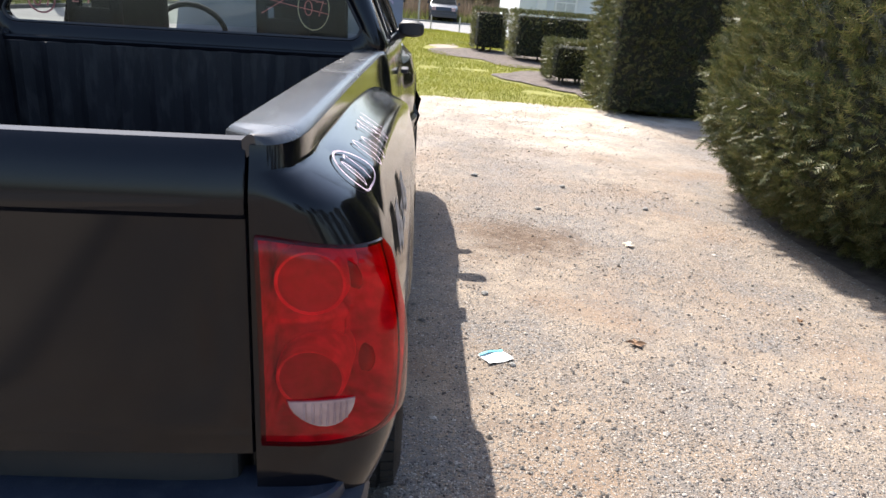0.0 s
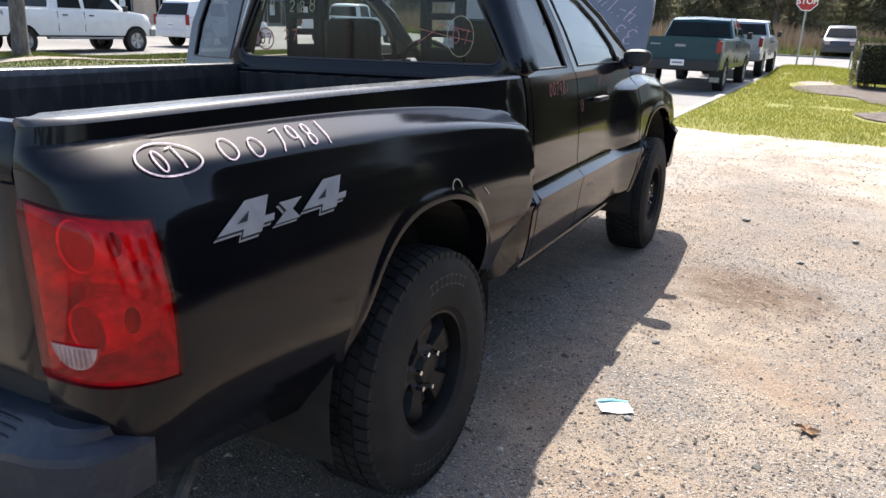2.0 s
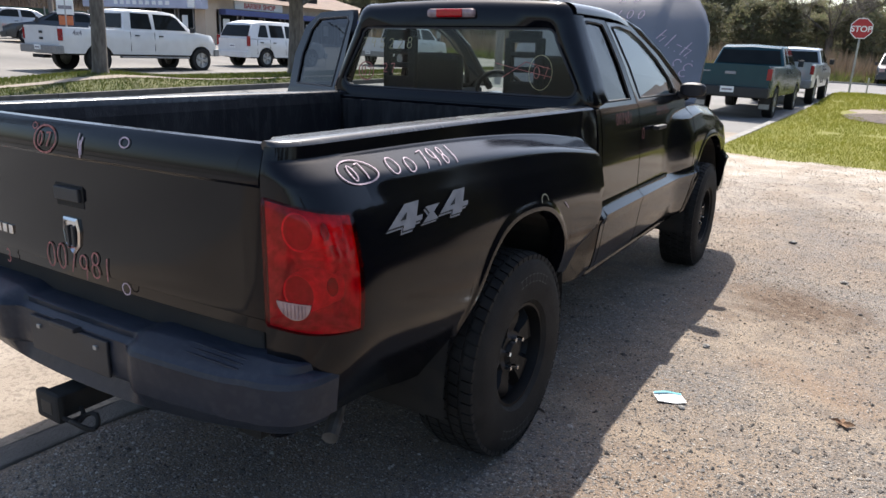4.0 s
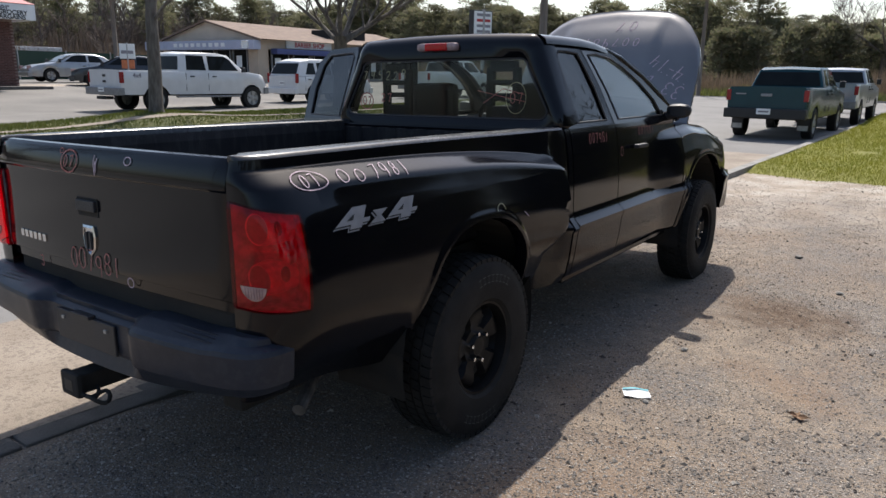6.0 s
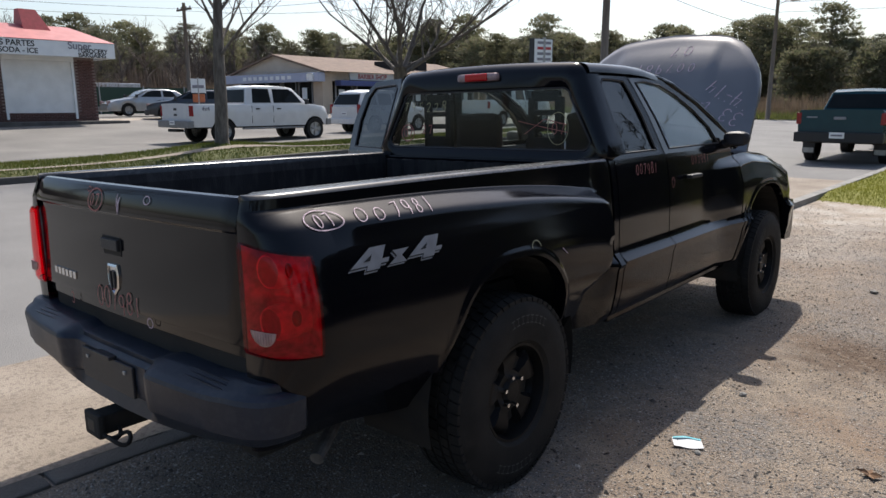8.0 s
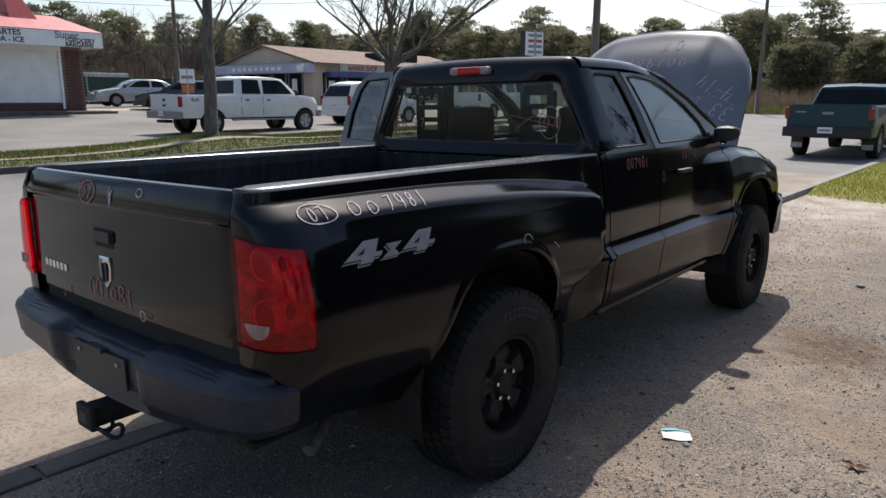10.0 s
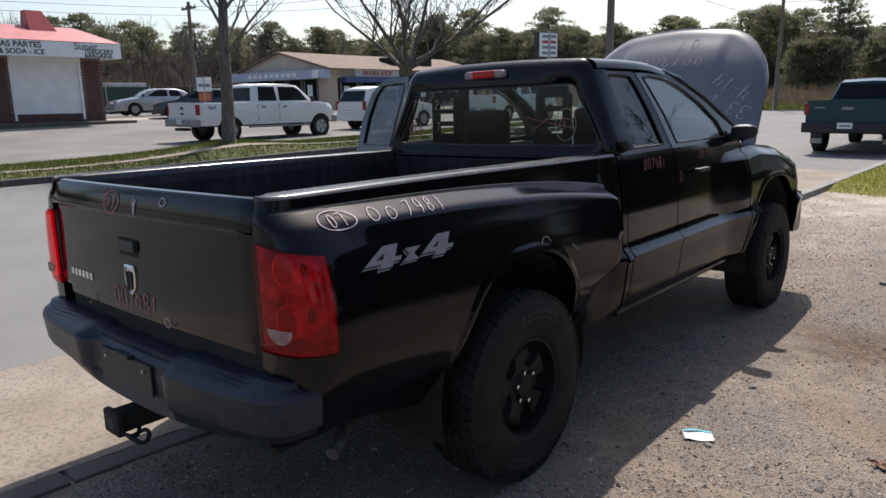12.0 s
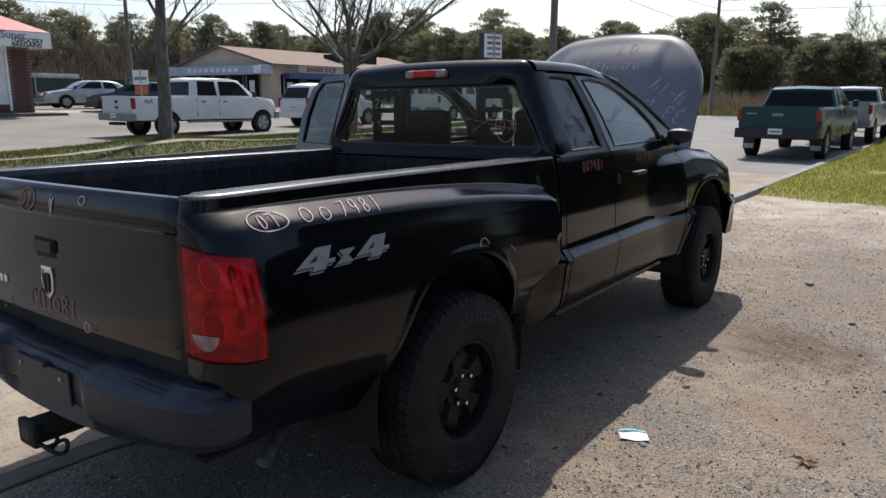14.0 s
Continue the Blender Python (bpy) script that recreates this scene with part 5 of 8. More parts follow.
ring = [Vector((-0.38 + 0.19 * math.cos(t), 2.38 - 0.06 * math.sin(t), 1.25 + 0.165 * math.sin(t))) for t in [2 * math.pi * k / 24 for k in range(25)]]
tube(bm, ring, 0.016, 8)
tube(bm, [ring[0], (-0.38, 2.40, 1.25), ring[12]], 0.014, 6)
part("steering_wheel", bm, M_SEAT, truck, "dark steering wheel", smooth=True)
part("cab_floor", boxes((-0.70, 0.70, 1.0, 2.85, 0.50, 0.56), bevel=0.01), M_UNDER, truck)

# ---- street, lot, kerbs and lawns ----
def strip(name, x0, x1, ys, lift, material, label, category, nx=8):
    """A sheet between two edges x0(y) and x1(y)."""
    rings = []
    for y in ys:
        rings.append([(x, y, gz(x, y) + lift) for x in spread(x0(y), x1(y), nx)])
    bm = loft(rings)
    bm.normal_update()
    if sum(f.normal.z for f in bm.faces) < 0:
        bmesh.ops.reverse_faces(bm, faces=bm.faces[:])
    return tagged(part(name, bm, material, smooth=True), label, category, kind="structure")


FAR_KERB = -12.5
ROAD_YS = [-120, -60, -30, -15, -8, -5, -3, -2, -1, 0, 1, 2, 4, 6, 8, 10, 12, 14, 18, 22, 26, 31, 36, 45]
strip("road", lambda y: FAR_KERB + 0.02, lambda y: kerb_x(y) - 0.02, ROAD_YS, 0.005, M_ROAD, "grey worn asphalt street", "road", 16)
strip("road_crossing", lambda y: FAR_KERB + 0.02, lambda y: 200.0, [31.5, 34, 38, 42, 45], 0.011, M_ROAD, "pale asphalt cross street", "road", 30)
strip("road_shoulder", lambda y: kerb_x(y) - 1.6 - 0.25 * noise.noise((0, y * 0.6, 1)), lambda y: kerb_x(y) - 0.02, spread(-14, 13, 50), 0.016, M_SAND, "sand washed along the street edge", "road", 6)
strip("parking_lot", lambda y: -48.0, lambda y: -16.5 + 0.25 * noise.noise((3, y * 0.5, 0)), spread(-60, 60, 70), 0.006, M_LOT, "cracked grey parking lot", "pavement", 12)


def kerb_run(name, xfun, y0, y1, w, h, step, material, label, sink=0.1):
    """Kerb stones end to end along the street."""
    y = y0
    base = tagged(new(name), label, "kerb", kind="structure")
    me = None
    while y < y1 - 0.01:
        bm = bmesh.new()
        box(bm, -w / 2, w / 2, 0.006, step - 0.006, -sink, h, bevel=0.012)
        if me is None:
            ob = part("kerb_stone", bm, material, base)
            me = ob.data
        else:
            bm.free()
            ob = new("kerb_stone", me)
            ob.parent = base
        x = xfun(y)
        turn = math.degrees(math.atan2(-(xfun(y + step) - x), step))
        rise = math.degrees(math.atan2(gz(x, y + step) - gz(x, y), step))
        ob.matrix_basis = pose(x, y, gz(x, y), rise, 0, turn)
        y += step
    return base


kerb_run("kerb_near", kerb_x, -16, 3.6, 0.22, 0.014, 2.45, M_KERB_DARK, "worn flush concrete kerb", 0.15)
kerb_run("kerb_lawn", lambda y: kerb_x(y) + 0.02, 8.6, 31, 0.15, 0.085, 2.8, M_KERB, "low pale concrete kerb")
kerb_run("kerb_far", lambda y: FAR_KERB + 0.06, -30, 60, 0.16, 0.135, 3.0, M_KERB_DARK, "grey concrete kerb along the verge", 0.2)


def lawn_front(x):
    return 9.75 - 0.12 * x - 0.10 * math.sin(x * 1.1) + 0.16 * noise.noise((x * 1.7, 3, 0))


def lawn_z(x, y):
    edge = smooth01(0, 0.9, y - lawn_front(x))
    mound = 0.16 * math.exp(-((x - 0.9) / 1.8) ** 2 - ((y - 27) / 4.0) ** 2)
    return gz(x, y) - 0.012 + 0.080 * edge + mound + 0.02 * noise.noise((x * 0.8, y * 0.5, 0)) * edge


rings = []
for v in [0, 0.006, 0.012, 0.02, 0.03, 0.04, 0.05, 0.065, 0.08, 0.10] + spread(0.12, 1, 90):
    row = []
    for x in [0] + spread(0.01, 1, 60):
        y_ref = lawn_front(0) + (30.9 - lawn_front(0)) * v
        xx = kerb_x(y_ref) + 0.09 + (14.0 - kerb_x(y_ref)) * x
        y = lawn_front(xx) + (30.9 - lawn_front(xx)) * v
        row.append((xx, y, lawn_z(xx, y)))
    rings.append(row)
bm = loft(rings)
bm.normal_update()
if sum(f.normal.z for f in bm.faces) < 0:
    bmesh.ops.reverse_faces(bm, faces=bm.faces[:])
tagged(part("lawn", bm, M_GRASS, smooth=True), "bright green patchy lawn with bare spots", "lawn", kind="structure")


def verge_z(x, y):
    m = 0.22 * math.exp(-((x + 14.7) / 1.3) ** 2 - ((y - 8.5) / 1.9) ** 2)
    return gz(x, y) + 0.01 + 0.09 * smooth01(-12.6, -13.6, x) * smooth01(-16.9, -15.8, x) + m


rings = [[(x, y, verge_z(x, y) + 0.015) for x in spread(-16.8 + 0.2 * noise.noise((1, y * 0.5, 5)), -12.55, 14)] for y in spread(-30, 58, 90)]
bm = loft(rings)
bm.normal_update()
if sum(f.normal.z for f in bm.faces) < 0:
    bmesh.ops.reverse_faces(bm, faces=bm.faces[:])
tagged(part("verge", bm, M_VERGE, smooth=True), "grass verge beside the street", "lawn", kind="structure")
rings = [[(x + 0.12 * noise.noise((2, y * 0.4, 5)), y, verge_z(x, y) + 0.03) for x in spread(-14.22, -13.90, 4)] for y in spread(-30, 58, 90)]
bm = loft(rings)
bm.normal_update()
if sum(f.normal.z for f in bm.faces) < 0:
    bmesh.ops.reverse_faces(bm, faces=bm.faces[:])
tagged(part("footpath", bm, M_SAND, smooth=True), "narrow worn sandy path through the verge", "path", kind="structure")


def patch(name, cx, cy, rx, ry, zfun, lift, material, label, category, seed, rough=0.25, kind="structure"):
    """A ragged patch lying on a surface."""
    bm = bmesh.new()
    rings = []
    for f in (1.0, 0.75, 0.5, 0.25, 0.02):
        ring = []
        for k in range(36):
            t = 2 * math.pi * k / 36
            r = 1 + rough * noise.noise((math.cos(t) * 1.6 + seed, math.sin(t) * 1.6, seed)) * 2
            x, y = cx + rx * r * f * math.cos(t), cy + ry * r * f * math.sin(t)
            ring.append((x, y, zfun(x, y) + lift))
        rings.append(ring)
    loft(rings, closed=True, bm=bm)
    bm.normal_update()
    if sum(f.normal.z for f in bm.faces) < 0:
        bmesh.ops.reverse_faces(bm, faces=bm.faces[:])
    return tagged(part(name, bm, material, smooth=True), label, category, kind=kind)


patch("mulch_bed", 4.75, 11.35, 1.5, 1.4, lawn_z, 0.022, M_MULCH, "dark mulch bed below the clipped hedges", "mulch bed", 2)
patch("mulch_bed", 4.3, 12.8, 1.9, 1.7, lawn_z, 0.022, M_MULCH, "dark mulch bed below the clipped hedges", "mulch bed", 5)
patch("mulch_bed", 4.3, 18.4, 2.7, 2.8, lawn_z, 0.022, M_MULCH, "dark mulch bed below the clipped hedges", "mulch bed", 9)
patch("bare_patch", 1.75, 20.5, 0.55, 1.5, lawn_z, 0.006, M_SAND, "bare sandy spot worn into the lawn", "bare soil", 4, 0.6)
patch("soil_strip", 5.2, 2.6, 1.35, 3.6, gz, 0.006, M_MULCH, "dark soil below the large yew", "mulch bed", 8, 0.03)

# ---- hedges ----
TUFTS = {}


def sprig(rng, size, needles=9):
    """One flat feathery sprig of needles, as triangles."""
    tris = []
    for k in range(needles):
        t = k / needles
        for sgn in (-1, 1):
            base = Vector((0, t * size, 0))
            ln = size * (0.42 - 0.28 * t) * rng.uniform(0.8, 1.2)
            tip = base + Vector((sgn * ln, size * 0.22, rng.uniform(-0.1, 0.1) * size))
            w = Vector((0, size * 0.075, 0))
            tris.append((base - w * 0.5, tip, base + w))
    tris.append((Vector((-size * 0.03, 0, 0)), Vector((0, size * 1.1, 0)), Vector((size * 0.03, 0, 0))))
    return tris


def foliage(name, points, rng, size, material, parent, label="", needles=6):
    """A coat of sprigs; points are (place, outward normal)."""
    variants = [sprig(rng, 1.0, needles) for _ in range(6)]
    verts, faces = [], []
    for p, nrm in points:
        s = size * rng.uniform(0.6, 1.3)
        d = (Vector(nrm) + Vector((rng.uniform(-0.7, 0.7), rng.uniform(-0.7, 0.7), rng.uniform(-0.5, 0.9)))).normalized()
        m = d.to_track_quat("Y", "Z").to_matrix() @ Euler((0, rng.uniform(0, 6.28), 0)).to_matrix()
        for tri in variants[rng.randrange(6)]:
            i = len(verts)
            verts += [tuple(Vector(p) + m @ (v * s)) for v in tri]
            faces.append((i, i + 1, i + 2))
    me = bpy.data.meshes.new(name)
    me.from_pydata(verts, [], faces)
    me.materials.append(material)
    ob = new(name, me)
    ob.parent = parent
    ob["kind"] = "stuff"
    if label:
        ob["label"] = label
    return ob


def clipped_hedge(x0, x1, y0, y1, h, label, seed, density=260, size=0.085, flat_top=True):
    """A box hedge with a core coloured dark as inner shade and a coat of sprigs on its sides and top."""
    rng = random.Random(seed)
    cx, cy = (x0 + x1) / 2, (y0 + y1) / 2
    zb = lawn_z(cx, cy) if cy > 9 else gz(cx, cy)
    hedge = thing("hedge", label, "hedge", "clipped hedges by the lawn", at=(cx, cy, zb))
    hx, hy = (x1 - x0) / 2, (y1 - y0) / 2
    bm = bmesh.new()
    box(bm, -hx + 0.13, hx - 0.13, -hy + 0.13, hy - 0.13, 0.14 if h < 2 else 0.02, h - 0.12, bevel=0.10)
    part("hedge_core", bm, M_YEW_SHADE, hedge)
    for k in range(5):
        bm = bmesh.new()
        x, y = rng.uniform(-hx, hx) * 0.6, rng.uniform(-hy, hy) * 0.5
        tube(bm, [(x, y, -0.05), (x + 0.03, y, 0.3)], [0.03, 0.02], 6)
        part("stem", bm, M_BARK, hedge)
    pts = []
    for _ in range(int(density * (2 * (hx + hy) * 2 * h + 4 * hx * hy))):
        area = rng.uniform(0, 2 * (hx + hy) * 2 * h + 4 * hx * hy)
        bulge = 1 + 0.03 * rng.gauss(0, 1)
        if area < 4 * hx * hy:
            p = Vector((rng.uniform(-hx, hx), rng.uniform(-hy, hy), h - 0.05 + 0.02 * rng.gauss(0, 1)))
            nrm = Vector((0, 0, 1))
        else:
            t = rng.uniform(0, 4 * (hx + hy))
            z = rng.uniform(0.10 if h < 2 else 0.0, h)
            bulge -= 0.05 * rng.random() + 0.06 * smooth01(h - 0.12, h, z)
            if t < 4 * hx:
                sg = -1 if t < 2 * hx else 1
                p, nrm = Vector((rng.uniform(-hx, hx), sg * (hy - 0.05) * bulge, z)), Vector((0, sg, 0.1))
            else:
                sg = -1 if t < 4 * hx + 2 * hy else 1
                p, nrm = Vector((sg * (hx - 0.05) * bulge, rng.uniform(-hy, hy), z)), Vector((sg, 0, 0.1))
        pts.append((p, nrm))
    foliage("foliage", pts, rng, size, M_YEW, hedge)
    return hedge


clipped_hedge(3.45, 4.75, 12.0, 13.2, 0.86, "low box-clipped dark green hedge on mulch", 1, 1000, 0.07)
clipped_hedge(3.35, 6.6, 17.4, 18.8, 1.30, "long flat-topped dark green hedge", 2, 480, 0.085)
clipped_hedge(2.45, 3.45, 19.8, 21.2, 1.26, "squared dark green hedge at the lawn's end", 3, 480, 0.085)
clipped_hedge(3.80, 6.3, 8.95, 10.6, 2.9, "tall squared yew hedge", 4, 640, 0.085)


def yew(cx, cy, rx, ry, h, seed, label):
    """A big rounded yew with drooping feathery tips."""
    rng = random.Random(seed)
    bush = thing("yew_bush", label, "bush", at=(cx, cy, gz(cx, cy)))

    def shape(t, f):
        """Radius factor at an angle and a height fraction."""
        prof = interp(f, [(0, 0.55), (0.07, 0.74), (0.15, 0.92), (0.25, 1.0), (0.35, 1.0), (0.6, 0.90), (0.85, 0.62), (1.0, 0.12)])
        return prof * (1 + 0.10 * noise.noise((math.cos(t) * 1.5, math.sin(t) * 1.5, f * 2.5 + seed)))

    # solid core, its dark colour replaces the shade between the sprigs
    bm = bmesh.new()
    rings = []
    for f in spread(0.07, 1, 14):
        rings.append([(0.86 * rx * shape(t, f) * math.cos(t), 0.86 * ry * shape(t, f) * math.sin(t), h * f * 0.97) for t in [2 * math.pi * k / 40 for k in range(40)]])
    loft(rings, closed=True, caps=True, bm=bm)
    part("bush_core", bm, M_YEW_SHADE, bush)
    for k in range(7):
        bm = bmesh.new()
        a = rng.uniform(0, 6.28)
        tube(bm, [(0.3 * math.cos(a), 0.3 * math.sin(a), -0.05), (0.5 * math.cos(a), 0.5 * math.sin(a), 0.5)], [0.05, 0.03], 6)
        part("stem", bm, M_BARK, bush)
    pts = []
    count = 40000
    for _ in range(count):
        t, f = rng.uniform(0, 6.283), rng.uniform(0.05, 1) ** 1.15
        if -0.2 < math.sin(t) and math.cos(t) > 0.55 and rng.random() < 0.6:
            continue
        r = shape(t, f) * rng.uniform(0.86, 1.0) * (1 + 0.06 * noise.noise((t * 5, f * 9, 3)) + 0.12 * noise.noise((t * 15, f * 20, 8)))
        p = Vector((rx * r * math.cos(t), ry * r * math.sin(t), h * f))
        droop = 0.35 if f > 0.3 else -0.15
        pts.append((p, Vector((math.cos(t) / rx, math.sin(t) / ry, droop)).normalized()))
    foliage("foliage", pts, rng, 0.092, M_YEW, bush, needles=6)
    return bush


yew(4.75, 3.0, 1.42, 2.35, 3.3, 11, "large rounded yew bush with feathery green tips")

# ---- grass blades ----
rng = random.Random(5)
verts, faces = [], []


def blade(x, y, z, h, w):
    a = rng.uniform(0, 6.283)
    dx, dy = math.cos(a) * w, math.sin(a) * w
    lx, ly = rng.uniform(-0.5, 0.5) * h, rng.uniform(-0.5, 0.5) * h
    i = len(verts)
    verts.extend([(x - dx, y - dy, z), (x + dx, y + dy, z), (x + lx, y + ly, z + h)])
    faces.append((i, i + 1, i + 2))


for _ in range(90000):
    y = 9.2 + 21 * rng.random() ** 1.9
    x = rng.uniform(kerb_x(y) + 0.12, 5.2)
    d = y - lawn_front(x)
    if d < 0.02 or rng.random() > 0.25 + d * 1.5:
        continue
    if noise.noise((x * 1.3, y * 0.9, 0)) < -0.5 or ((x - 1.7) / 0.7) ** 2 + ((y - 20) / 1.6) ** 2 < 1:
        continue
    if any(((x - cx) / rx) ** 2 + ((y - cy) / ry) ** 2 < 1 for cx, cy, rx, ry in ((4.75, 11.35, 1.5, 1.4), (4.3, 12.8, 1.9, 1.7), (4.3, 18.4, 2.7, 2.8))):
        continue
    k = 1 + 0.04 * (y - 9)
    blade(x, y, lawn_z(x, y) - 0.005, rng.uniform(0.025, 0.06) * k, 0.0045 * k)
me = bpy.data.meshes.new("grass")
me.from_pydata(verts, [], faces)
me.materials.append(M_BLADE)
tagged(new("grass", me), "short bright green grass blades", "grass", kind="stuff")
verts, faces = [], []
for _ in range(90000):
    y, x = rng.uniform(-6, 40), rng.uniform(-16.9, -12.6)
    if -14.26 < x < -13.86:
        continue
    blade(x, y, verge_z(x, y) + 0.01, rng.uniform(0.03, 0.075) * (1.3 if x < -14.4 else 1.0), 0.012)
me = bpy.data.meshes.new("verge_grass")
me.from_pydata(verts, [], faces)
me.materials.append(M_VERGE_BLADE)
tagged(new("verge_grass", me), "green verge grass blades", "grass", kind="stuff")

# ---- gravel ----
rng = random.Random(8)
verts, faces = [], []
OCT = [(1, 0, 0), (-1, 0, 0), (0, 1, 0), (0, -1, 0), (0, 0, 1), (0, 0, -0.6)]
OCT_F = [(0, 2, 4), (2, 1, 4), (1, 3, 4), (3, 0, 4), (2, 0, 5), (1, 2, 5), (3, 1, 5), (0, 3, 5)]
for _ in range(190000):
    y = -2.2 + 11.7 * rng.random() ** 1.7
    x = rng.uniform(-0.5, 4.6)
    dens = 0.50 + 1.1 * noise.noise((x * 0.9, y * 0.7, 4)) - 0.25 * smooth01(2.2, 3.6, x)
    dens -= 0.55 * smooth01(0.55, 0.15, math.hypot((x - 1.72) * 0.9, y - 2.6))
    if rng.random() > dens:
        continue
    s = min(0.022, 0.0024 + rng.expovariate(1 / 0.0019))
    i = len(verts)
    a = rng.uniform(0, 6.28)
    sx, sy, sz = s * rng.uniform(0.7, 1.3), s * rng.uniform(0.7, 1.3), s * rng.uniform(0.4, 0.8)
    for p in OCT:
        q = (p[0] * sx * rng.uniform(0.8, 1.2), p[1] * sy * rng.uniform(0.8, 1.2), p[2] * sz)
        verts.append((x + q[0] * math.cos(a) - q[1] * math.sin(a), y + q[0] * math.sin(a) + q[1] * math.cos(a), gz(x, y) + sz * 0.35 + q[2]))
    faces += [tuple(i + k for k in f) for f in OCT_F]
me = bpy.data.meshes.new("gravel")
me.from_pydata(verts, [], faces)
m_peb = M_PEBBLE
me.materials.append(m_peb)
tagged(new("gravel", me), "scattered grey and tan gravel stones", "gravel", kind="stuff")

# dark crumbs of earth and bark between the stones
rng = random.Random(19)
verts, faces = [], []
for _ in range(9000):
    y = -2.0 + 9.5 * rng.random() ** 1.5
    x = rng.uniform(0.6, 4.4)
    if rng.random() > 0.45 + 1.2 * noise.noise((x * 1.4, y * 1.1, 9)):
        continue
    s = min(0.013, 0.003 + rng.expovariate(1 / 0.0022))
    i = len(verts)
    a = rng.uniform(0, 6.28)
    for p in OCT:
        q = (p[0] * s * rng.uniform(0.8, 1.9), p[1] * s * rng.uniform(0.6, 1.1), p[2] * s * 0.6)
        verts.append((x + q[0] * math.cos(a) - q[1] * math.sin(a), y + q[0] * math.sin(a) + q[1] * math.cos(a), gz(x, y) + s * 0.3 + q[2]))
    faces += [tuple(i + k for k in f) for f in OCT_F]
me = bpy.data.meshes.new("earth_crumbs")
me.from_pydata(verts, [], faces)
me.materials.append(M_MULCH)
tagged(new("earth_crumbs", me), "dark crumbs of earth and bark on the gravel", "dirt", kind="stuff")

# ---- litter ----
litter = part("paper_slip", bmesh.new(), M_PAPER)
bm = bmesh.new()
loft([[(u * 0.066, v * 0.05, 0.006 + 0.004 * math.sin(u * 3 + v * 2)) for u in spread(-1, 1, 7)] for v in spread(-1, 1, 6)], bm=bm)
bm.to_mesh(litter.data)
bm.free()
litter.matrix_basis = pose(1.35, 0.78, 0, 0, 0, 28)
tagged(litter, "small crumpled white paper slip on the gravel", "litter")
bm = bmesh.new()
loft([[(u * 0.064, v, 0.0115 + 0.004 * math.sin(u * 3 + 2)) for u in spread(-1, 1, 7)] for v in (0.032, 0.048)], bm=bm)
part("printed_band", bm, M_TEAL, litter, "teal printed edge")


def leaf(name, x, y, material, label, size, seed):
    r = random.Random(seed)
    bm = bmesh.new()
    out = []
    for k in range(14):
        t = 2 * math.pi * k / 14
        q = size * (1 if k % 2 else 0.5) * r.uniform(0.7, 1.15)
        out.append((q * math.cos(t), q * 0.7 * math.sin(t), 0.008 + r.uniform(0, 0.022)))
    c = bm.verts.new((0, 0, 0.012))
    vs = [bm.verts.new(p) for p in out]
    for i in range(14):
        bm.faces.new((c, vs[i], vs[(i + 1) % 14]))
    ob = part(name, bm, material, m=pose(x, y, gz(x, y), 0, 0, r.uniform(0, 360)))
    return tagged(ob, label, "leaf")


leaf("dead_leaf", 2.06, 0.995, M_LEAF, "curled brown dead leaf on the gravel", 0.06, 1)
leaf("dead_leaf", 2.47, 2.57, M_LEAF_PALE, "pale dry leaf on the gravel", 0.075, 2)
leaf("dead_leaf", 3.1, 1.4, M_LEAF, "small brown dead leaf", 0.03, 3)
leaf("dead_leaf", 2.7, -0.1, M_LEAF, "small brown dead leaf", 0.03, 4)
for k, (x, y, s) in enumerate(((1.42, 0.72, 0.016), (1.36, 1.52, 0.02), (1.95, 3.4, 0.025), (2.3, 4.2, 0.028), (1.5, 4.4, 0.03), (2.9, 3.6, 0.025))):
    bm = bmesh.new()
    bmesh.ops.create_icosphere(bm, subdivisions=2, radius=s)
    for v in bm.verts:
        v.co *= 1 + 0.35 * noise.noise(v.co * 60 + Vector((k, 0, 0)))
        v.co.z *= 0.6
    tagged(part("stone", bm, M_KERB, m=pose(x, y, gz(x, y) + s * 0.4)), "loose pale stone on the gravel", "stone", "loose stones")

# ---- parked vehicles ----
def wheel_set(parent, places, r, w, rim_mat):
    first = None
    for x, y, z in places:
        if first is None:
            bm = bmesh.new()
            prof = [(-w / 2, r * 0.62), (-w / 2, r * 0.93), (-w * 0.38, r), (w * 0.38, r), (w / 2, r * 0.93), (w / 2, r * 0.62)]
            loft([[(px, pr * math.cos(2 * math.pi * k / 32), pr * math.sin(2 * math.pi * k / 32)) for px, pr in prof] for k in range(33)], bm=bm)
            bmesh.ops.recalc_face_normals(bm, faces=bm.faces[:])
            first = part("wheel", bm, M_RUBBER, parent, "black tyre on a rim")
            soften(first, 40)
            bm = bmesh.new()
            rings = []
            for pr, px in ((0.64, 0.46), (0.56, 0.40), (0.5, 0.44), (0.3, 0.40), (0.18, 0.40), (0.12, 0.46), (0.01, 0.47)):
                ring = []
                for k in range(40):
                    a = 2 * math.pi * k / 40
                    dip = 0.22 * w if 0.25 < pr < 0.6 and math.cos(5 * a) < -0.1 else 0
                    ring.append((px * w - dip, pr * r * math.cos(a), pr * r * math.sin(a)))
                rings.append(ring)
            loft(rings, closed=True, bm=bm)
            bmesh.ops.recalc_face_normals(bm, faces=bm.faces[:])
            part("rim", bm, rim_mat, first, "five-spoke metal rim")
            first.matrix_basis = pose(x, y, z)
        else:
            copy_thing(first, pose(x, y, z, 0, 0, 180 if x < 0 else 0))


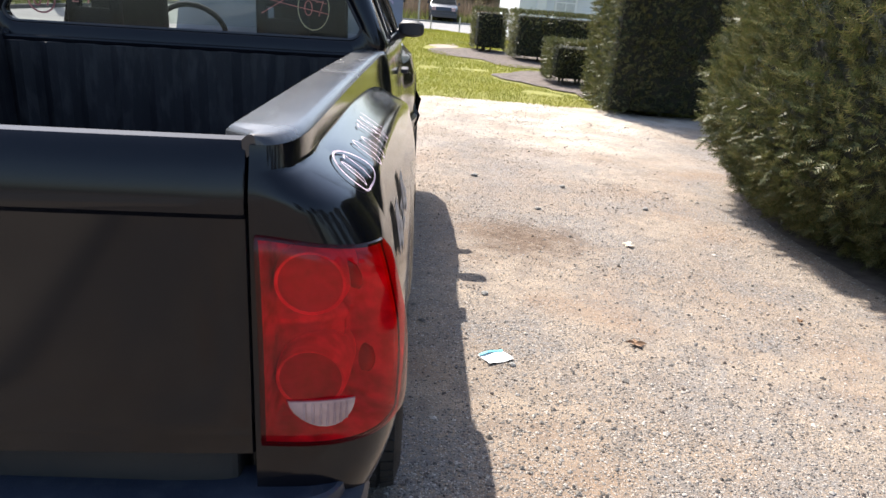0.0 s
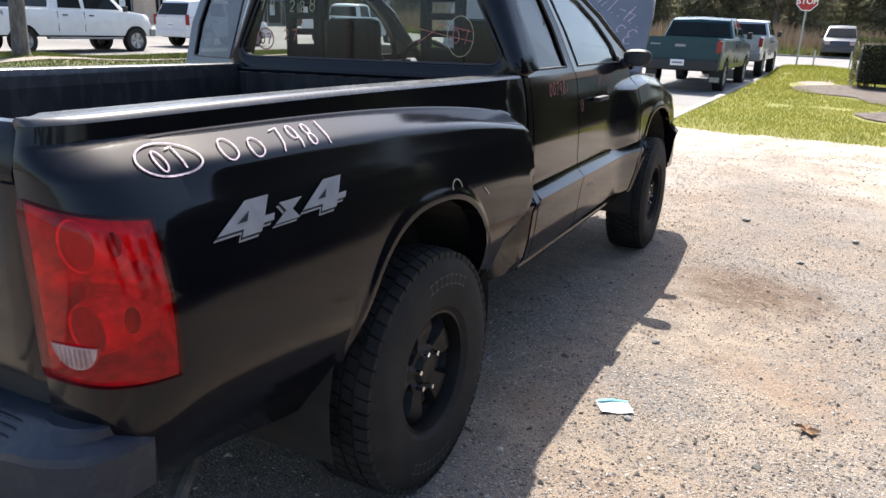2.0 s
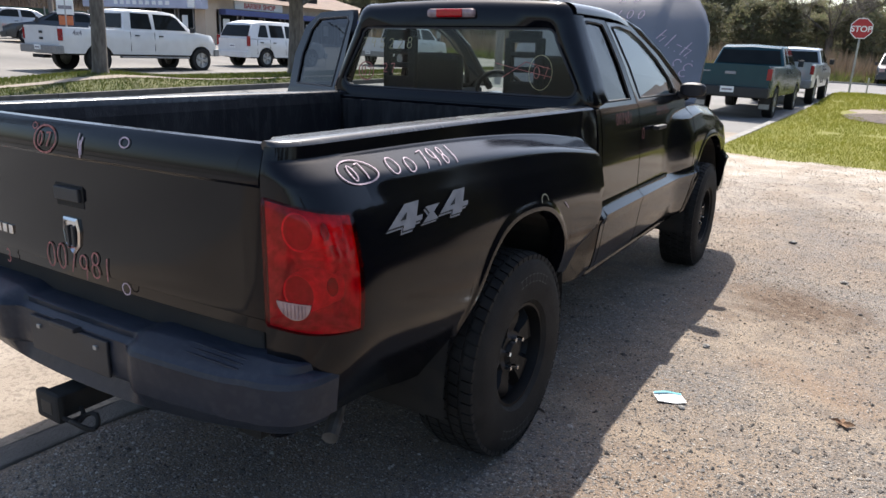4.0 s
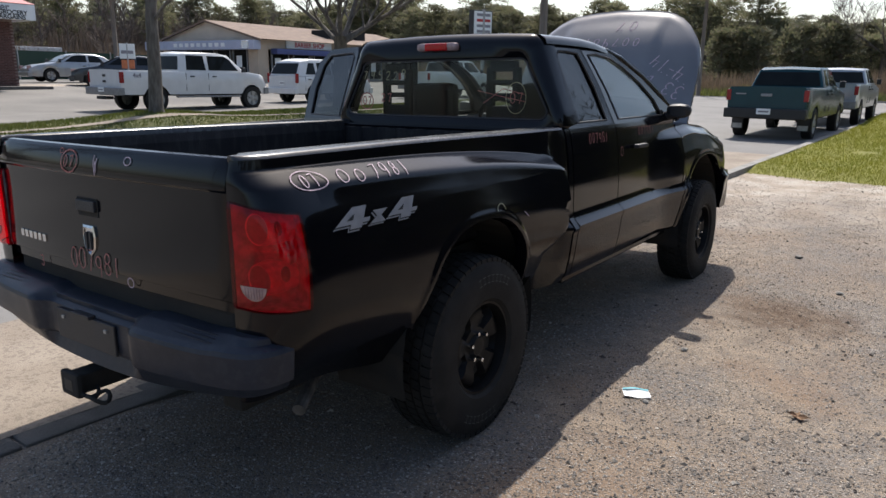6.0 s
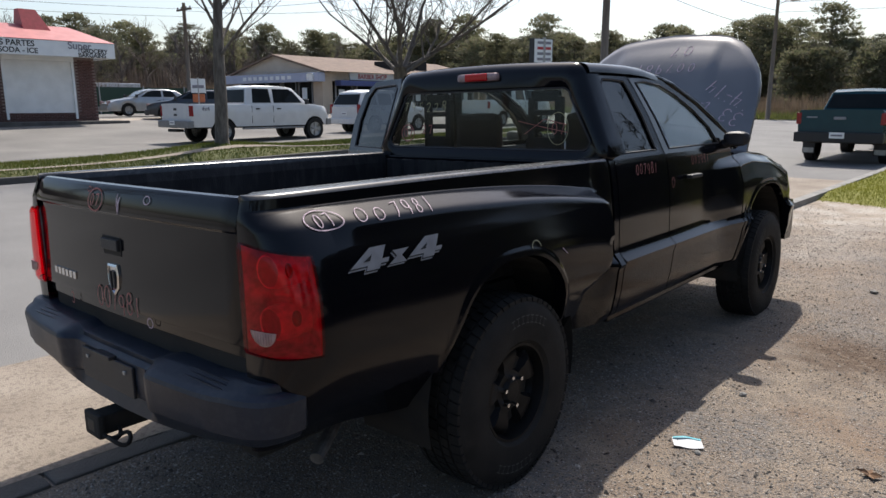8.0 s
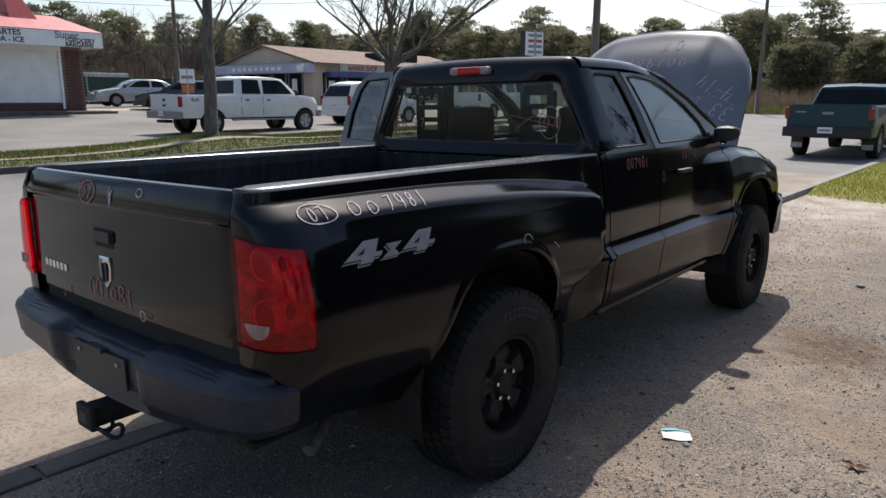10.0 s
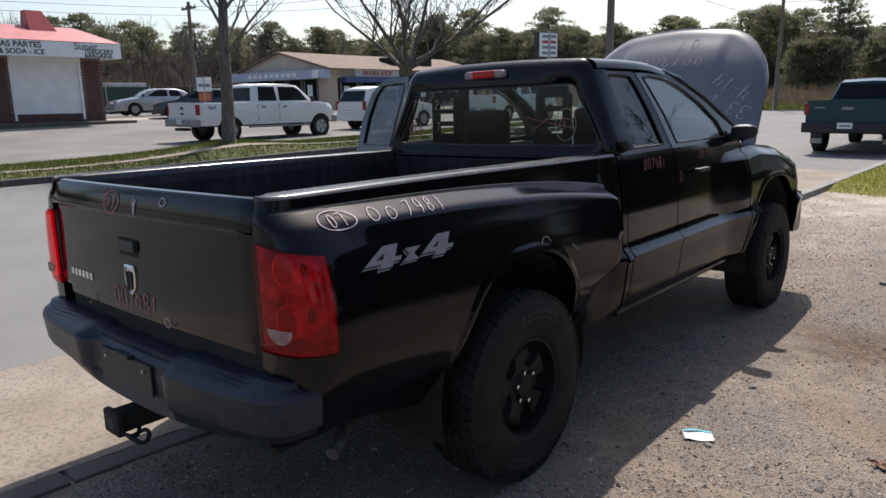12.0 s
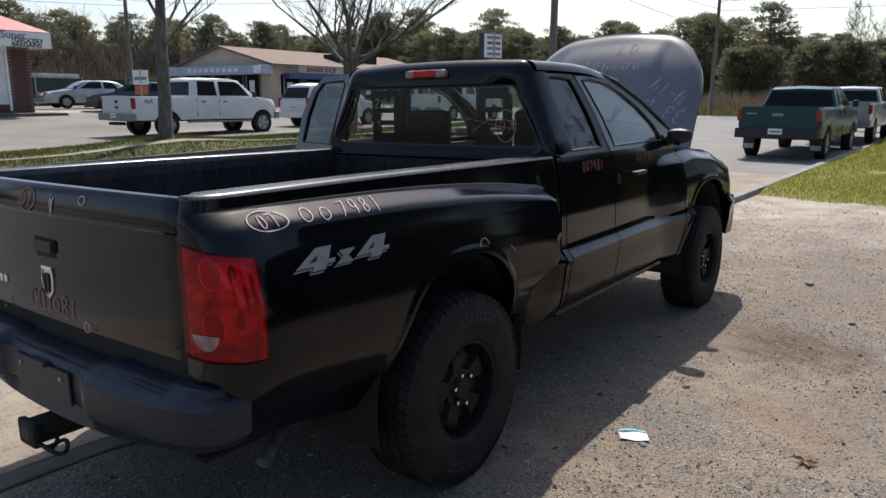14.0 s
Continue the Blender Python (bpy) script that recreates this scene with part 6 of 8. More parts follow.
def vehicle(name, label, category, paint, at, turn, L, W, low, tops, cab, wheels, r, glass_label="dark tinted glass", trim=None, bed=None, rim=None, group="",
            windows=(), tail=(0.75, 1.15), bumper=M_PLASTIC, rear_glass=True):
    """A parked car: y runs from its tail (0) to its nose (L). tops: (y, z) of the body's top; cab: (y, z) of the glasshouse outline from rear to front."""
    car = thing(name, label, category, group, at=at, turn=turn)
    ys = sorted(set([round(v, 3) for v in spread(0, L, 46)] + [round(c + k * 0.47 * r / 0.4, 3) for c in wheels for k in (-1.01, -0.99, -0.9, -0.75, -0.5, -0.25, 0, 0.25, 0.5, 0.75, 0.9, 0.99, 1.01)]))
    rings = []
    hw = W / 2
    for y in ys:
        zb = low
        for c in wheels:
            ra = 0.47 * r / 0.4
            if abs(y - c) < ra:
                zb = max(zb, r + math.sqrt(ra * ra - (y - c) ** 2) * 0.98)
        zt = interp(y, tops)
        pinch = 0.06 * smooth01(0.25, 0.0, y) + 0.12 * smooth01(L - 0.5, L, y)
        w = hw - pinch
        zi = zt
        if bed and bed[0] < y < bed[1]:
            zi = zt - 0.48
        zm = zb + (zt - zb) * 0.55
        rings.append([(-w + 0.03, y, zb), (-w, y, zm), (-w + 0.02, y, zt - 0.05), (-w + 0.05, y, zt), (-w + 0.10, y, zt), (-w + 0.11, y, zi + 0.005), (0, y, zi + 0.02), (w - 0.11, y, zi + 0.005), (w - 0.10, y, zt), (w - 0.05, y, zt), (w - 0.02, y, zt - 0.05), (w, y, zm), (w - 0.03, y, zb)])
    bm = loft(rings)
    first = [bm.verts.new(p) for p in rings[0]]
    bm.faces.new(first)
    last = [bm.verts.new(p) for p in rings[-1]]
    bm.faces.new(last)
    bmesh.ops.recalc_face_normals(bm, faces=bm.faces[:])
    soften(part("body", bm, paint, car), 35)
    part("underbody", boxes((-hw + 0.12, hw - 0.12, 0.25, L - 0.3, low - 0.05, low + 0.25), bevel=0.02), M_UNDER, car)
    # glasshouse
    belt = cab[0][1]
    top = max(z for _, z in cab)

    def gx(z):
        t = (z - belt) / (top - belt)
        return hw - 0.06 - 0.17 * t

    n = len(cab)
    bm = bmesh.new()
    left = [bm.verts.new((-gx(z), y, z)) for y, z in cab]
    mid = [bm.verts.new((0, y, z + (0.03 if z > belt + 0.3 else 0))) for y, z in cab]
    right = [bm.verts.new((gx(z), y, z)) for y, z in cab]
    for a, b in ((left, mid), (mid, right)):
        for i in range(n - 1):
            bm.faces.new((a[i], a[i + 1], b[i + 1], b[i]))
    bm.faces.new(left)
    bm.faces.new(right)
    rims = [e for e in bm.edges if (e.verts[0] in left and e.verts[1] in left) or (e.verts[0] in right and e.verts[1] in right)]
    bmesh.ops.bevel(bm, geom=[e for e in rims if max(v.co.z for v in e.verts) > belt + 0.1], offset=0.05, segments=3, profile=0.5, affect="EDGES")
    bmesh.ops.recalc_face_normals(bm, faces=bm.faces[:])
    house = part("cab", bm, paint, car)
    soften(house, 40)
    # side windows, windscreen and rear window stand a little proud of the shell
    for outline in windows:
        for s in (-1, 1):
            bm = bmesh.new()
            bm.faces.new([bm.verts.new((s * (gx(z) + 0.006), y, z)) for y, z in outline])
            part("side_window", bm, M_CARGLASS, house, glass_label)
    (y0, z0), (y1, z1) = cab[0], cab[1]
    for (ya, za), (yb, zb), nm, use in ((cab[0], cab[1], "rear_window", rear_glass), (cab[-1], cab[-2], "windscreen", True)):
        if not use:
            continue
        d = Vector((0, zb - za, -(yb - ya)))
        d = d.normalized() * 0.008 * (-1 if nm == "rear_window" else -1)
        if nm == "rear_window":
            d = Vector((0, -abs(zb - za), abs(yb - ya))).normalized() * 0.008
        else:
            d = Vector((0, abs(zb - za), abs(yb - ya))).normalized() * 0.008
        bm = bmesh.new()
        q = []
        for f, sx in ((0.12, -1), (0.12, 1), (0.88, 1), (0.88, -1)):
            y, z = ya + (yb - ya) * f, za + (zb - za) * f
            q.append(bm.verts.new((sx * (gx(z) - 0.07), y + d.y, z + d.z + 0.004)))
        bm.faces.new(q)
        bmesh.ops.subdivide_edges(bm, edges=bm.edges[:], cuts=3, use_grid_fill=True)
        for v in bm.verts:
            v.co.y += (-1 if nm == "rear_window" else 1) * 0.02 * (1 - (v.co.x / hw) ** 2)
        part(nm, bm, M_CARGLASS, house, glass_label)
    for s in (-1, 1):
        part("tail_light", boxes((s * (hw - 0.075) - 0.055, s * (hw - 0.075) + 0.055, -0.012, 0.10, tail[0], tail[1]), bevel=0.015), M_LENS_FAR, car, "red tail light")
        part("headlight", boxes((s * (hw - 0.30) - 0.13, s * (hw - 0.30) + 0.13, L - 0.14, L + 0.006, tail[0], tail[0] + 0.2), bevel=0.02), M_LENS_CLEAR, car, "clear headlight")
        my = cab[-1][0] - 0.25
        part("wing_mirror", boxes((s * (hw + 0.06) - 0.07, s * (hw + 0.06) + 0.07, my, my + 0.12, belt + 0.02, belt + 0.2), bevel=0.02), M_PLASTIC if trim is None else trim, car)
        for outline in windows:
            hy = min(y for y, z in outline) + 0.10
            part("door_handle", boxes((s * hw - 0.02, s * hw + 0.02, hy, hy + 0.16, belt - 0.16, belt - 0.12), bevel=0.006), M_PLASTIC, car)
            y_gap = min(y for y, z in outline) - 0.07
            part("door_gap", boxes((s * (hw - 0.012) - 0.008, s * (hw - 0.012) + 0.008, y_gap - 0.005, y_gap + 0.005, low + 0.12, belt - 0.03)), M_UNDER, car)
    part("rear_bumper", boxes((-hw + 0.02, hw - 0.02, -0.14, 0.10, low - 0.02, low + 0.22), bevel=0.03), bumper, car)
    part("front_bumper", boxes((-hw + 0.06, hw - 0.06, L - 0.12, L + 0.10, low - 0.02, low + 0.24), bevel=0.04), bumper, car)
    part("plate", boxes((-0.16, 0.16, -0.16, -0.135, low + 0.08, low + 0.22) if bed else (-0.16, 0.16, -0.03, -0.01, low + 0.35, low + 0.50), bevel=0.004), M_SIGN_WHITE, car, "plain pale number plate")
    part("plate_bar", boxes((-0.12, 0.12, -0.166, -0.158, low + 0.13, low + 0.17) if bed else (-0.12, 0.12, -0.036, -0.028, low + 0.40, low + 0.45)), M_GREYLET, car)
    wheel_set(car, [(s * (hw - 0.14), c, r) for c in wheels for s in (1, -1)], r, 0.24, rim or M_STEEL)
    return car


def on_ground(x, y, lift=0.0):
    return (x, y, gz(x, y) + lift)


# white crew-cab pickup in the lot
CREW_TOPS = [(0, 1.36), (2.15, 1.36), (2.2, 1.34), (4.85, 1.36), (5.1, 1.36), (5.75, 1.28), (5.92, 1.18), (6.0, 0.95)]
CREW_CAB = [(2.15, 1.33), (2.30, 1.93), (2.6, 2.0), (3.9, 2.0), (4.3, 1.94), (5.0, 1.33)]
CREW_WIN = [[(2.46, 1.40), (3.26, 1.40), (3.24, 1.90), (2.54, 1.90)], [(3.38, 1.40), (4.68, 1.40), (4.34, 1.80), (4.12, 1.90), (3.40, 1.90)]]
crew = vehicle("pickup_truck", "white crew-cab pickup parked in the lot", "pickup truck", M_WHITE, on_ground(-20.4, 10.35), 0, 6.0, 2.03, 0.58, CREW_TOPS, CREW_CAB, (1.25, 5.25), 0.42, bed=(0.08, 2.1), windows=CREW_WIN, tail=(0.95, 1.30), bumper=M_LIGHTGREY, group="parked pickups")
part("tailgate_handle", boxes((-0.09, 0.09, -0.02, 0.0, 1.14, 1.22), bevel=0.01), M_BLACK, crew, "black tailgate handle")
part("emblem", boxes((-0.09, 0.09, -0.018, 0.0, 0.96, 1.03), bevel=0.02), M_PLASTIC, crew, "plain oval emblem")
part("tow_bar", boxes((-0.30, 0.30, -0.16, 0.10, 0.42, 0.52), bevel=0.02), M_UNDER, crew)
for sx in (1, -1):
    letters("lettering", "4x4", 0.20, M_GREYLET, crew, Matrix.Translation((sx * 1.012, 0.55 if sx > 0 else 0.85, 1.13)) @ Matrix(((0, 0, sx, 0), (sx, 0, 0, 0), (0, 1, 0, 0), (0, 0, 0, 1))), "grey decal lettering", 0.002)
    part("running_board", boxes((sx * 1.0 - 0.09, sx * 1.0 + 0.09, 2.0, 4.65, 0.47, 0.53), bevel=0.015), M_LIGHTGREY, crew, "pale running board")
# another white pickup further along
vehicle("pickup_truck", "white pickup parked further along the verge", "pickup truck", M_WHITE, on_ground(-20.5, 27.0), 0, 6.0, 2.0, 0.5, CREW_TOPS, CREW_CAB, (1.25, 5.2), 0.40, bed=(0.08, 2.1), windows=CREW_WIN, tail=(0.95, 1.30), bumper=M_LIGHTGREY, group="parked pickups")
# white sport utility
SUV_CAB = [(0.05, 1.15), (0.38, 1.74), (0.9, 1.86), (2.6, 1.86), (2.95, 1.80), (3.75, 1.15)]
SUV_WIN = [[(0.55, 1.22), (1.15, 1.22), (1.12, 1.70), (0.80, 1.70)], [(1.28, 1.22), (2.1, 1.22), (2.08, 1.72), (1.28, 1.72)], [(2.2, 1.22), (3.35, 1.22), (2.95, 1.64), (2.80, 1.72), (2.2, 1.72)]]
vehicle("suv", "white sport utility parked in the lot", "car", M_WHITE, on_ground(-21.3, 18.8), 0, 4.8, 1.9, 0.42, [(0, 1.13), (3.7, 1.15), (4.5, 1.05), (4.8, 0.85)], SUV_CAB, (1.0, 3.8), 0.38, windows=SUV_WIN, tail=(0.85, 1.25), bumper=M_WHITE)
# sedans behind the store
SEDAN_CAB = [(0.55, 0.98), (1.15, 1.36), (1.6, 1.46), (2.5, 1.46), (2.8, 1.42), (3.65, 0.98)]
SEDAN_WIN = [[(1.15, 1.04), (1.95, 1.04), (1.95, 1.38), (1.45, 1.36)], [(2.06, 1.04), (3.2, 1.04), (2.75, 1.34), (2.5, 1.39), (2.06, 1.39)]]
SEDAN_TOPS = [(0, 0.88), (0.5, 0.98), (3.6, 0.98), (4.5, 0.84), (4.9, 0.66)]
vehicle("sedan", "silver sedan parked beside the store", "car", M_SILVERCAR, on_ground(-36.2, 20.2), 172, 4.9, 1.82, 0.28, SEDAN_TOPS, SEDAN_CAB, (0.95, 3.9), 0.34, windows=SEDAN_WIN, tail=(0.62, 0.82), bumper=M_SILVERCAR, group="parked sedans")
vehicle("sedan", "dark sedan parked behind the white pickup", "car", M_DARKCAR, on_ground(-29.5, 19.4), 150, 4.8, 1.8, 0.28, SEDAN_TOPS, SEDAN_CAB, (0.95, 3.9), 0.34, windows=SEDAN_WIN, tail=(0.62, 0.82), bumper=M_DARKCAR, group="parked sedans")
# green pickup at the kerb, and the silver one ahead of it
EXT_TOPS = [(0, 1.28), (2.05, 1.28), (2.1, 1.27), (4.2, 1.27), (4.3, 1.25), (5.4, 1.14), (5.7, 0.95)]
EXT_CAB = [(2.02, 1.26), (2.20, 1.72), (2.45, 1.79), (3.2, 1.80), (3.6, 1.74), (4.3, 1.26)]
EXT_WIN = [[(2.38, 1.33), (2.80, 1.33), (2.78, 1.74), (2.48, 1.74)], [(2.92, 1.33), (3.98, 1.33), (3.60, 1.68), (3.45, 1.75), (2.94, 1.75)]]
green = vehicle("pickup_truck", "dark green pickup parked at the kerb", "pickup truck", M_GREENCAR, on_ground(-1.36, 16.45, 0.0), -1.5, 5.7, 1.93, 0.55, EXT_TOPS, EXT_CAB, (1.15, 4.75), 0.39, bed=(0.08, 2.0), windows=EXT_WIN, tail=(0.95, 1.22), bumper=M_BLACK, group="parked pickups")
part("emblem", boxes((-0.13, 0.13, -0.018, 0.0, 1.06, 1.13), bevel=0.02), M_SILVER, green, "plain oval emblem")
part("nameplate", boxes((-0.72, -0.48, -0.012, 0.0, 1.10, 1.13), bevel=0.004), M_SILVER, green)
for s in (-1, 1):
    part("mud_flap", boxes((s * 0.78 - 0.14, s * 0.78 + 0.14, 0.62, 0.635, 0.22, 0.55), bevel=0.004), M_PLASTIC, green)
    part("flap_plate", boxes((s * 0.78 - 0.12, s * 0.78 + 0.12, 0.612, 0.622, 0.24, 0.36), bevel=0.004), M_STEEL, green, "bright steel plate")
vehicle("pickup_truck", "silver pickup parked ahead of the green one", "pickup truck", M_SILVERCAR, on_ground(-1.0, 23.0, 0.03), -1.5, 5.6, 1.92, 0.55, EXT_TOPS, EXT_CAB, (1.15, 4.7), 0.39, bed=(0.08, 2.0), windows=EXT_WIN, tail=(0.95, 1.22), bumper=M_LIGHTGREY, group="parked pickups")
# far dark van across the cross street
VAN_CAB = [(0.02, 1.05), (0.15, 1.62), (0.4, 1.75), (3.0, 1.75), (3.3, 1.68), (4.1, 1.05)]
VAN_WIN = [[(0.4, 1.12), (1.5, 1.12), (1.5, 1.62), (0.45, 1.62)], [(1.6, 1.12), (2.5, 1.12), (2.5, 1.62), (1.6, 1.62)], [(2.6, 1.12), (3.7, 1.12), (3.25, 1.58), (2.6, 1.62)]]
vehicle("van", "dark van parked across the cross street", "van", M_DARKCAR, on_ground(2.2, 49.5), 180, 4.7, 1.85, 0.32, [(0, 1.04), (4.1, 1.05), (4.6, 0.9), (4.7, 0.7)], VAN_CAB, (0.9, 3.8), 0.34, windows=VAN_WIN, tail=(0.7, 1.0), bumper=M_DARKCAR)

# ---- store with the red roof ----
SX, SY = -30.7, 12.3
SZ = gz(SX, SY)
store = tagged(new("store"), "small brick store with red metal roof and white roll shutter", "store")
store.matrix_basis = pose(SX, SY, SZ)
LEN, DEEP, WALL = 15.0, 9.0, 2.83
SH0, SH1 = -3.75, -0.92     # shutter, along y
bm = boxes((-DEEP, -DEEP + 0.3, -LEN, 0, 0, WALL + 1.2), (-DEEP + 0.3, -0.001, -0.3, -0.001, 0, WALL), (-DEEP + 0.3, -0.001, -LEN, -LEN + 0.3, 0, WALL), (-0.3, 0, -LEN + 0.3, SH0, 0, WALL), (-0.3, 0, SH1, -0.301, 0, WALL), (-0.3, 0, SH0, SH1, 0, 0.42), (-0.3, 0, SH0, SH1, WALL - 0.1, WALL))
part("wall", bm, M_MORTAR, store, "brown-red brick wall")
sh = part("roll_shutter", boxes((-0.11, -0.07, SH0 + 0.06, SH1 - 0.06, 0.42, 0.42 + 18 * 0.128)), M_SHUTTER, store, "white closed roll shutter")
for k in range(18):
    part("slat", boxes((-0.10, -0.05 + (0.012 if k % 2 else 0), SH0 + 0.062, SH1 - 0.062, 0.422 + k * 0.128, 0.42 + k * 0.128 + 0.104)), M_SHUTTER, sh)
for y in (SH0 + 0.03, SH1 - 0.03):
    part("shutter_rail", boxes((-0.09, 0.03, y - 0.05, y + 0.05, 0.15, WALL - 0.05), bevel=0.01), M_SIGN_WHITE, store, "white steel guide rail")
part("shutter_box", boxes((-0.05, 0.12, SH0, SH1, WALL - 0.22, WALL - 0.02), bevel=0.01), M_SIGN_WHITE, store)
fascia = part("fascia", boxes((0.85, 0.95, -LEN, 0.55, WALL - 0.06, WALL + 0.56), (-0.2, 0.85, -LEN, 0.55, WALL - 0.02, WALL + 0.03), (-DEEP, 0.85, 0.45, 0.55, WALL - 0.06, WALL + 0.56)), M_SIGN_WHITE, store, "white sign fascia")
bm = bmesh.new()
z0, z1 = WALL + 0.585, WALL + 1.28
loft([[(0.97, -LEN, z0), (0.97, 0.57, z0), (-DEEP, 0.57, z0)], [(-0.55, -LEN, z1), (-0.55, -0.75, z1), (-DEEP, -0.75, z1)], [(-0.8, -LEN, z1 - 0.02), (-0.8, -1.0, z1 - 0.02), (-DEEP, -1.0, z1 - 0.02)]], bm=bm)
bmesh.ops.recalc_face_normals(bm, faces=bm.faces[:])
roof_s = part("mansard_roof", bm, M_AWNING, store, "faded red metal mansard roof")
bm = bmesh.new()
loft([[(0.1, -2.75, z1 - 0.5), (0.1, -1.55, z1 - 0.5), (-1.2, -1.55, z1 - 0.5), (-1.2, -2.75, z1 - 0.5)], [(-0.45, -2.72, z1 + 0.62), (-0.45, -2.05, z1 + 0.62), (-0.9, -2.05, z1 + 0.62), (-0.9, -2.72, z1 + 0.62)]], closed=True, caps=True, bm=bm)
bmesh.ops.recalc_face_normals(bm, faces=bm.faces[:])
part("roof_peak", bm, mat("red_peak", (0.42, 0.05, 0.055), 0.45), store, "bright red roof peak")
part("store_kerb", boxes((-0.5, 1.1, -LEN, 0.9, -0.3, 0.06), bevel=0.02), M_KERB_DARK, store, "concrete step along the store")
FACE = Matrix(((0, 0, 1, 0.956), (1, 0, 0, 0), (0, 1, 0, 0), (0, 0, 0, 1)))
for text, y, z, size, m_ in (("TODAS PARTES", -3.85, WALL + 0.29, 0.32, M_BLACK), ("BEER & SODA - ICE", -3.85, WALL + 0.02, 0.29, M_BLACK), ("Super", -0.95, WALL + 0.27, 0.42, M_GREYLET), ("GROCERY", -0.35, WALL + 0.13, 0.25, M_BLACK), ("BARGAINS", -0.45, WALL - 0.05, 0.25, M_BLACK)):
    letters("lettering", text, size, m_, fascia, Matrix.Translation((0, y, z)) @ FACE, "painted sign lettering", 0.004)
rng = random.Random(3)
bm = bmesh.new()
box(bm, -0.006, 0.008, -0.098, 0.098, 0, 0.057)
brick = part("brick", bm, M_BRICK, store)
brick_me = brick.data
bricks, extra_v, extra_f = 0, [], []
brick.matrix_basis = pose(0.0, -0.2, 0.02)
for row in range(40):
    z = 0.005 + row * 0.0675
    off = 0.105 if row % 2 else 0.0
    y = -0.11 - off
    while y > -5.2:
        if not (SH0 - 0.1 < y < SH1 + 0.1 and 0.40 < z):
            if y > SH1 - 0.1 and bricks < 290:
                ob = new("brick", brick_me)
                ob.parent = store
                ob.matrix_basis = pose(rng.uniform(0, 0.003), y, z)
                bricks += 1
            else:
                i = len(extra_v)
                for dx in (0.0, 0.008):
                    extra_v += [(dx, y - 0.098, z), (dx, y + 0.098, z), (dx, y + 0.098, z + 0.057), (dx, y - 0.098, z + 0.057)]
                extra_f += [(i + 4, i + 5, i + 6, i + 7), (i, i + 1, i + 5, i + 4), (i + 1, i + 2, i + 6, i + 5), (i + 2, i + 3, i + 7, i + 6), (i + 3, i, i + 4, i + 7)]
        y -= 0.21
me = bpy.data.meshes.new("brickwork")
me.from_pydata(extra_v, [], extra_f)
me.materials.append(M_BRICK)
ob = new("brickwork", me)
ob.parent = store
ob["kind"] = "stuff"

# ---- cream row of shops ----
BX, BY = -32.5, 27.0
shops = tagged(new("shop_building"), "cream low shop building with brown gable roof", "shop")
shops.matrix_basis = pose(BX, BY, gz(BX, BY))
H1, H2 = 2.55, 3.75
part("wall", boxes((-9.7, -9.45, 0, 16, 0, H1), (-9.45, -0.25, 0, 0.2, 2.0, H1), (-9.45, -9.0, 0, 0.2, 0, 2.0), (-0.9, -0.25, 0, 0.2, 0, 2.0), (-0.25, 0, 0, 0.8, 0, H1), (-0.25, 0, 0.8, 16, 2.0, H1 + 0.1), (-9.45, 0, 15.8, 16, 0, H1)), M_CREAM, shops, "cream painted wall")
bm = bmesh.new()
loft([[(-9.9, 0.02, H1), (-4.7, 0.02, H2), (0.2, 0.02, H1)], [(-9.9, 0.25, H1), (-4.7, 0.25, H2), (0.2, 0.25, H1)]], bm=bm)
bm.faces.new([bm.verts.new(p) for p in ((-9.9, 0.0, H1), (-4.7, 0.0, H2), (0.2, 0.0, H1))])
part("gable", bm, M_CREAM2, shops, "pale triangular gable")
bm = bmesh.new()
for x0, x1, za, zb in ((-10.3, -4.7, H1 - 0.06, H2 + 0.05), (-4.7, 0.6, H2 + 0.05, H1 + 0.02)):
    loft([[(x0, -0.3, za), (x1, -0.3, zb)], [(x0, 16.3, za), (x1, 16.3, zb)]], bm=bm)
    loft([[(x0, -0.3, za - 0.12), (x1, -0.3, zb - 0.12)], [(x0, -0.3, za), (x1, -0.3, zb)]], bm=bm)
part("roof", bm, M_SHINGLE, shops, "brown shingle gable roof")
part("sign_band", boxes((-11.0, 0.3, -0.55, -0.02, 1.95, 2.50), bevel=0.03), M_BLUESIGN, shops, "blue-grey sign canopy with plain bars")
for x in spread(-7.5, -2.6, 9):
    part("sign_bar", boxes((x - 0.18, x + 0.18, -0.57, -0.55, 2.12, 2.35)), M_SIGN_WHITE, shops)
part("round_mark", boxes((-0.75, -0.15, -0.58, -0.55, 2.0, 2.45), bevel=0.1), M_SIGN_WHITE, shops)
part("shop_sign", boxes((0.02, 0.12, 2.2, 6.2, 2.12, 2.58)), M_SIGN_WHITE, shops, "white shop sign with red lettering")
letters("lettering", "BARBER SHOP", 0.42, M_SIGN_RED, shops, Matrix.Translation((-0.83, 4.2, 2.2)) @ FACE, "red sign lettering", 0.004)
part("blue_awning", boxes((0.02, 0.6, 1.0, 15.6, 1.72, 2.05), bevel=0.05), M_SIGN_BLUE, shops, "dark blue awning")
for k, x in enumerate(spread(-8.2, -1.7, 5)):
    w = part("shop_window", boxes((x - 0.62, x + 0.62, 0.06, 0.12, 0.3, 2.0)), M_CARGLASS, shops, "dark shop window")
    part("window_frame", boxes((x - 0.7, x - 0.62, 0.0, 0.1, 0.0, 2.0), (x + 0.62, x + 0.7, 0.0, 0.1, 0.0, 2.0), (x - 0.63, x + 0.63, 0.0, 0.1, 0.15, 0.3)), M_LIGHTGREY, w)
    part("window_poster", boxes((x - 0.4, x + 0.1, 0.05, 0.058, 0.9, 1.6)), M_SIGN_WHITE, w)
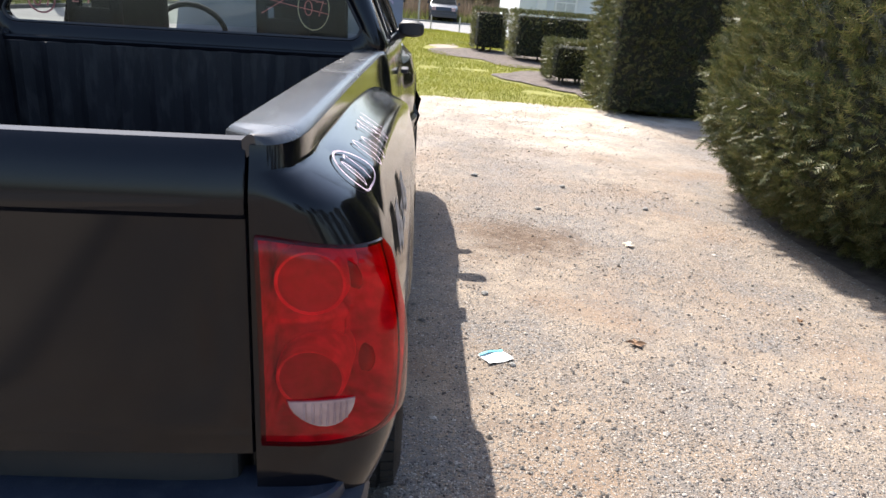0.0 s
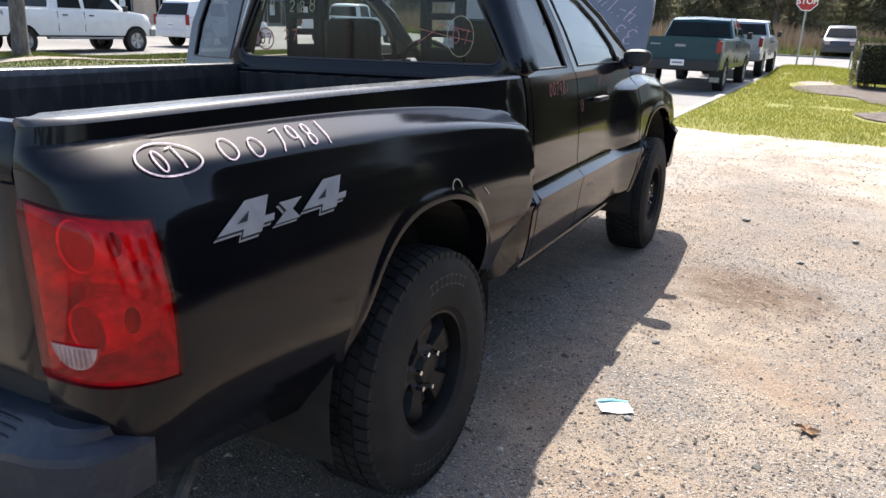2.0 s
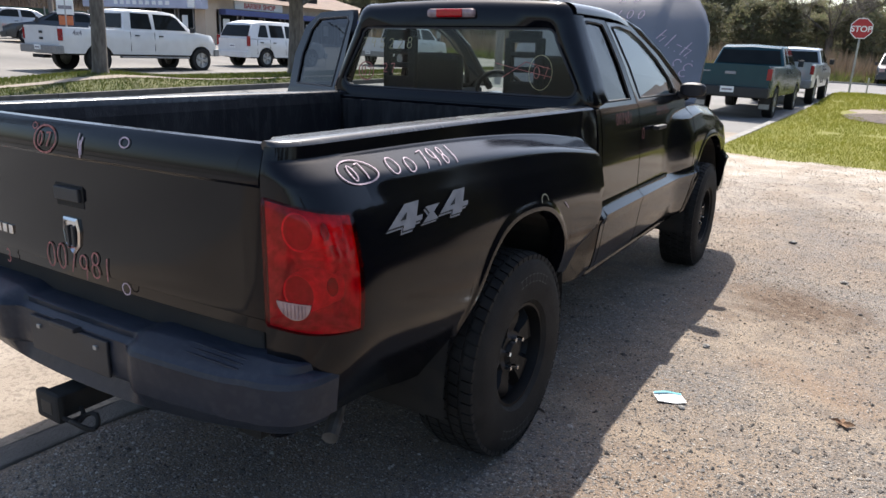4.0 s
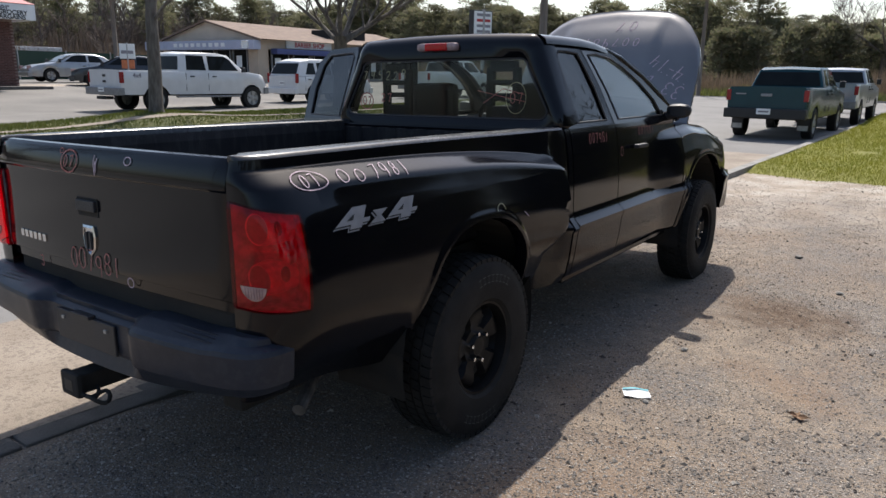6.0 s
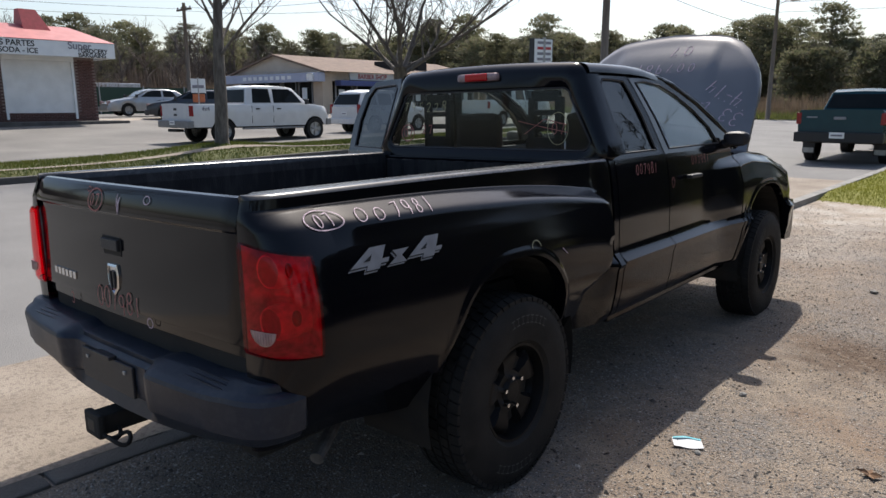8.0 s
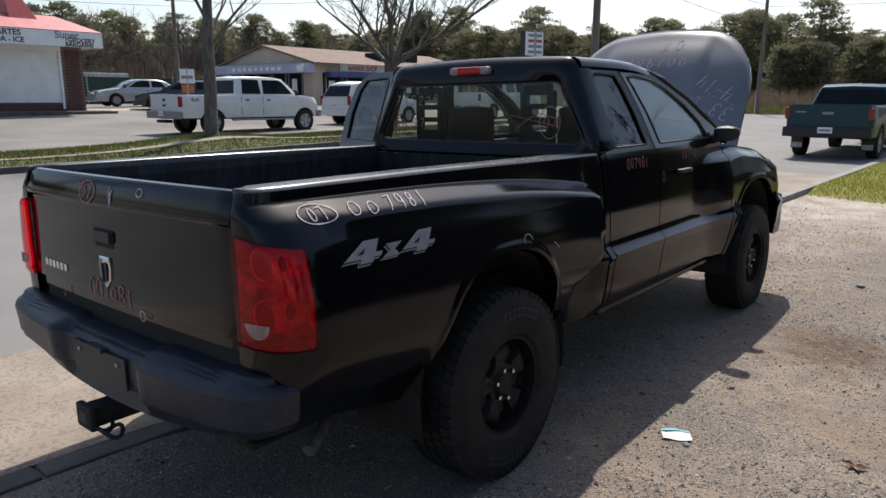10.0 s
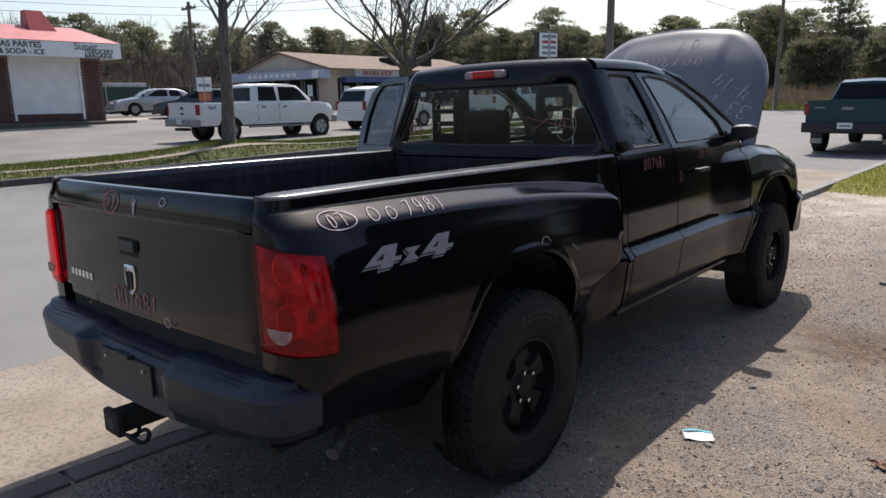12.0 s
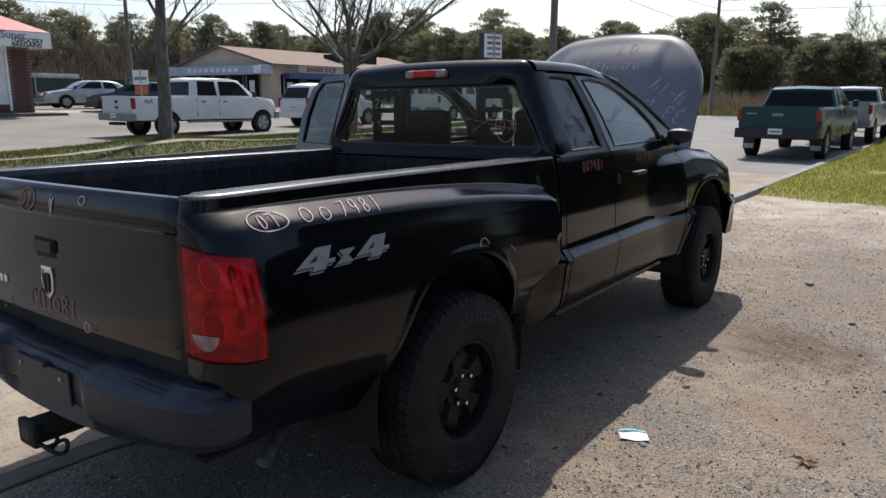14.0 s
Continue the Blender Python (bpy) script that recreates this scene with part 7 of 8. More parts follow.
for k, y in enumerate(spread(1.8, 14.5, 8)):
    w = part("shop_window", boxes((-0.16, -0.10, y - 0.65, y + 0.65, 0.3, 2.0)), M_CARGLASS, shops, "dark shop window")
    part("window_frame", boxes((-0.10, -0.02, y - 0.75, y - 0.65, 0.0, 2.0), (-0.10, -0.02, y + 0.65, y + 0.75, 0.0, 2.0), (-0.10, -0.02, y - 0.66, y + 0.66, 0.15, 0.3)), M_LIGHTGREY, w)
    part("window_poster", boxes((-0.098, -0.094, y - 0.4, y + 0.1, 0.8, 1.5)), M_SIGN_WHITE, w)
part("roof_unit", boxes((-2.6, -1.0, 7.0, 9.5, H1 + 0.1, H1 + 1.0), (-2.2, -1.3, 10.2, 11.2, H1 + 0.1, H1 + 1.15), bevel=0.05), M_UNDER, shops, "dark rooftop unit")

# white house behind the hedges
house = thing("house", "white sided house behind the hedges", "house", at=(4.4, 25.0, gz(4.4, 25)))
part("wall", boxes((0, 9, 0, 0.25, 0, 3.6), (0, 0.25, 0.25, 7, 0, 3.6)), M_SIDING, house)
for x0, x1 in ((1.0, 1.27), (2.12, 3.0), (3.5, 8.9)):
    for k in range(28):
        z = 0.2 + k * 0.118
        part("siding_board", loft([[(x0, -0.002, z), (x0, -0.040, z), (x0, -0.010, z + 0.108), (x0, -0.002, z + 0.108)], [(x1, -0.002, z), (x1, -0.040, z), (x1, -0.010, z + 0.108), (x1, -0.002, z + 0.108)]], closed=True, caps=True), M_SIDING, house)
w = part("window", boxes((1.36, 2.03, -0.03, -0.004, 0.9, 2.5)), M_PANE_CURTAIN, house, "window with pale curtains drawn behind it")
part("window_frame", boxes((1.28, 1.36, -0.06, 0, 0.8, 2.6), (2.03, 2.11, -0.06, 0, 0.8, 2.6), (1.36, 2.03, -0.06, 0, 0.8, 0.9), (1.36, 2.03, -0.06, 0, 2.5, 2.6), (1.36, 2.03, -0.05, -0.031, 1.68, 1.72), (1.68, 1.71, -0.05, -0.031, 0.9, 1.68)), M_WHITE_TRIM, w)
part("corner_post", boxes((0.62, 0.98, -0.09, -0.002, 0, 3.5), bevel=0.01), M_WHITE_TRIM, house, "wide white corner post")
blue = part("blue_panel", boxes((3.01, 3.48, -0.05, -0.002, 0.05, 3.5)), M_PALE_BLUE, house, "pale blue ribbed metal panel")
for k in range(5):
    part("panel_rib", boxes((3.04 + 0.095 * k, 3.07 + 0.095 * k, -0.075, -0.051, 0.05, 3.5), bevel=0.006), M_PALE_BLUE, blue)
bm = bmesh.new()
loft([[(-0.4, -0.5, 3.5), (9.4, -0.5, 3.5)], [(-0.4, 3.5, 5.2), (9.4, 3.5, 5.2)], [(-0.4, 7.5, 3.5), (9.4, 7.5, 3.5)]], bm=bm)
part("roof", bm, M_SHINGLE, house)
# ---- poles, signs and wires ----
def utility_pole(x, y, h, lamp=None, arm=True, r=0.14, label="weathered wooden utility pole"):
    p = thing("utility_pole", label, "utility pole", "utility poles", at=on_ground(x, y))
    bm = bmesh.new()
    tube(bm, [(0, 0, -0.3), (0, 0, h * 0.5), (0, 0, h)], [r, r * 0.85, r * 0.65], 12)
    part("pole", bm, M_POLE, p, smooth=True)
    if arm:
        part("crossarm", boxes((-0.9, 0.9, -0.06, 0.06, h - 0.5, h - 0.38), bevel=0.01), M_POLE, p)
        for x0 in (-0.8, -0.3, 0.3, 0.8):
            part("insulator", boxes((x0 - 0.04, x0 + 0.04, -0.04, 0.04, h - 0.38, h - 0.24), bevel=0.015), M_LIGHTGREY, p)
    if lamp:
        bm = bmesh.new()
        dx, dy, z = lamp
        tube(bm, [(0, 0, z - 0.3), (dx * 0.5, dy * 0.5, z), (dx, dy, z + 0.05)], 0.03, 6)
        a = part("lamp_arm", bm, M_STEEL, p)
        bm = boxes((dx - 0.28, dx + 0.28, dy - 0.14, dy + 0.14, z - 0.05, z + 0.10), bevel=0.05)
        part("lamp_head", bm, M_STEEL, a, "grey street lamp head")
    return p


utility_pole(-13.7, 28.0, 10.5, lamp=(-1.2, -0.9, 6.6), arm=False, r=0.20)
utility_pole(-11.6, 46.2, 8.2, lamp=(0.9, 0.4, 7.3))
utility_pole(-44.0, 24.6, 7.4, r=0.17)
utility_pole(-13.6, -18.0, 9.5)
utility_pole(40.0, 49.0, 9.5)


def wire(a, b, sag, r=0.014):
    bm = bmesh.new()
    pts = []
    for t in spread(0, 1, 14):
        p = Vector(a).lerp(Vector(b), t)
        p.z -= sag * 4 * t * (1 - t)
        pts.append(p)
    tube(bm, pts, r, 4)
    tagged(part("overhead_wire", bm, M_WIRE), "thin dark overhead cable", "cable", "overhead cables")


Z1, Z2, Z3 = gz(-13.7, 28), gz(-11.6, 46.2), gz(-44, 24.6)
for dz in (7.2, 8.4, 9.6):
    wire((-13.7, 28, Z1 + dz), (-13.6, -18, gz(-13.6, -18) + dz - 1.2), 0.7)
    wire((-13.7, 28, Z1 + dz), (-11.6, 46.2, Z2 + dz - 1.7), 0.35)
for dz in (6.6, 7.2, 7.7, 7.9):
    wire((-11.6, 46.2, Z2 + dz), (40, 49, gz(40, 49) + dz + 1.2), 0.8)
wire((-13.7, 28, Z1 + 7.0), (-44, 24.6, Z3 + 6.9), 0.8)
wire((-13.7, 28, Z1 + 8.0), (-44, 24.6, Z3 + 7.1), 0.8)
for dz in (6.5, 7.0):
    wire((-44, 24.6, Z3 + dz), (-42, -25, gz(-42, -25) + dz), 0.8)

sign = thing("pole_sign", "tall shop sign, white panel with red and grey bars", "sign", at=on_ground(-20.2, 33.0))
bm = bmesh.new()
tube(bm, [(0, 0, -0.2), (0, 0, 4.8)], 0.11, 10)
part("post", bm, M_STEEL, sign)
panel = part("panel", boxes((-0.36, 0.06, -0.75, 0.6, 3.35, 4.75), bevel=0.02), M_BLACK, sign, m=pose(0, 0, 0, 0, 0, -20))
part("panel_face", boxes((0.062, 0.07, -0.70, 0.56, 3.40, 4.70)), M_SIGN_WHITE, panel)
for k, (z, m_) in enumerate(((4.5, M_GREYLET), (4.2, M_SIGN_RED), (3.9, M_GREYLET), (3.6, M_GREYLET))):
    part("sign_bar", boxes((0.07, 0.075, -0.5, 0.46, z - 0.07, z + 0.08)), m_, panel)
sign2 = thing("pole_sign", "small roadside sign, white panel over orange one", "sign", at=on_ground(-26.0, 14.6))
bm = bmesh.new()
tube(bm, [(0, 0, -0.2), (0, 0, 2.2)], 0.04, 8)
part("post", bm, M_STEEL, sign2)
pn = part("panel", boxes((-0.03, 0.03, -0.30, 0.30, 1.55, 2.15), bevel=0.01), M_SIGN_WHITE, sign2, m=pose(0, 0, 0, 0, 0, -40))
part("sign_bar", boxes((0.03, 0.036, -0.24, 0.24, 1.75, 1.88)), M_GREYLET, pn)
part("lower_panel", boxes((-0.03, 0.03, -0.25, 0.25, 1.15, 1.5), bevel=0.01), mat("orange_panel", (0.55, 0.16, 0.06), 0.5), sign2, m=pose(0, 0, 0, 0, 0, -40))

stop = thing("stop_sign", "red octagonal stop sign on a steel post", "road sign", at=(0.73, 30.0, lawn_z(0.73, 30)))
part("post", boxes((-0.035, 0.035, 0.012, 0.05, -0.3, 2.85), bevel=0.006), M_STEEL, stop)
bm = bmesh.new()
oct_pts = [(0.405 * math.cos(radians(22.5 + 45 * k)), 2.45 + 0.405 * math.sin(radians(22.5 + 45 * k))) for k in range(8)]
loft([[(x, -0.004, z) for x, z in oct_pts], [(x, 0.004, z) for x, z in oct_pts]], closed=True, caps=True, bm=bm)
face = part("sign_plate", bm, M_SIGN_WHITE, stop, m=pose(0, 0, 0, 0, 0, 6))
bm = bmesh.new()
in_pts = [(0.372 * math.cos(radians(22.5 + 45 * k)), 2.45 + 0.372 * math.sin(radians(22.5 + 45 * k))) for k in range(8)]
loft([[(x, -0.008, z) for x, z in in_pts], [(x, -0.004, z) for x, z in in_pts]], closed=True, caps=True, bm=bm)
part("red_face", bm, M_SIGN_RED, face, "red reflective face")
letters("lettering", "STOP", 0.30, M_SIGN_WHITE, face, pose(0, -0.009, 2.33, 90, 0, 0), "white lettering", 0.002)
for x, y in ((1.3, 31.2), (2.6, 31.2), (4.2, 31.3)):
    b = boxes((x - 0.03, x + 0.03, y - 0.03, y + 0.03, gz(x, y), gz(x, y) + 0.75), bevel=0.01)
    tagged(part("post", b, M_STEEL), "short grey marker post", "post", "marker posts")

fence = thing("fence", "dark green screened fence behind the lot", "fence", at=on_ground(-46.0, 10.0))
part("screen", boxes((-0.03, 0.03, 0, 34, 0, 1.9)), M_FENCE_GREEN, fence)
for k in range(12):
    part("post", boxes((0.03, 0.10, k * 3.05, k * 3.05 + 0.07, 0, 2.0)), M_STEEL, fence)
trailer = thing("trailer", "white box trailer behind the fence", "trailer", at=on_ground(-57, 23))
part("box", boxes((-1.2, 1.2, 0, 4.0, 0.7, 2.3), bevel=0.05), M_WHITE, trailer)
part("underframe", boxes((-0.9, 0.9, 0.2, 3.8, 0.0, 0.7)), M_UNDER, trailer)

# ---- trees ----
def branch(bm, p, d, length, r, depth, rng, twig, tips, lift=0.25):
    """A limb that bends upwards, with side shoots all along it."""
    steps = 5 if depth > 1 else 3
    pts, rr = [Vector(p)], [r]
    q, dd = Vector(p), Vector(d).normalized()
    for k in range(steps):
        dd = (dd + Vector((rng.uniform(-1, 1), rng.uniform(-1, 1), rng.uniform(-0.8, 0.8) + lift)) * 0.17).normalized()
        q = q + dd * (length / steps)
        pts.append(q.copy())
        rr.append(max(twig * 0.6, r * (1 - 0.80 * (k + 1) / steps)))
    tube(bm, pts, rr, 8 if depth >= 4 else (5 if depth >= 2 else 3))
    if depth == 0:
        tips.append((pts[-1], dd))
        return
    shoots = 5 if depth > 1 else 4
    for k in range(shoots):
        f = (k + rng.uniform(0.3, 1.0)) / shoots
        i = min(steps, max(1, round(f * steps)))
        side = Vector((rng.uniform(-1, 1), rng.uniform(-1, 1), rng.uniform(-0.2, 0.6))).normalized()
        nd = (dd * 0.8 + side * 0.75).normalized()
        branch(bm, pts[i], nd, length * rng.uniform(0.35, 0.62) * (1.1 - 0.35 * f), max(twig, rr[i] * rng.uniform(0.5, 0.75)), depth - 1, rng, twig, tips, lift)


def bare_tree(x, y, z, h, r, depth, seed, label, fork=0.36, twig=0.011, leader=True, limbs=14, group="bare street trees"):
    """A leafless tree; with no leader it parts into great limbs at the fork."""
    rng = random.Random(seed)
    t = thing("tree", label, "tree", group, at=(x, y, z))
    bm = bmesh.new()
    trunk = [Vector((0, 0, -0.2)), Vector((0, 0, 0.15)), Vector((0.03, 0.02, h * fork * 0.5)), Vector((0.0, 0.05, h * fork))]
    radii = [r * 1.5, r * 1.1, r, r * 0.9]
    if leader:
        trunk += [Vector((0.06, 0.1, h * 0.5)), Vector((-0.04, 0.12, h * 0.66)), Vector((0.03, 0.06, h * 0.85)), Vector((0.05, 0.05, h))]
        radii += [r * 0.62, r * 0.40, r * 0.18, r * 0.04]
    tube(bm, trunk, radii, 12)
    part("trunk", bm, M_BARK, t, smooth=True)
    bm = bmesh.new()
    tips = []
    for k in range(limbs):
        f = fork + (0.90 - fork) * (k + rng.uniform(0, 1)) / limbs if leader else fork * rng.uniform(0.86, 1.0)
        a = 2.4 * k + rng.uniform(-0.4, 0.4)
        up = rng.uniform(0.7, 1.3) if leader else rng.uniform(0.55, 1.5)
        d = Vector((math.cos(a), math.sin(a), up))
        length = h * (0.46 - 0.30 * f) if leader else h * rng.uniform(0.42, 0.55)
        branch(bm, (0.02, 0.05, h * f), d, length, r * ((0.36 - 0.24 * f) if leader else rng.uniform(0.30, 0.42)), depth, rng, twig, tips)
    tagged(part("crown", bm, M_BARK, t, "bare spreading branches", smooth=True), kind="stuff")
    return t


bare_tree(-14.7, 8.5, verge_z(-14.7, 8.5), 8.4, 0.17, 3, 3, "bare street tree on the grassy mound", 0.26, 0.006, limbs=17)
bare_tree(-15.4, 16.2, verge_z(-15.4, 16.2), 9.5, 0.25, 4, 8, "bare spreading street tree on the verge", 0.26, 0.007, leader=False, limbs=7)
bare_tree(-15.0, -6.0, verge_z(-15, -6), 8.5, 0.2, 3, 14, "bare street tree on the verge", 0.35)
bare_tree(-2.5, 62.0, gz(0, 62), 11.0, 0.30, 4, 21, "bare spreading tree across the street", 0.28, 0.016, leader=False, limbs=6)


def pine(seed, h, spread_r, low):
    """A pine: trunk, limbs and ragged clumps of needles."""
    rng = random.Random(seed)
    t = thing("pine_tree", "dark green pine in the far woods", "tree", "far woods", at=(0, 0, -50))
    bm = bmesh.new()
    tube(bm, [(0, 0, -0.3), (0.1, 0, h * 0.5), (0, 0.1, h)], [0.2, 0.14, 0.03], 7)
    for k in range(14):
        z = h * rng.uniform(low, 0.95)
        a = rng.uniform(0, 6.28)
        rr = spread_r * (1.15 - z / h) * rng.uniform(0.6, 1.1)
        tube(bm, [(0, 0, z), (rr * math.cos(a), rr * math.sin(a), z + rr * 0.25)], [0.05, 0.015], 4)
    part("trunk", bm, M_BARK, t)
    verts, faces = [], []
    for c in range(95):
        f = rng.random() ** 0.75
        z = h * (low + (1.0 - low) * f)
        a = rng.uniform(0, 6.28)
        rr = spread_r * (0.35 + 0.75 * math.sin(math.pi * min(1.0, 0.18 + 0.80 * f)) ** 0.8) * rng.uniform(0.25, 1.0)
        cx, cy = rr * math.cos(a), rr * math.sin(a)
        cr = rng.uniform(0.45, 0.95)
        for k in range(60):
            d = Vector((rng.gauss(0, 1), rng.gauss(0, 1), rng.gauss(0.15, 0.5))).normalized()
            p = Vector((cx, cy, z)) + Vector((d.x, d.y, d.z * 0.7)) * cr * rng.uniform(0.2, 1.0)
            d = (d + Vector((0, 0, 0.5))).normalized()
            w = d.orthogonal().normalized() * rng.uniform(0.05, 0.10)
            i = len(verts)
            verts += [tuple(p - w), tuple(p + w), tuple(p + d * rng.uniform(0.14, 0.34))]
            faces.append((i, i + 1, i + 2))
    me = bpy.data.meshes.new("crown")
    me.from_pydata(verts, [], faces)
    me.materials.append(M_PINE)
    ob = new("crown", me)
    ob.parent = t
    return t


def bush_tree(seed, h, label, material):
    """A leafless tree of the far woods, all fine branches."""
    rng = random.Random(seed)
    t = thing("tree", label, "tree", "far woods", at=(0, 0, -50))
    bm = bmesh.new()
    tube(bm, [(0, 0, -0.3), (0.1, 0, h * 0.5), (0, 0.1, h * 0.9)], [0.16, 0.1, 0.02], 6)
    tips = []
    for k in range(11):
        f = rng.uniform(0.2, 0.85)
        a = 2.4 * k
        branch(bm, (0, 0, h * f), Vector((math.cos(a), math.sin(a), 1.0)), h * (0.40 - 0.2 * f), 0.07, 2, rng, 0.014, tips)
    tagged(part("crown", bm, material, t), kind="stuff")
    return t


M_GREYBARK = mat("grey_twigs", (0.17, 0.14, 0.12), 0.95, 0, (0.12, 0.095, 0.08), 3.0, per_object=0.2, leafy=0.2)
pines = [pine(31, 9.5, 2.6, 0.30), pine(32, 8.0, 2.4, 0.25), pine(33, 11.0, 3.0, 0.40), pine(34, 6.5, 1.7, 0.08)]
greys = [bush_tree(41, 8.5, "leafless grey tree in the far woods", M_GREYBARK), bush_tree(42, 7.0, "leafless grey tree in the far woods", M_GREYBARK)]
rng = random.Random(77)
used = set()


def plant(kinds, x, y, s):
    src = kinds[rng.randrange(len(kinds))]
    m = Matrix.Translation((x, y, gz(x, y))) @ pose(0, 0, 0, 0, 0, rng.uniform(0, 360))
    ob = src if src.name not in used else copy_thing(src, m)
    used.add(src.name)
    ob.matrix_basis = m @ Matrix.Scale(s, 4)


# woods beyond the cross street
bare_tree(9.5, 15.5, gz(9.5, 15.5), 10.0, 0.22, 4, 27, "bare tree behind the clipped hedges", 0.25, 0.012, leader=False, limbs=7)
for k in range(70):
    x = -34 + 1.5 * k + rng.uniform(-1, 1)
    plant((pines[:3] if k % 4 else pines + greys) if x < -9 else pines[:3] + greys + greys, x, 68 + rng.uniform(0, 9), rng.uniform(0.72, 0.90) * (0.94 if x < -9 else 0.80))
for k in range(30):
    plant([pines[3]], -14 + 1.5 * k + rng.uniform(-0.5, 0.5), 61 + rng.uniform(0, 2), rng.uniform(0.6, 0.85))
# woods beyond the lot
for k in range(88):
    y = -14 + 1.2 * k + rng.uniform(-1, 1)
    plant((greys if y < 22 else pines[:3]) if k % 3 else pines + greys, -62 - rng.uniform(0, 12) + 0.22 * max(0, y - 40), y, rng.uniform(0.66, 0.84))
for k in range(48):
    plant(greys, -56 - rng.uniform(0, 5), -10 + 1.4 * k, rng.uniform(0.70, 0.92))
for k in range(38):
    x = -60 + 1.25 * k
    plant(pines[:3], x, 60 + 0.3 * k + rng.uniform(-3, 6), rng.uniform(0.74, 0.92) * (0.92 if -47 < x < -34 else 0.84 if x > -34 else 1.0))
# the far rows that close the woods
for k in range(46):
    plant(pines[:3] if k % 3 else pines[:3] + greys, -62 + 2.4 * k + rng.uniform(-1, 1), 82 + rng.uniform(0, 8), rng.uniform(0.80, 0.96) * (0.82 if k > 12 else 1.0))
for k in range(40):
    plant(pines[:3] + greys, -76 - rng.uniform(0, 6), -12 + 2.3 * k + rng.uniform(-1, 1), rng.uniform(0.75, 0.92))
for k in range(60):
    plant(greys, -67 - rng.uniform(0, 6), -14 + 1.6 * k, rng.uniform(0.92, 1.08))
for k in range(44):
    plant(pines[:3], -66 + 1.9 * k, 74 + rng.uniform(0, 5) + 0.08 * k, rng.uniform(0.72, 0.84) * (0.84 if k > 16 else 1.0))
for k in range(36):
    plant(pines[:3], -80 + 1.05 * k + rng.uniform(-1, 1), 50 + 1.15 * k + rng.uniform(-2, 2), rng.uniform(0.74, 0.86))
# behind the camera, for the reflections in the paint
for k in range(9):
    plant(pines, 14 + rng.uniform(-1, 2), -16 + 4.0 * k, rng.uniform(0.6, 0.8))


def brush(name, x0, x1, y0, y1, h, count, material, label, seed, wide=0.035):
    rng2 = random.Random(seed)
    verts, faces = [], []
    for _ in range(count):
        x, y = rng2.uniform(x0, x1), rng2.uniform(y0, y1)
        z = gz(x, y)
        hh = h * rng2.uniform(0.4, 1.0) * (0.75 + 0.5 * noise.noise((x * 0.3, y * 0.3, 2)))
        for k in range(3):
            a = rng2.uniform(0, 6.28)
            w = Vector((math.cos(a), math.sin(a), 0)) * wide
            tip = Vector((x + rng2.uniform(-0.4, 0.4), y + rng2.uniform(-0.4, 0.4), z + hh))
            i = len(verts)
            verts.extend([tuple(Vector((x, y, z - 0.05)) - w), tuple(Vector((x, y, z - 0.05)) + w), tuple(tip)])
            faces.append((i, i + 1, i + 2))
    me = bpy.data.meshes.new(name)
    me.from_pydata(verts, [], faces)
    me.materials.append(material)
    return tagged(new(name, me), label, "brush", kind="stuff")


brush("dry_brush", -40, 30, 47.5, 56, 2.3, 9000, M_BRUSH, "tangled dry brown brush beyond the cross street", 1)
brush("green_brush", -40, 30, 46.3, 48.2, 1.0, 4500, M_BRUSH_GREEN, "low yellow-green weeds along the far kerb", 2)
brush("dry_brush", -60, -49, -12, 60, 3.2, 9000, M_BRUSH, "tangled dry brush behind the fence", 3)
brush("far_thicket", -75, -62, -25, 90, 7.5, 16000, M_GREYBARK, "grey leafless thicket of the far woods", 5, 0.06)
brush("far_thicket", -62, 70, 72, 80, 6.8, 20000, M_PINE, "dense dark green thicket of the far woods", 6, 0.16)
kerb_far = boxes((-40, 60, 45.0, 45.18, gz(0, 45) - 0.2, gz(0, 45) + 0.14), bevel=0.02)
tagged(part("kerb_crossing", kerb_far, M_KERB), "pale kerb across the cross street", "kerb", kind="structure")

# ---- chalk marks and decals on the truck ----
def arc(cx, cy, rx, ry, a0, a1, n=14):
    return [(cx + rx * math.cos(radians(a)), cy + ry * math.sin(radians(a))) for a in spread(a0, a1, n)]


GLYPH = {
    "0": [arc(0.3, 0.5, 0.28, 0.48, 80, 450, 18)],
    "1": [[(0.3, 1.0), (0.3, 0.0)]],
    "2": [arc(0.3, 0.72, 0.26, 0.26, 170, -40, 10) + [(0.05, 0.02), (0.6, 0.05)]],
    "3": [arc(0.28, 0.74, 0.26, 0.24, 150, -85, 10) + arc(0.28, 0.26, 0.28, 0.26, 85, -150, 10)],
    "4": [[(0.15, 1.0), (0.05, 0.45), (0.58, 0.5)], [(0.48, 0.95), (0.45, 0.0)]],
    "5": [[(0.55, 1.0), (0.1, 0.96), (0.08, 0.58)] + arc(0.27, 0.32, 0.28, 0.30, 100, -150, 11)],
    "7": [[(0.0, 0.92), (0.55, 1.0), (0.22, 0.0)]],
    "8": [arc(0.3, 0.75, 0.22, 0.24, -60, 300, 14), arc(0.3, 0.26, 0.26, 0.27, 100, 460, 14)],
    "9": [arc(0.28, 0.70, 0.25, 0.28, 20, 380, 14) + [(0.5, 0.4), (0.46, 0.0)]],
    "D": [[(0.08, 0.0), (0.08, 1.0)] + arc(0.08, 0.5, 0.48, 0.5, 90, -90, 12)],
    "-": [[(0.05, 0.5), (0.5, 0.52)]],
    "o": [arc(0.3, 0.3, 0.26, 0.28, 60, 420, 12)],
}


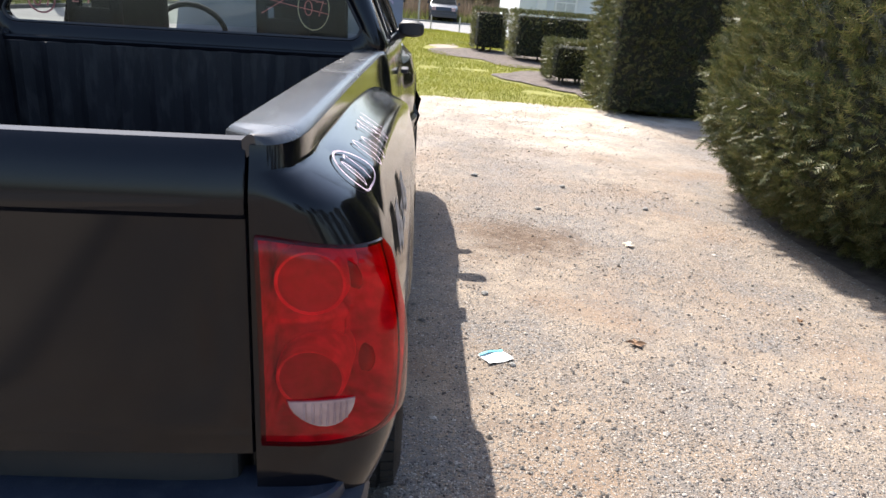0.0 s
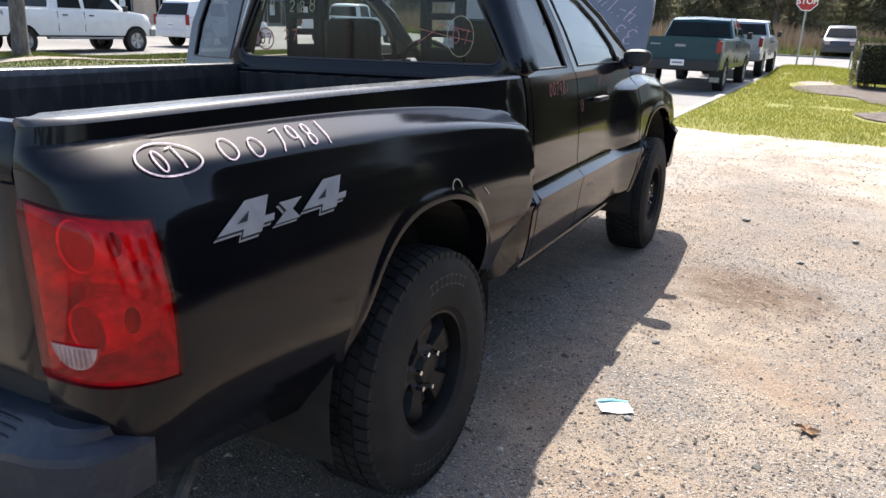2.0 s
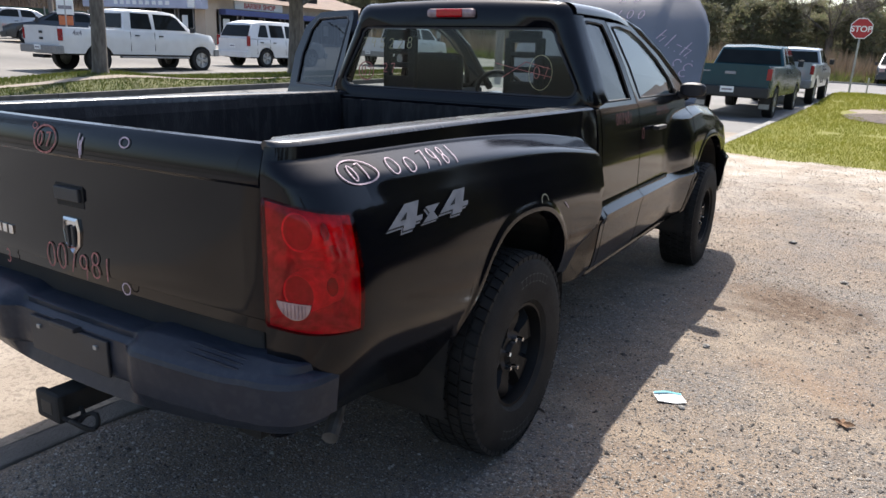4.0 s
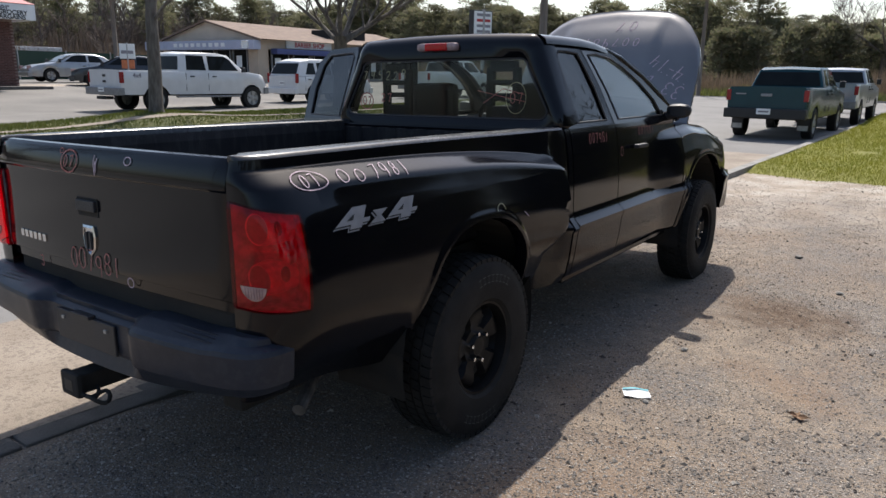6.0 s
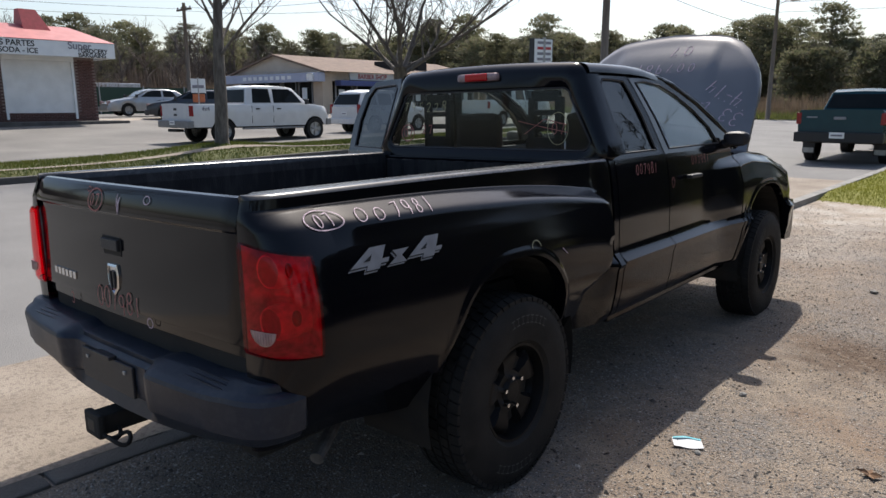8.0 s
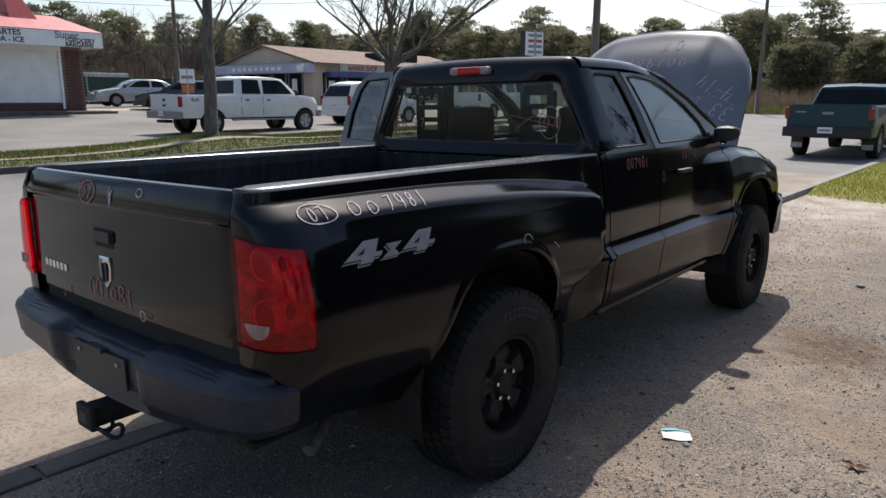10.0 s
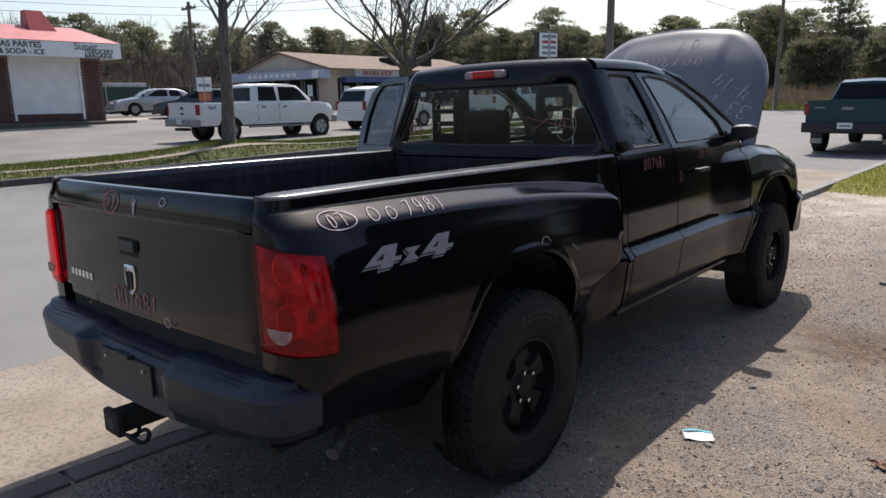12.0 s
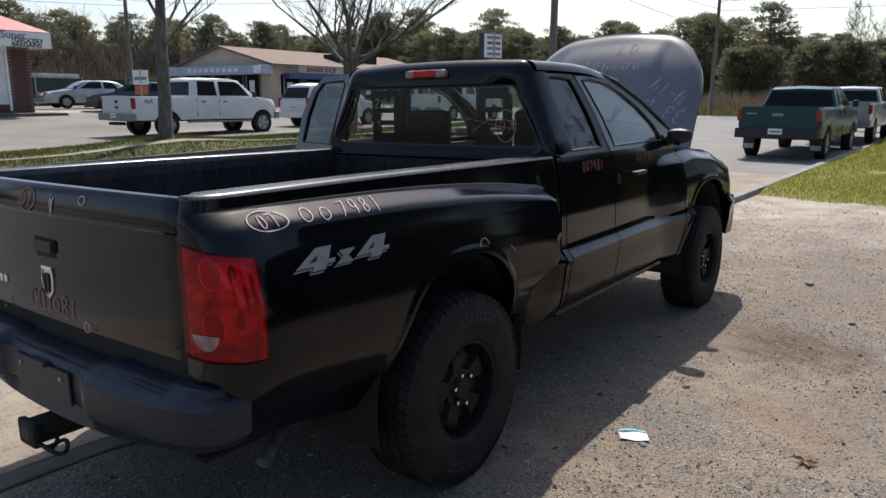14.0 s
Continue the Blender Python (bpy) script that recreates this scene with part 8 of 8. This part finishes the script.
def ribbon(bm, pts, normals, w):
    """A flat stroke lying on a surface."""
    left, right = [], []
    for i, p in enumerate(pts):
        d = (pts[min(i + 1, len(pts) - 1)] - pts[max(i - 1, 0)])
        side = d.cross(normals[i]).normalized() * w * 0.5
        left.append(bm.verts.new(p - side))
        right.append(bm.verts.new(p + side))
    for i in range(len(pts) - 1):
        bm.faces.new((left[i], right[i], right[i + 1], left[i + 1]))


def chalk(parent, strokes, place, material, w=0.007, name="chalk_mark", label=""):
    """Draws strokes of (u, v) through place(u, v), which returns a point of the surface; they lie just above it."""
    bm = bmesh.new()
    for stroke in strokes:
        fine = []
        for (a, b), (c, d) in zip(stroke, stroke[1:]):
            for t in (0, 0.34, 0.67):
                fine.append((a + (c - a) * t, b + (d - b) * t))
        fine.append(stroke[-1])
        pts, nrm = [], []
        for u, v in fine:
            p = Vector(place(u, v))
            e = 0.004
            n = (Vector(place(u + e, v)) - p).cross(Vector(place(u, v + e)) - p)
            n.normalize()
            pts.append(p + n * 0.0036)
            nrm.append(n)
        ribbon(bm, pts, nrm, w)
    return part(name, bm, material, parent, label)


def written(text, height, advance, slant=0.0, wobble=0, seed=0, wide=1.0):
    """Strokes for each character of a hand-written line, from its lower left."""
    r = random.Random(seed)
    out = []
    for k, ch in enumerate(text):
        if ch == " ":
            continue
        dy = r.uniform(-1, 1) * wobble * height
        sc = 1 + r.uniform(-1, 1) * wobble
        out.append([[(k * advance + x * height * sc * 0.85 * wide + y * slant * height, dy + y * height * sc) for x, y in st] for st in GLYPH[ch]])
    return out


def put(parent, chars, place, material, w, u0=0.0, v0=0.0, label="chalk number"):
    for strokes in chars:
        chalk(parent, [[(u0 + a, v0 + b) for a, b in st] for st in strokes], place, material, w, label=label)


def on_side(u, v):
    """The right body side: u along the truck, v the height."""
    if u < YC:
        tail = YT + 0.018 * smooth01(1.22, 1.31, v)
        a = math.degrees(math.acos(min(1.0, max(0.0, (YC - u) / (YC - tail)) ** 1.538)))
        return corner_point(a, v)
    return (side_x(u, v), u, v)


def on_tailgate(u, v):
    return (u, -interp(v, [(p[1], p[0]) for p in reversed(TG[3:12])]) - bow(u), v)


def on_back_glass(u, v):
    return (u, back_y(v) + 0.012, v)


def on_door(u, v):
    return on_side(u, v)


# the bed shoulder
bed_r = next(o for o in truck.children if o.name.startswith("bed_side"))
chalk(bed_r, [arc(-0.936, 1.222, 0.068, 0.027, 60, 425, 30)], on_side, M_CHALK, 0.0042, label="chalk ring")
put(bed_r, written("0", 0.034, 0.040, 0.1, 0.05, 1, 1.25), on_side, M_CHALK, 0.0040, -0.968, 1.205)
put(bed_r, written("7", 0.036, 0.040, -0.2, 0.0, 1), on_side, M_CHALK, 0.0040, -0.918, 1.205)
put(bed_r, written("00", 0.036, 0.078, 0.5, 0.05, 2, 2.4), on_side, M_CHALK, 0.0036, -0.822, 1.203)
put(bed_r, written("7981", 0.042, 0.054, 0.55, 0.08, 3, 1.35), on_side, M_CHALK, 0.0036, -0.652, 1.204)
chalk(bed_r, [arc(0.10, 0.985, 0.035, 0.035, 10, 170, 10)], on_side, M_CHALK_YEL, 0.005)
# four-by-four decal
FOUR = [(0.0, 0.22), (0.55, 1.0), (0.95, 1.0), (0.80, 0.42), (0.98, 0.42), (0.93, 0.22), (0.75, 0.22), (0.69, 0.0), (0.36, 0.0), (0.42, 0.22)]
FOUR_HOLE = [(0.33, 0.42), (0.49, 0.42), (0.56, 0.70)]
CROSS = [(0.0, 0.0), (0.20, 0.0), (0.47, 0.29), (0.60, 0.0), (0.80, 0.0), (0.62, 0.41), (1.0, 0.80), (0.80, 0.80), (0.56, 0.54), (0.46, 0.80), (0.26, 0.80), (0.41, 0.42)]


def decal(name, outline, y0, z0, w, h, lift, material, parent, label=""):
    bm = bmesh.new()
    bm.faces.new([bm.verts.new((side_x(y0 + u * w, z0 + v * h) + lift, y0 + u * w, z0 + v * h)) for u, v in outline])
    bmesh.ops.triangulate(bm, faces=bm.faces[:])
    return part(name, bm, material, parent, label)


for y0, z0 in ((-0.905, 1.060), (-0.645, 1.060)):
    decal("decal_shadow", FOUR, y0 - 0.011, z0 - 0.009, 0.175, 0.068, 0.0035, M_SILVER, bed_r)
    decal("decal_gap", FOUR, y0 - 0.005, z0 - 0.0045, 0.175, 0.068, 0.0045, M_DECAL_EDGE, bed_r)
    decal("decal_digit", FOUR, y0, z0, 0.175, 0.068, 0.006, M_SILVER, bed_r, "silver four decal")
    decal("decal_hole", FOUR_HOLE, y0, z0, 0.175, 0.068, 0.0075, M_DECAL_EDGE, bed_r)
decal("decal_shadow", CROSS, -0.751, 1.057, 0.104, 0.052, 0.0035, M_SILVER, bed_r)
decal("decal_gap", CROSS, -0.746, 1.061, 0.104, 0.052, 0.0045, M_DECAL_EDGE, bed_r)
decal("decal_cross", CROSS, -0.741, 1.064, 0.104, 0.052, 0.006, M_SILVER, bed_r, "silver cross decal")

# tailgate
chalk(tailgate, [arc(-0.13, 1.245, 0.055, 0.040, 90, 450, 26)], on_tailgate, M_CHALK_RED, 0.006)
put(tailgate, written("07", 0.044, 0.040, 0.0, 0.05, 4), on_tailgate, M_CHALK_RED, 0.006, -0.165, 1.224)
chalk(tailgate, [arc(-0.19, 1.280, 0.012, 0.010, 0, 360, 8)], on_tailgate, M_CHALK_RED, 0.004)
chalk(tailgate, [arc(0.23, 1.265, 0.020, 0.014, 0, 360, 10)], on_tailgate, M_CHALK, 0.004)
chalk(tailgate, [[(0.034, 1.275), (0.030, 1.255), (0.036, 1.230)], [(0.050, 1.265), (0.047, 1.245), (0.052, 1.215)], [(0.041, 1.255), (0.044, 1.205)]], on_tailgate, M_CHALK, 0.005, label="white scuff")
put(tailgate, written("007981", 0.078, 0.056, 0.05, 0.10, 5), on_tailgate, M_CHALK_RED, 0.0055, -0.19, 0.832)
put(tailgate, written("3", 0.045, 0.05, 0.0, 0.0, 6), on_tailgate, M_CHALK_RED, 0.005, -0.44, 0.80)
chalk(tailgate, [arc(0.19, 0.832, 0.018, 0.018, 0, 360, 10)], on_tailgate, M_CHALK, 0.004)
# rear window
put(rear_glass, written("7745228", 0.055, 0.058, 0.1, 0.10, 7), on_back_glass, M_CHALK_YEL, 0.005, -0.62, 1.555)
put(rear_glass, written("07", 0.05, 0.04, 0.0, 0.05, 8), on_back_glass, M_CHALK_RED, 0.007, -0.565, 1.40)
chalk(rear_glass, [arc(-0.535, 1.422, 0.05, 0.05, 0, 360, 24)], on_back_glass, M_CHALK_RED, 0.007)
put(rear_glass, written("27", 0.05, 0.05, 0.0, 0.05, 9), on_back_glass, M_CHALK_RED, 0.006, -0.42, 1.42)
chalk(rear_glass, [arc(0.50, 1.45, 0.06, 0.085, 0, 360, 24)], on_back_glass, M_CHALK_YEL, 0.004)
put(rear_glass, written("07", 0.06, 0.045, 0.0, 0.05, 10), on_back_glass, M_CHALK_RED, 0.004, 0.465, 1.42)
chalk(rear_glass, [[(0.26, 1.49), (0.40, 1.46), (0.56, 1.43)], [(0.3, 1.42), (0.42, 1.50), (0.55, 1.47)]], on_back_glass, M_CHALK_RED, 0.004)
# doors and fender
put(door_rr, written("007981", 0.055, 0.046, 0.1, 0.08, 11), on_door, M_CHALK_RED, 0.005, 1.25, 1.195)
put(door_rf, written("007981", 0.050, 0.050, 0.1, 0.08, 12), on_door, M_CHALK_RED, 0.004, 2.02, 1.205)
chalk(door_rf, [arc(1.72, 1.12, 0.018, 0.03, 0, 360, 10)], on_door, M_CHALK_RED, 0.004)
chalk(bed_r, [[(0.30, 0.96), (0.34, 0.93)]], on_side, M_CHALK, 0.004)
# open rear door glass
def on_open_glass(u, v):
    return (-(cab_x(v) - 0.012), u, v)


put(door_lr, [[[(-a, b) for a, b in st] for st in ch] for ch in written("00798", 0.05, 0.05, 0.0, 0.06, 13)], on_open_glass, M_CHALK_RED, 0.004, 1.50, 1.56)
chalk(door_lr, [arc(1.36, 1.42, 0.07, 0.07, 0, 360, 22)], on_open_glass, M_CHALK_YEL, 0.004)
put(door_lr, [[[(-a, b) for a, b in st] for st in ch] for ch in written("12", 0.06, 0.05, 0.0, 0.06, 14)], on_open_glass, M_CHALK_YEL, 0.004, 1.40, 1.39)


# hood, written to be read from the front
def hood_text(text, height, advance, u0, v0, w, seed, tilt=0.0):
    chars = written(text, height, advance, 0.1, 0.08, seed)
    for strokes in chars:
        moved = []
        for st in strokes:
            moved.append([(u0 + (a * math.cos(tilt) - b * math.sin(tilt)) / 0.73, v0 - (a * math.sin(tilt) + b * math.cos(tilt)) / 1.02) for a, b in st])
        bm = bmesh.new()
        for st in moved:
            pts, nrm = [], []
            for u, v in st:
                p = Vector(hood_surface(-0.735 * u, 1.05 * v, 0.003))
                n = (Vector(hood_surface(-0.735 * u, 1.05 * v, 0.01)) - p).normalized()
                pts.append(p)
                nrm.append(n)
            ribbon(bm, pts, nrm, w)
        part("chalk_mark", bm, M_CHALK, hood, "chalk number")


hood_text("007981", 0.085, 0.082, -0.36, 0.72, 0.007, 15)
hood_text("07", 0.10, 0.10, -0.27, 0.89, 0.008, 16)
hood_text("4-14", 0.11, 0.072, -0.92, 0.46, 0.008, 17, -0.45)
hood_text("-----", 0.02, 0.05, -0.92, 0.345, 0.007, 19, -0.45)
hood_text("33 D", 0.11, 0.085, -0.93, 0.30, 0.008, 18, -0.35)
